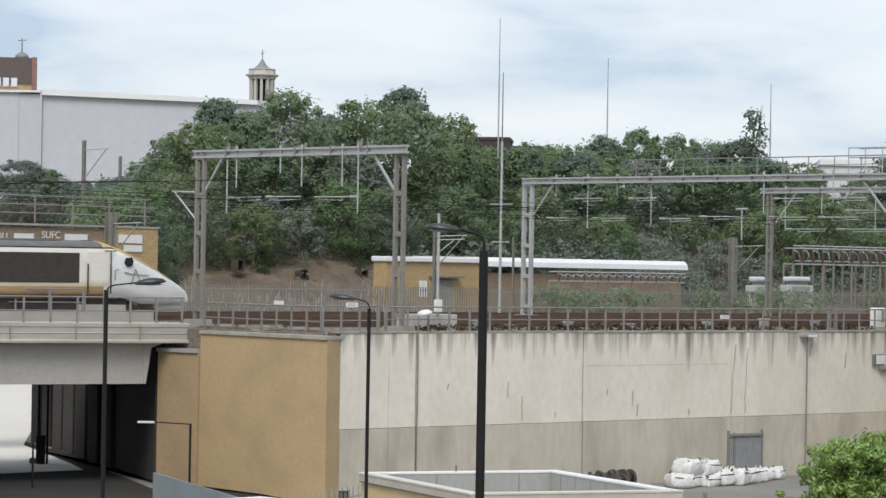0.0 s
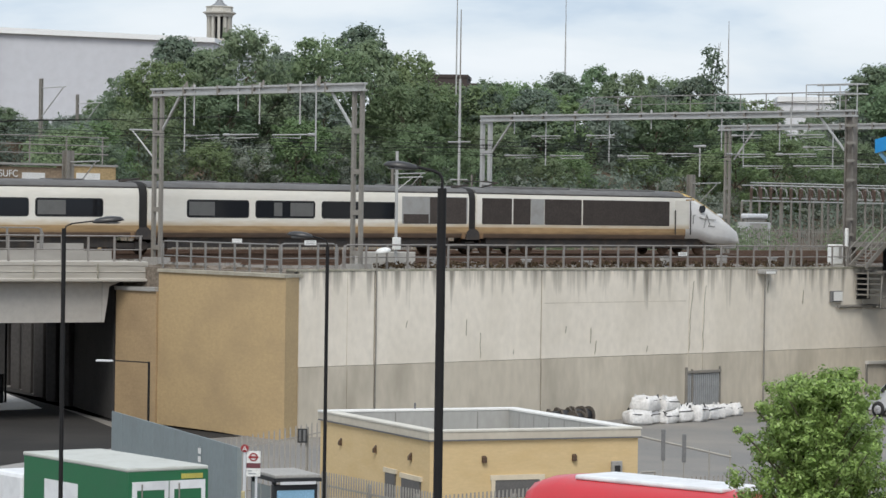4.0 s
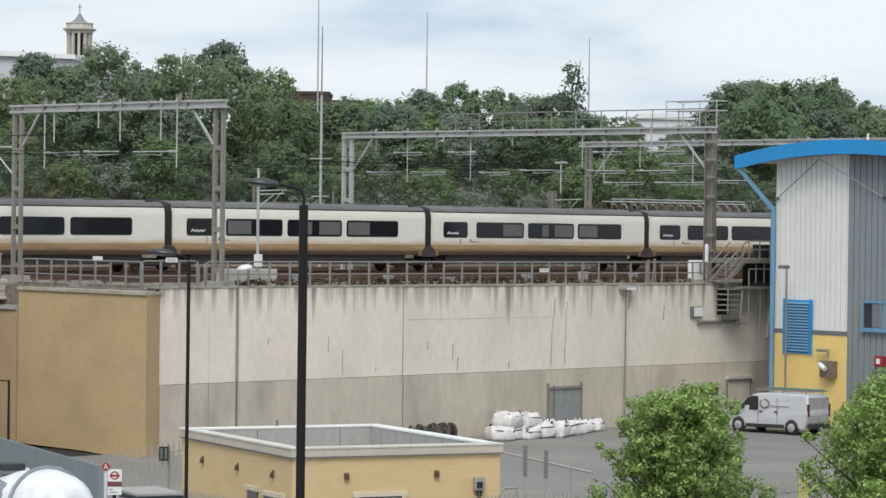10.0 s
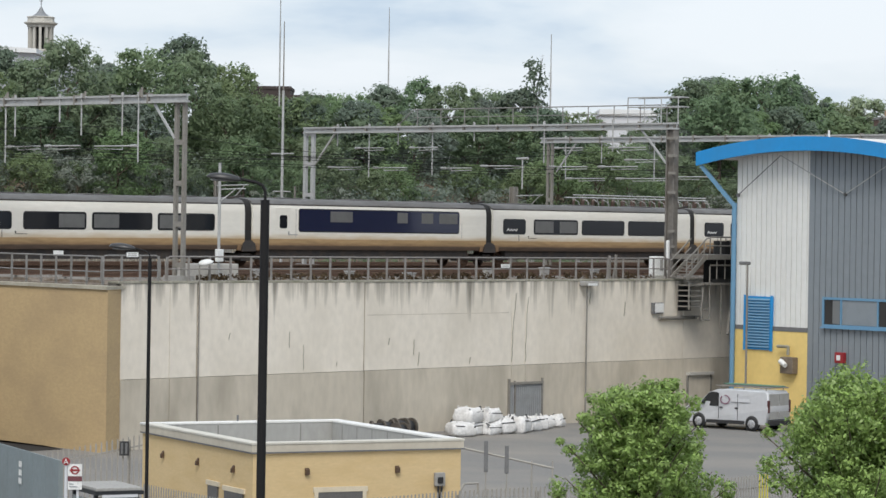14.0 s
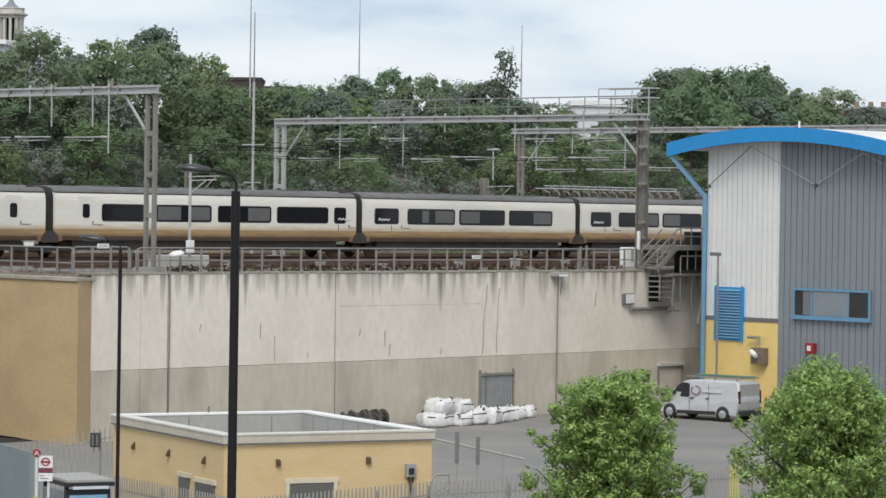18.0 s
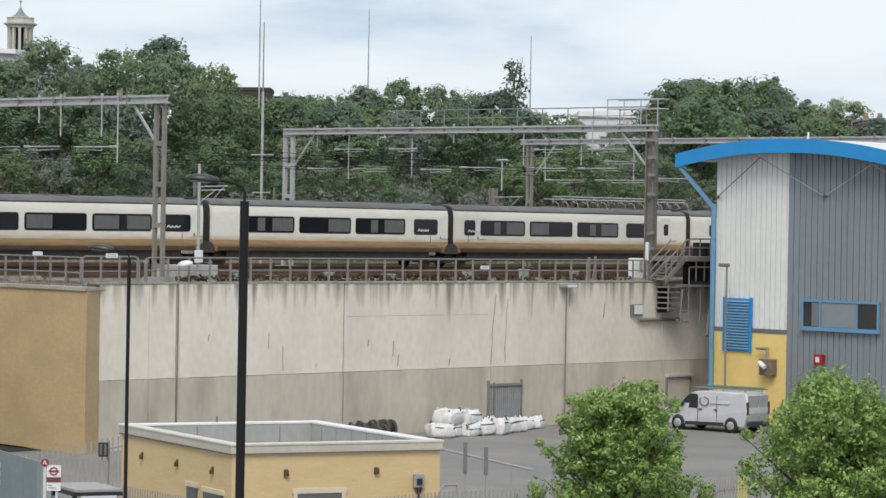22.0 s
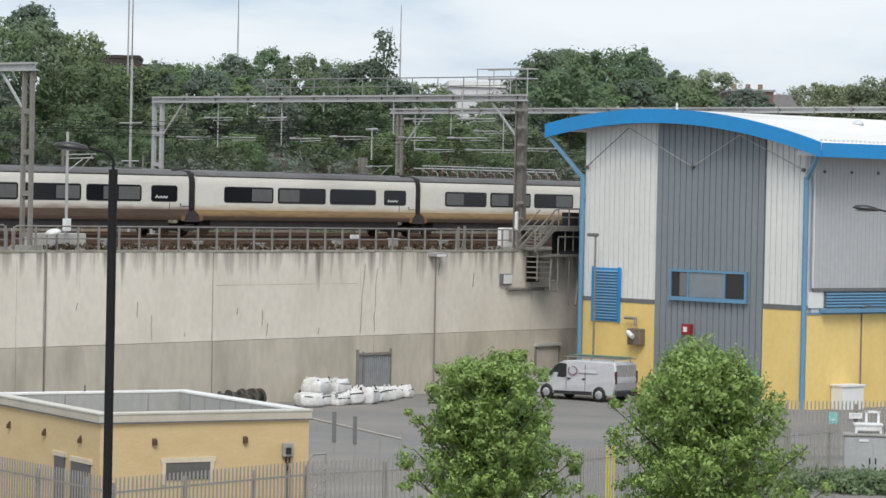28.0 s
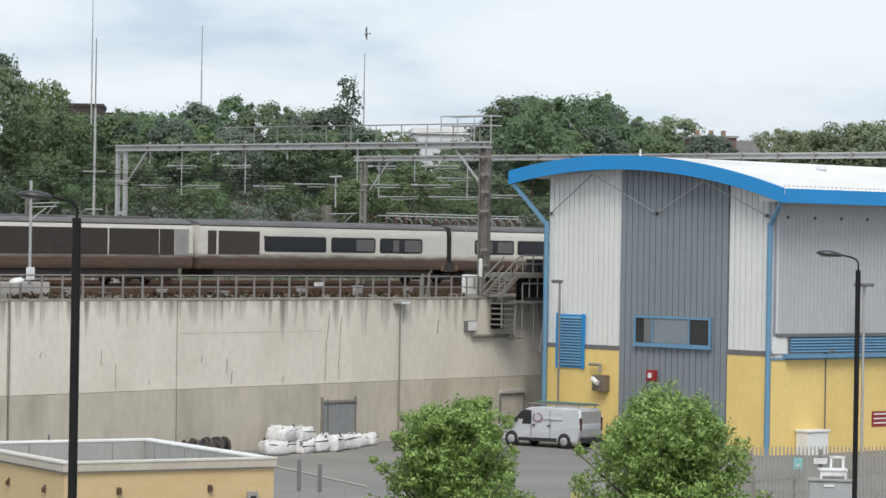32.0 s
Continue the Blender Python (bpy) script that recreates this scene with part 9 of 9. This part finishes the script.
# dead pale stems at the foot of the bare slope
bm = bmesh.new()
for k in range(620):
    u = rg.uniform(26, 53)
    v = rg.uniform(46, 57)
    h = rg.uniform(0.7, 2.3) * (0.6 + 0.4 * math.sin(u * 0.9) ** 2)
    rod(bm, (u, v, 6.85), (u + rg.uniform(-0.5, 0.5), v + rg.uniform(-0.2, 0.2), 6.85 + h), rg.uniform(0.02, 0.045), 0.012, 4, False)
stems = new("dead_stems", mesh_of("dead_stems", bm, mat("dry_stem", (0.40, 0.36, 0.29), 0.9, var=0.3, island=True, ob_var=0.5)))
stems.matrix_basis = FR
tagged(stems, "pale dead plant stems at the foot of the bare slope", "dead stems", kind="stuff")
for u, v, z in ((41.5, 63.4, 10.05), (48.1, 64.4, 9.83), (52.6, 62.9, 9.23), (58.3, 63.0, 9.3)):
    hb = thing("drain_box", FR @ pose(u, v, z), "small dark open drain box set in the earth slope", "drain", "drain boxes in the slope")
    part("rim", boxes((-0.32, -0.24, -0.3, 0.4, -0.4, 0.4), (0.24, 0.32, -0.3, 0.4, -0.4, 0.4), (-0.24, 0.24, -0.3, 0.4, 0.32, 0.4), (-0.24, 0.24, -0.3, 0.4, -0.4, -0.32)), M["earth_dark"], hb)
    part("back", boxes((-0.24, 0.24, 0.1, 0.4, -0.32, 0.32)), M["dark"], hb)
cs, rs = [], []
for k in range(330):
    u = rg.uniform(5, 37)
    cs.append((u, rg.uniform(0.75, 2.2), 7.0 + rg.uniform(0, 0.28)))
    rs.append(rg.uniform(0.08, 0.26))
weeds = new("trackside_weeds", leaf_cards("trackside_weeds", cs, rs, 16, 0.09, leaf_mat("leaf_dry", (0.12, 0.085, 0.05), 0.6, 0.3, 0.9, False), 23, whole=False))
weeds.matrix_basis = FR
tagged(weeds, "dry weeds growing along the wall top", "weeds", kind="stuff")


# a gull soaring over the trees
M["gull"] = mat("gull", (0.34, 0.34, 0.35), 0.7, var=0.2, scale=6)
gull = thing("gull", pose(60, 250, 60), "grey gull gliding with spread wings above the trees", "bird")
bm = bmesh.new()
lathe(bm, [(0.01, -0.24), (0.05, -0.16), (0.075, -0.02), (0.06, 0.1), (0.035, 0.18), (0.008, 0.25)], pose(0, 0, 0, 0, 90), 10)
part("body", bm, M["gull"], gull)
for sgn in (-1, 1):
    bm = bmesh.new()
    for pts in ([(0.10, 0.05, 0.02), (0.12, 0.30, 0.09), (-0.04, 0.32, 0.085), (-0.08, 0.05, 0.0)], [(0.12, 0.30, 0.09), (0.0, 0.62, 0.03), (-0.07, 0.60, 0.03), (-0.04, 0.32, 0.085)]):
        prism_pts = [bm.verts.new((x, sgn * y, z + o)) for o in (0.0, 0.012) for x, y, z in pts]
        for q in ((0, 1, 2, 3), (7, 6, 5, 4), (0, 4, 5, 1), (1, 5, 6, 2), (2, 6, 7, 3), (3, 7, 4, 0)):
            bm.faces.new([prism_pts[i] for i in q])
    bmesh.ops.recalc_face_normals(bm, faces=bm.faces[:])
    part("wing", bm, M["gull"], gull, "long bent wing")
bm = bmesh.new()
prism(bm, [(-0.22, -0.03), (-0.22, 0.03), (-0.36, 0.09), (-0.36, -0.09)], -0.008, 0.008)
part("tail", bm, M["gull"], gull)


# two street trees
def street_tree(x, y, height, radius, seed, label, low=2.0):
    """Boughs rise from the stem; leaf clumps sit along each bough and thin out towards its tip."""
    rng = random.Random(seed)
    t = thing("street_tree", pose(x, y, 0, 0, 0, rng.uniform(0, 360)), label, "tree", "street trees")
    bm = bmesh.new()
    rod(bm, (0, 0, 0), (0.05, 0.02, height * 0.45), 0.10, 0.075)
    rod(bm, (0.05, 0.02, height * 0.45), (0, 0, height * 0.85), 0.075, 0.02)
    cs, rs = [], []
    for k in range(78):
        f = k / 77
        z0 = low * 0.7 + (height * 0.92 - low * 0.7) * f ** 1.05
        a = 2.4 * k + rng.uniform(-0.4, 0.4)
        up = rng.uniform(0.35, 0.75) + 0.5 * f
        lobe = 1.0 + 0.16 * noise.noise((math.cos(a) * 1.3 + seed, math.sin(a) * 1.3, f * 4.0))
        reach = radius * (1.0 - 0.72 * f ** 1.5) * rng.uniform(0.70, 1.08) * lobe
        tip = Vector((math.cos(a) * reach, math.sin(a) * reach, min(z0 + up * reach, height - 0.5 * reach ** 1.5 + rng.uniform(-0.3, 0.15))))
        s = Vector((0, 0, z0))
        mid = s.lerp(tip, 0.5) + Vector((0, 0, -0.08))
        rod(bm, s, mid, 0.035, 0.024, 5)
        rod(bm, mid, tip, 0.024, 0.008, 5)
        for j in range(7):
            w = 0.30 + 0.70 * j / 6
            p = s.lerp(tip, w)
            q = 0.34 * (1.15 - 0.75 * w) * radius * 0.62
            for i in range(2 if j < 5 else 1):
                cs.append((p.x + rng.uniform(-q, q), p.y + rng.uniform(-q, q), p.z + rng.uniform(-q, q) * 0.8))
                rs.append(radius * rng.uniform(0.08, 0.15) * (1.15 - 0.45 * w))
    part("crown", leaf_cards("crown", cs, rs, 76, 0.056, M["leaf_fore"], seed, 0.6, soft=0.35, whole=False), None, t, "fresh green leaves")
    part("trunk", bm, M["bark"], t)
    return t


street_tree(4.2, 62, 6.5, 2.25, 301, "bushy bright green street tree by the fence")
street_tree(7.92, 56, 6.95, 2.7, 302, "bushy bright green street tree beside the yard")
cs = [(18.6 + rg.uniform(-2, 2.5), 99.5 + rg.uniform(-1.5, 2), rg.uniform(0.05, 0.45)) for _ in range(120)]
verge = new("rough_grass", leaf_cards("rough_grass", cs, [rg.uniform(0.25, 0.5) for _ in cs], 60, 0.12, M["leaf_b"], 31, whole=False))
tagged(verge, "rough green grass before the cabinet", "grass", kind="stuff")


# ---- what moves ----
def run(x, y, heading, d):
    """A place d metres from (x, y) along a heading in degrees."""
    a = radians(heading)
    return pose(x + math.cos(a) * d, y + math.sin(a) * d, 0, 0, 0, heading)


def dip(u):
    """The track falls a little towards the bridge."""
    return -0.004 * max(0.0, 20.0 - u)


def on_track(u, length, turned):
    """A car with its joint at u; it lies behind the joint, or ahead of it when length is negative."""
    z0, z1 = dip(u), dip(u - length)
    tilt = math.degrees(math.atan((z0 - z1) / length))
    return FR @ pose(u, TRACK_V, RAIL + z0, 0, -tilt if not turned else tilt, 180 if turned else 0)


def motions():
    for car, behind, turned in train:
        ln = 22.0 if behind > 0.1 or turned else -22.0
        if car.name.startswith("coach"):
            ln = 18.7
        walk(car, [(t, on_track(38.08 + s - behind, ln, turned)) for t, s in TRAVEL])
    walk(lorry, [(t, run(-12.7, 74.5, -51.7, d)) for t, d in ((0, 0), (6, 0), (7, -1.5), (8, -5), (10, -16), (12, -26), (16, -30), (32, -31))])
    walk(bus, [(t, run(-5.6, 72.8, -40.5, d)) for t, d in ((0, -2.9), (0.5, -1.85), (1, -0.7), (1.5, 0.75), (2, 2.3), (2.5, 4.2), (4.5, 13.4), (6, 22), (8, 33), (12, 58), (32, 170))])
    walk(mixer, [(t, run(-9.2, 73.4, -55, d)) for t, d in ((0, -42), (6, -21), (8, -10), (9.5, -4.4), (10, -2.4), (10.5, 0), (11, 2.7), (11.6, 5.6), (13, 13), (16, 30), (32, 120))])
    walk(q1, [(t, run(-19.6, 84.2, -62, d)) for t, d in ((0, 0), (5, 0), (8, -4), (12, -12), (32, -14))])
    walk(q2, [(t, run(-16.4, 80.6, -56, d)) for t, d in ((0, 0), (5, 0), (8, -3), (12, -10), (32, -12))])
    walk(gull, [(t, pose(x, 250, z, rx, 0, 176)) for t, x, z, rx in ((0, 75.0, 75.0, 0), (20, 40.0, 60.0, 5), (28, 20.0, 44.0, 15), (30, 13.4, 32.0, 40), (30.3, 12.5, 28.0, 48), (30.6, 11.76, 26.4, 50), (30.8, 11.36, 26.56, 50), (31, 10.87, 26.8, 50), (31.2, 10.5, 27.05, 58), (31.4, 9.97, 27.23, 64), (31.6, 9.6, 27.35, 66), (31.8, 9.35, 27.4, 66), (32, 9.03, 27.42, 60))])
    walk(coachw, [(t, pose(-27.95 + 0.26 * d, 113 - 0.966 * d, 0, 0, 0, -75)) for t, d in ((0, -10), (1.5, -1.5), (2, 0), (2.5, 1.0), (6, 4), (8, 5), (32, 6))])


motions()
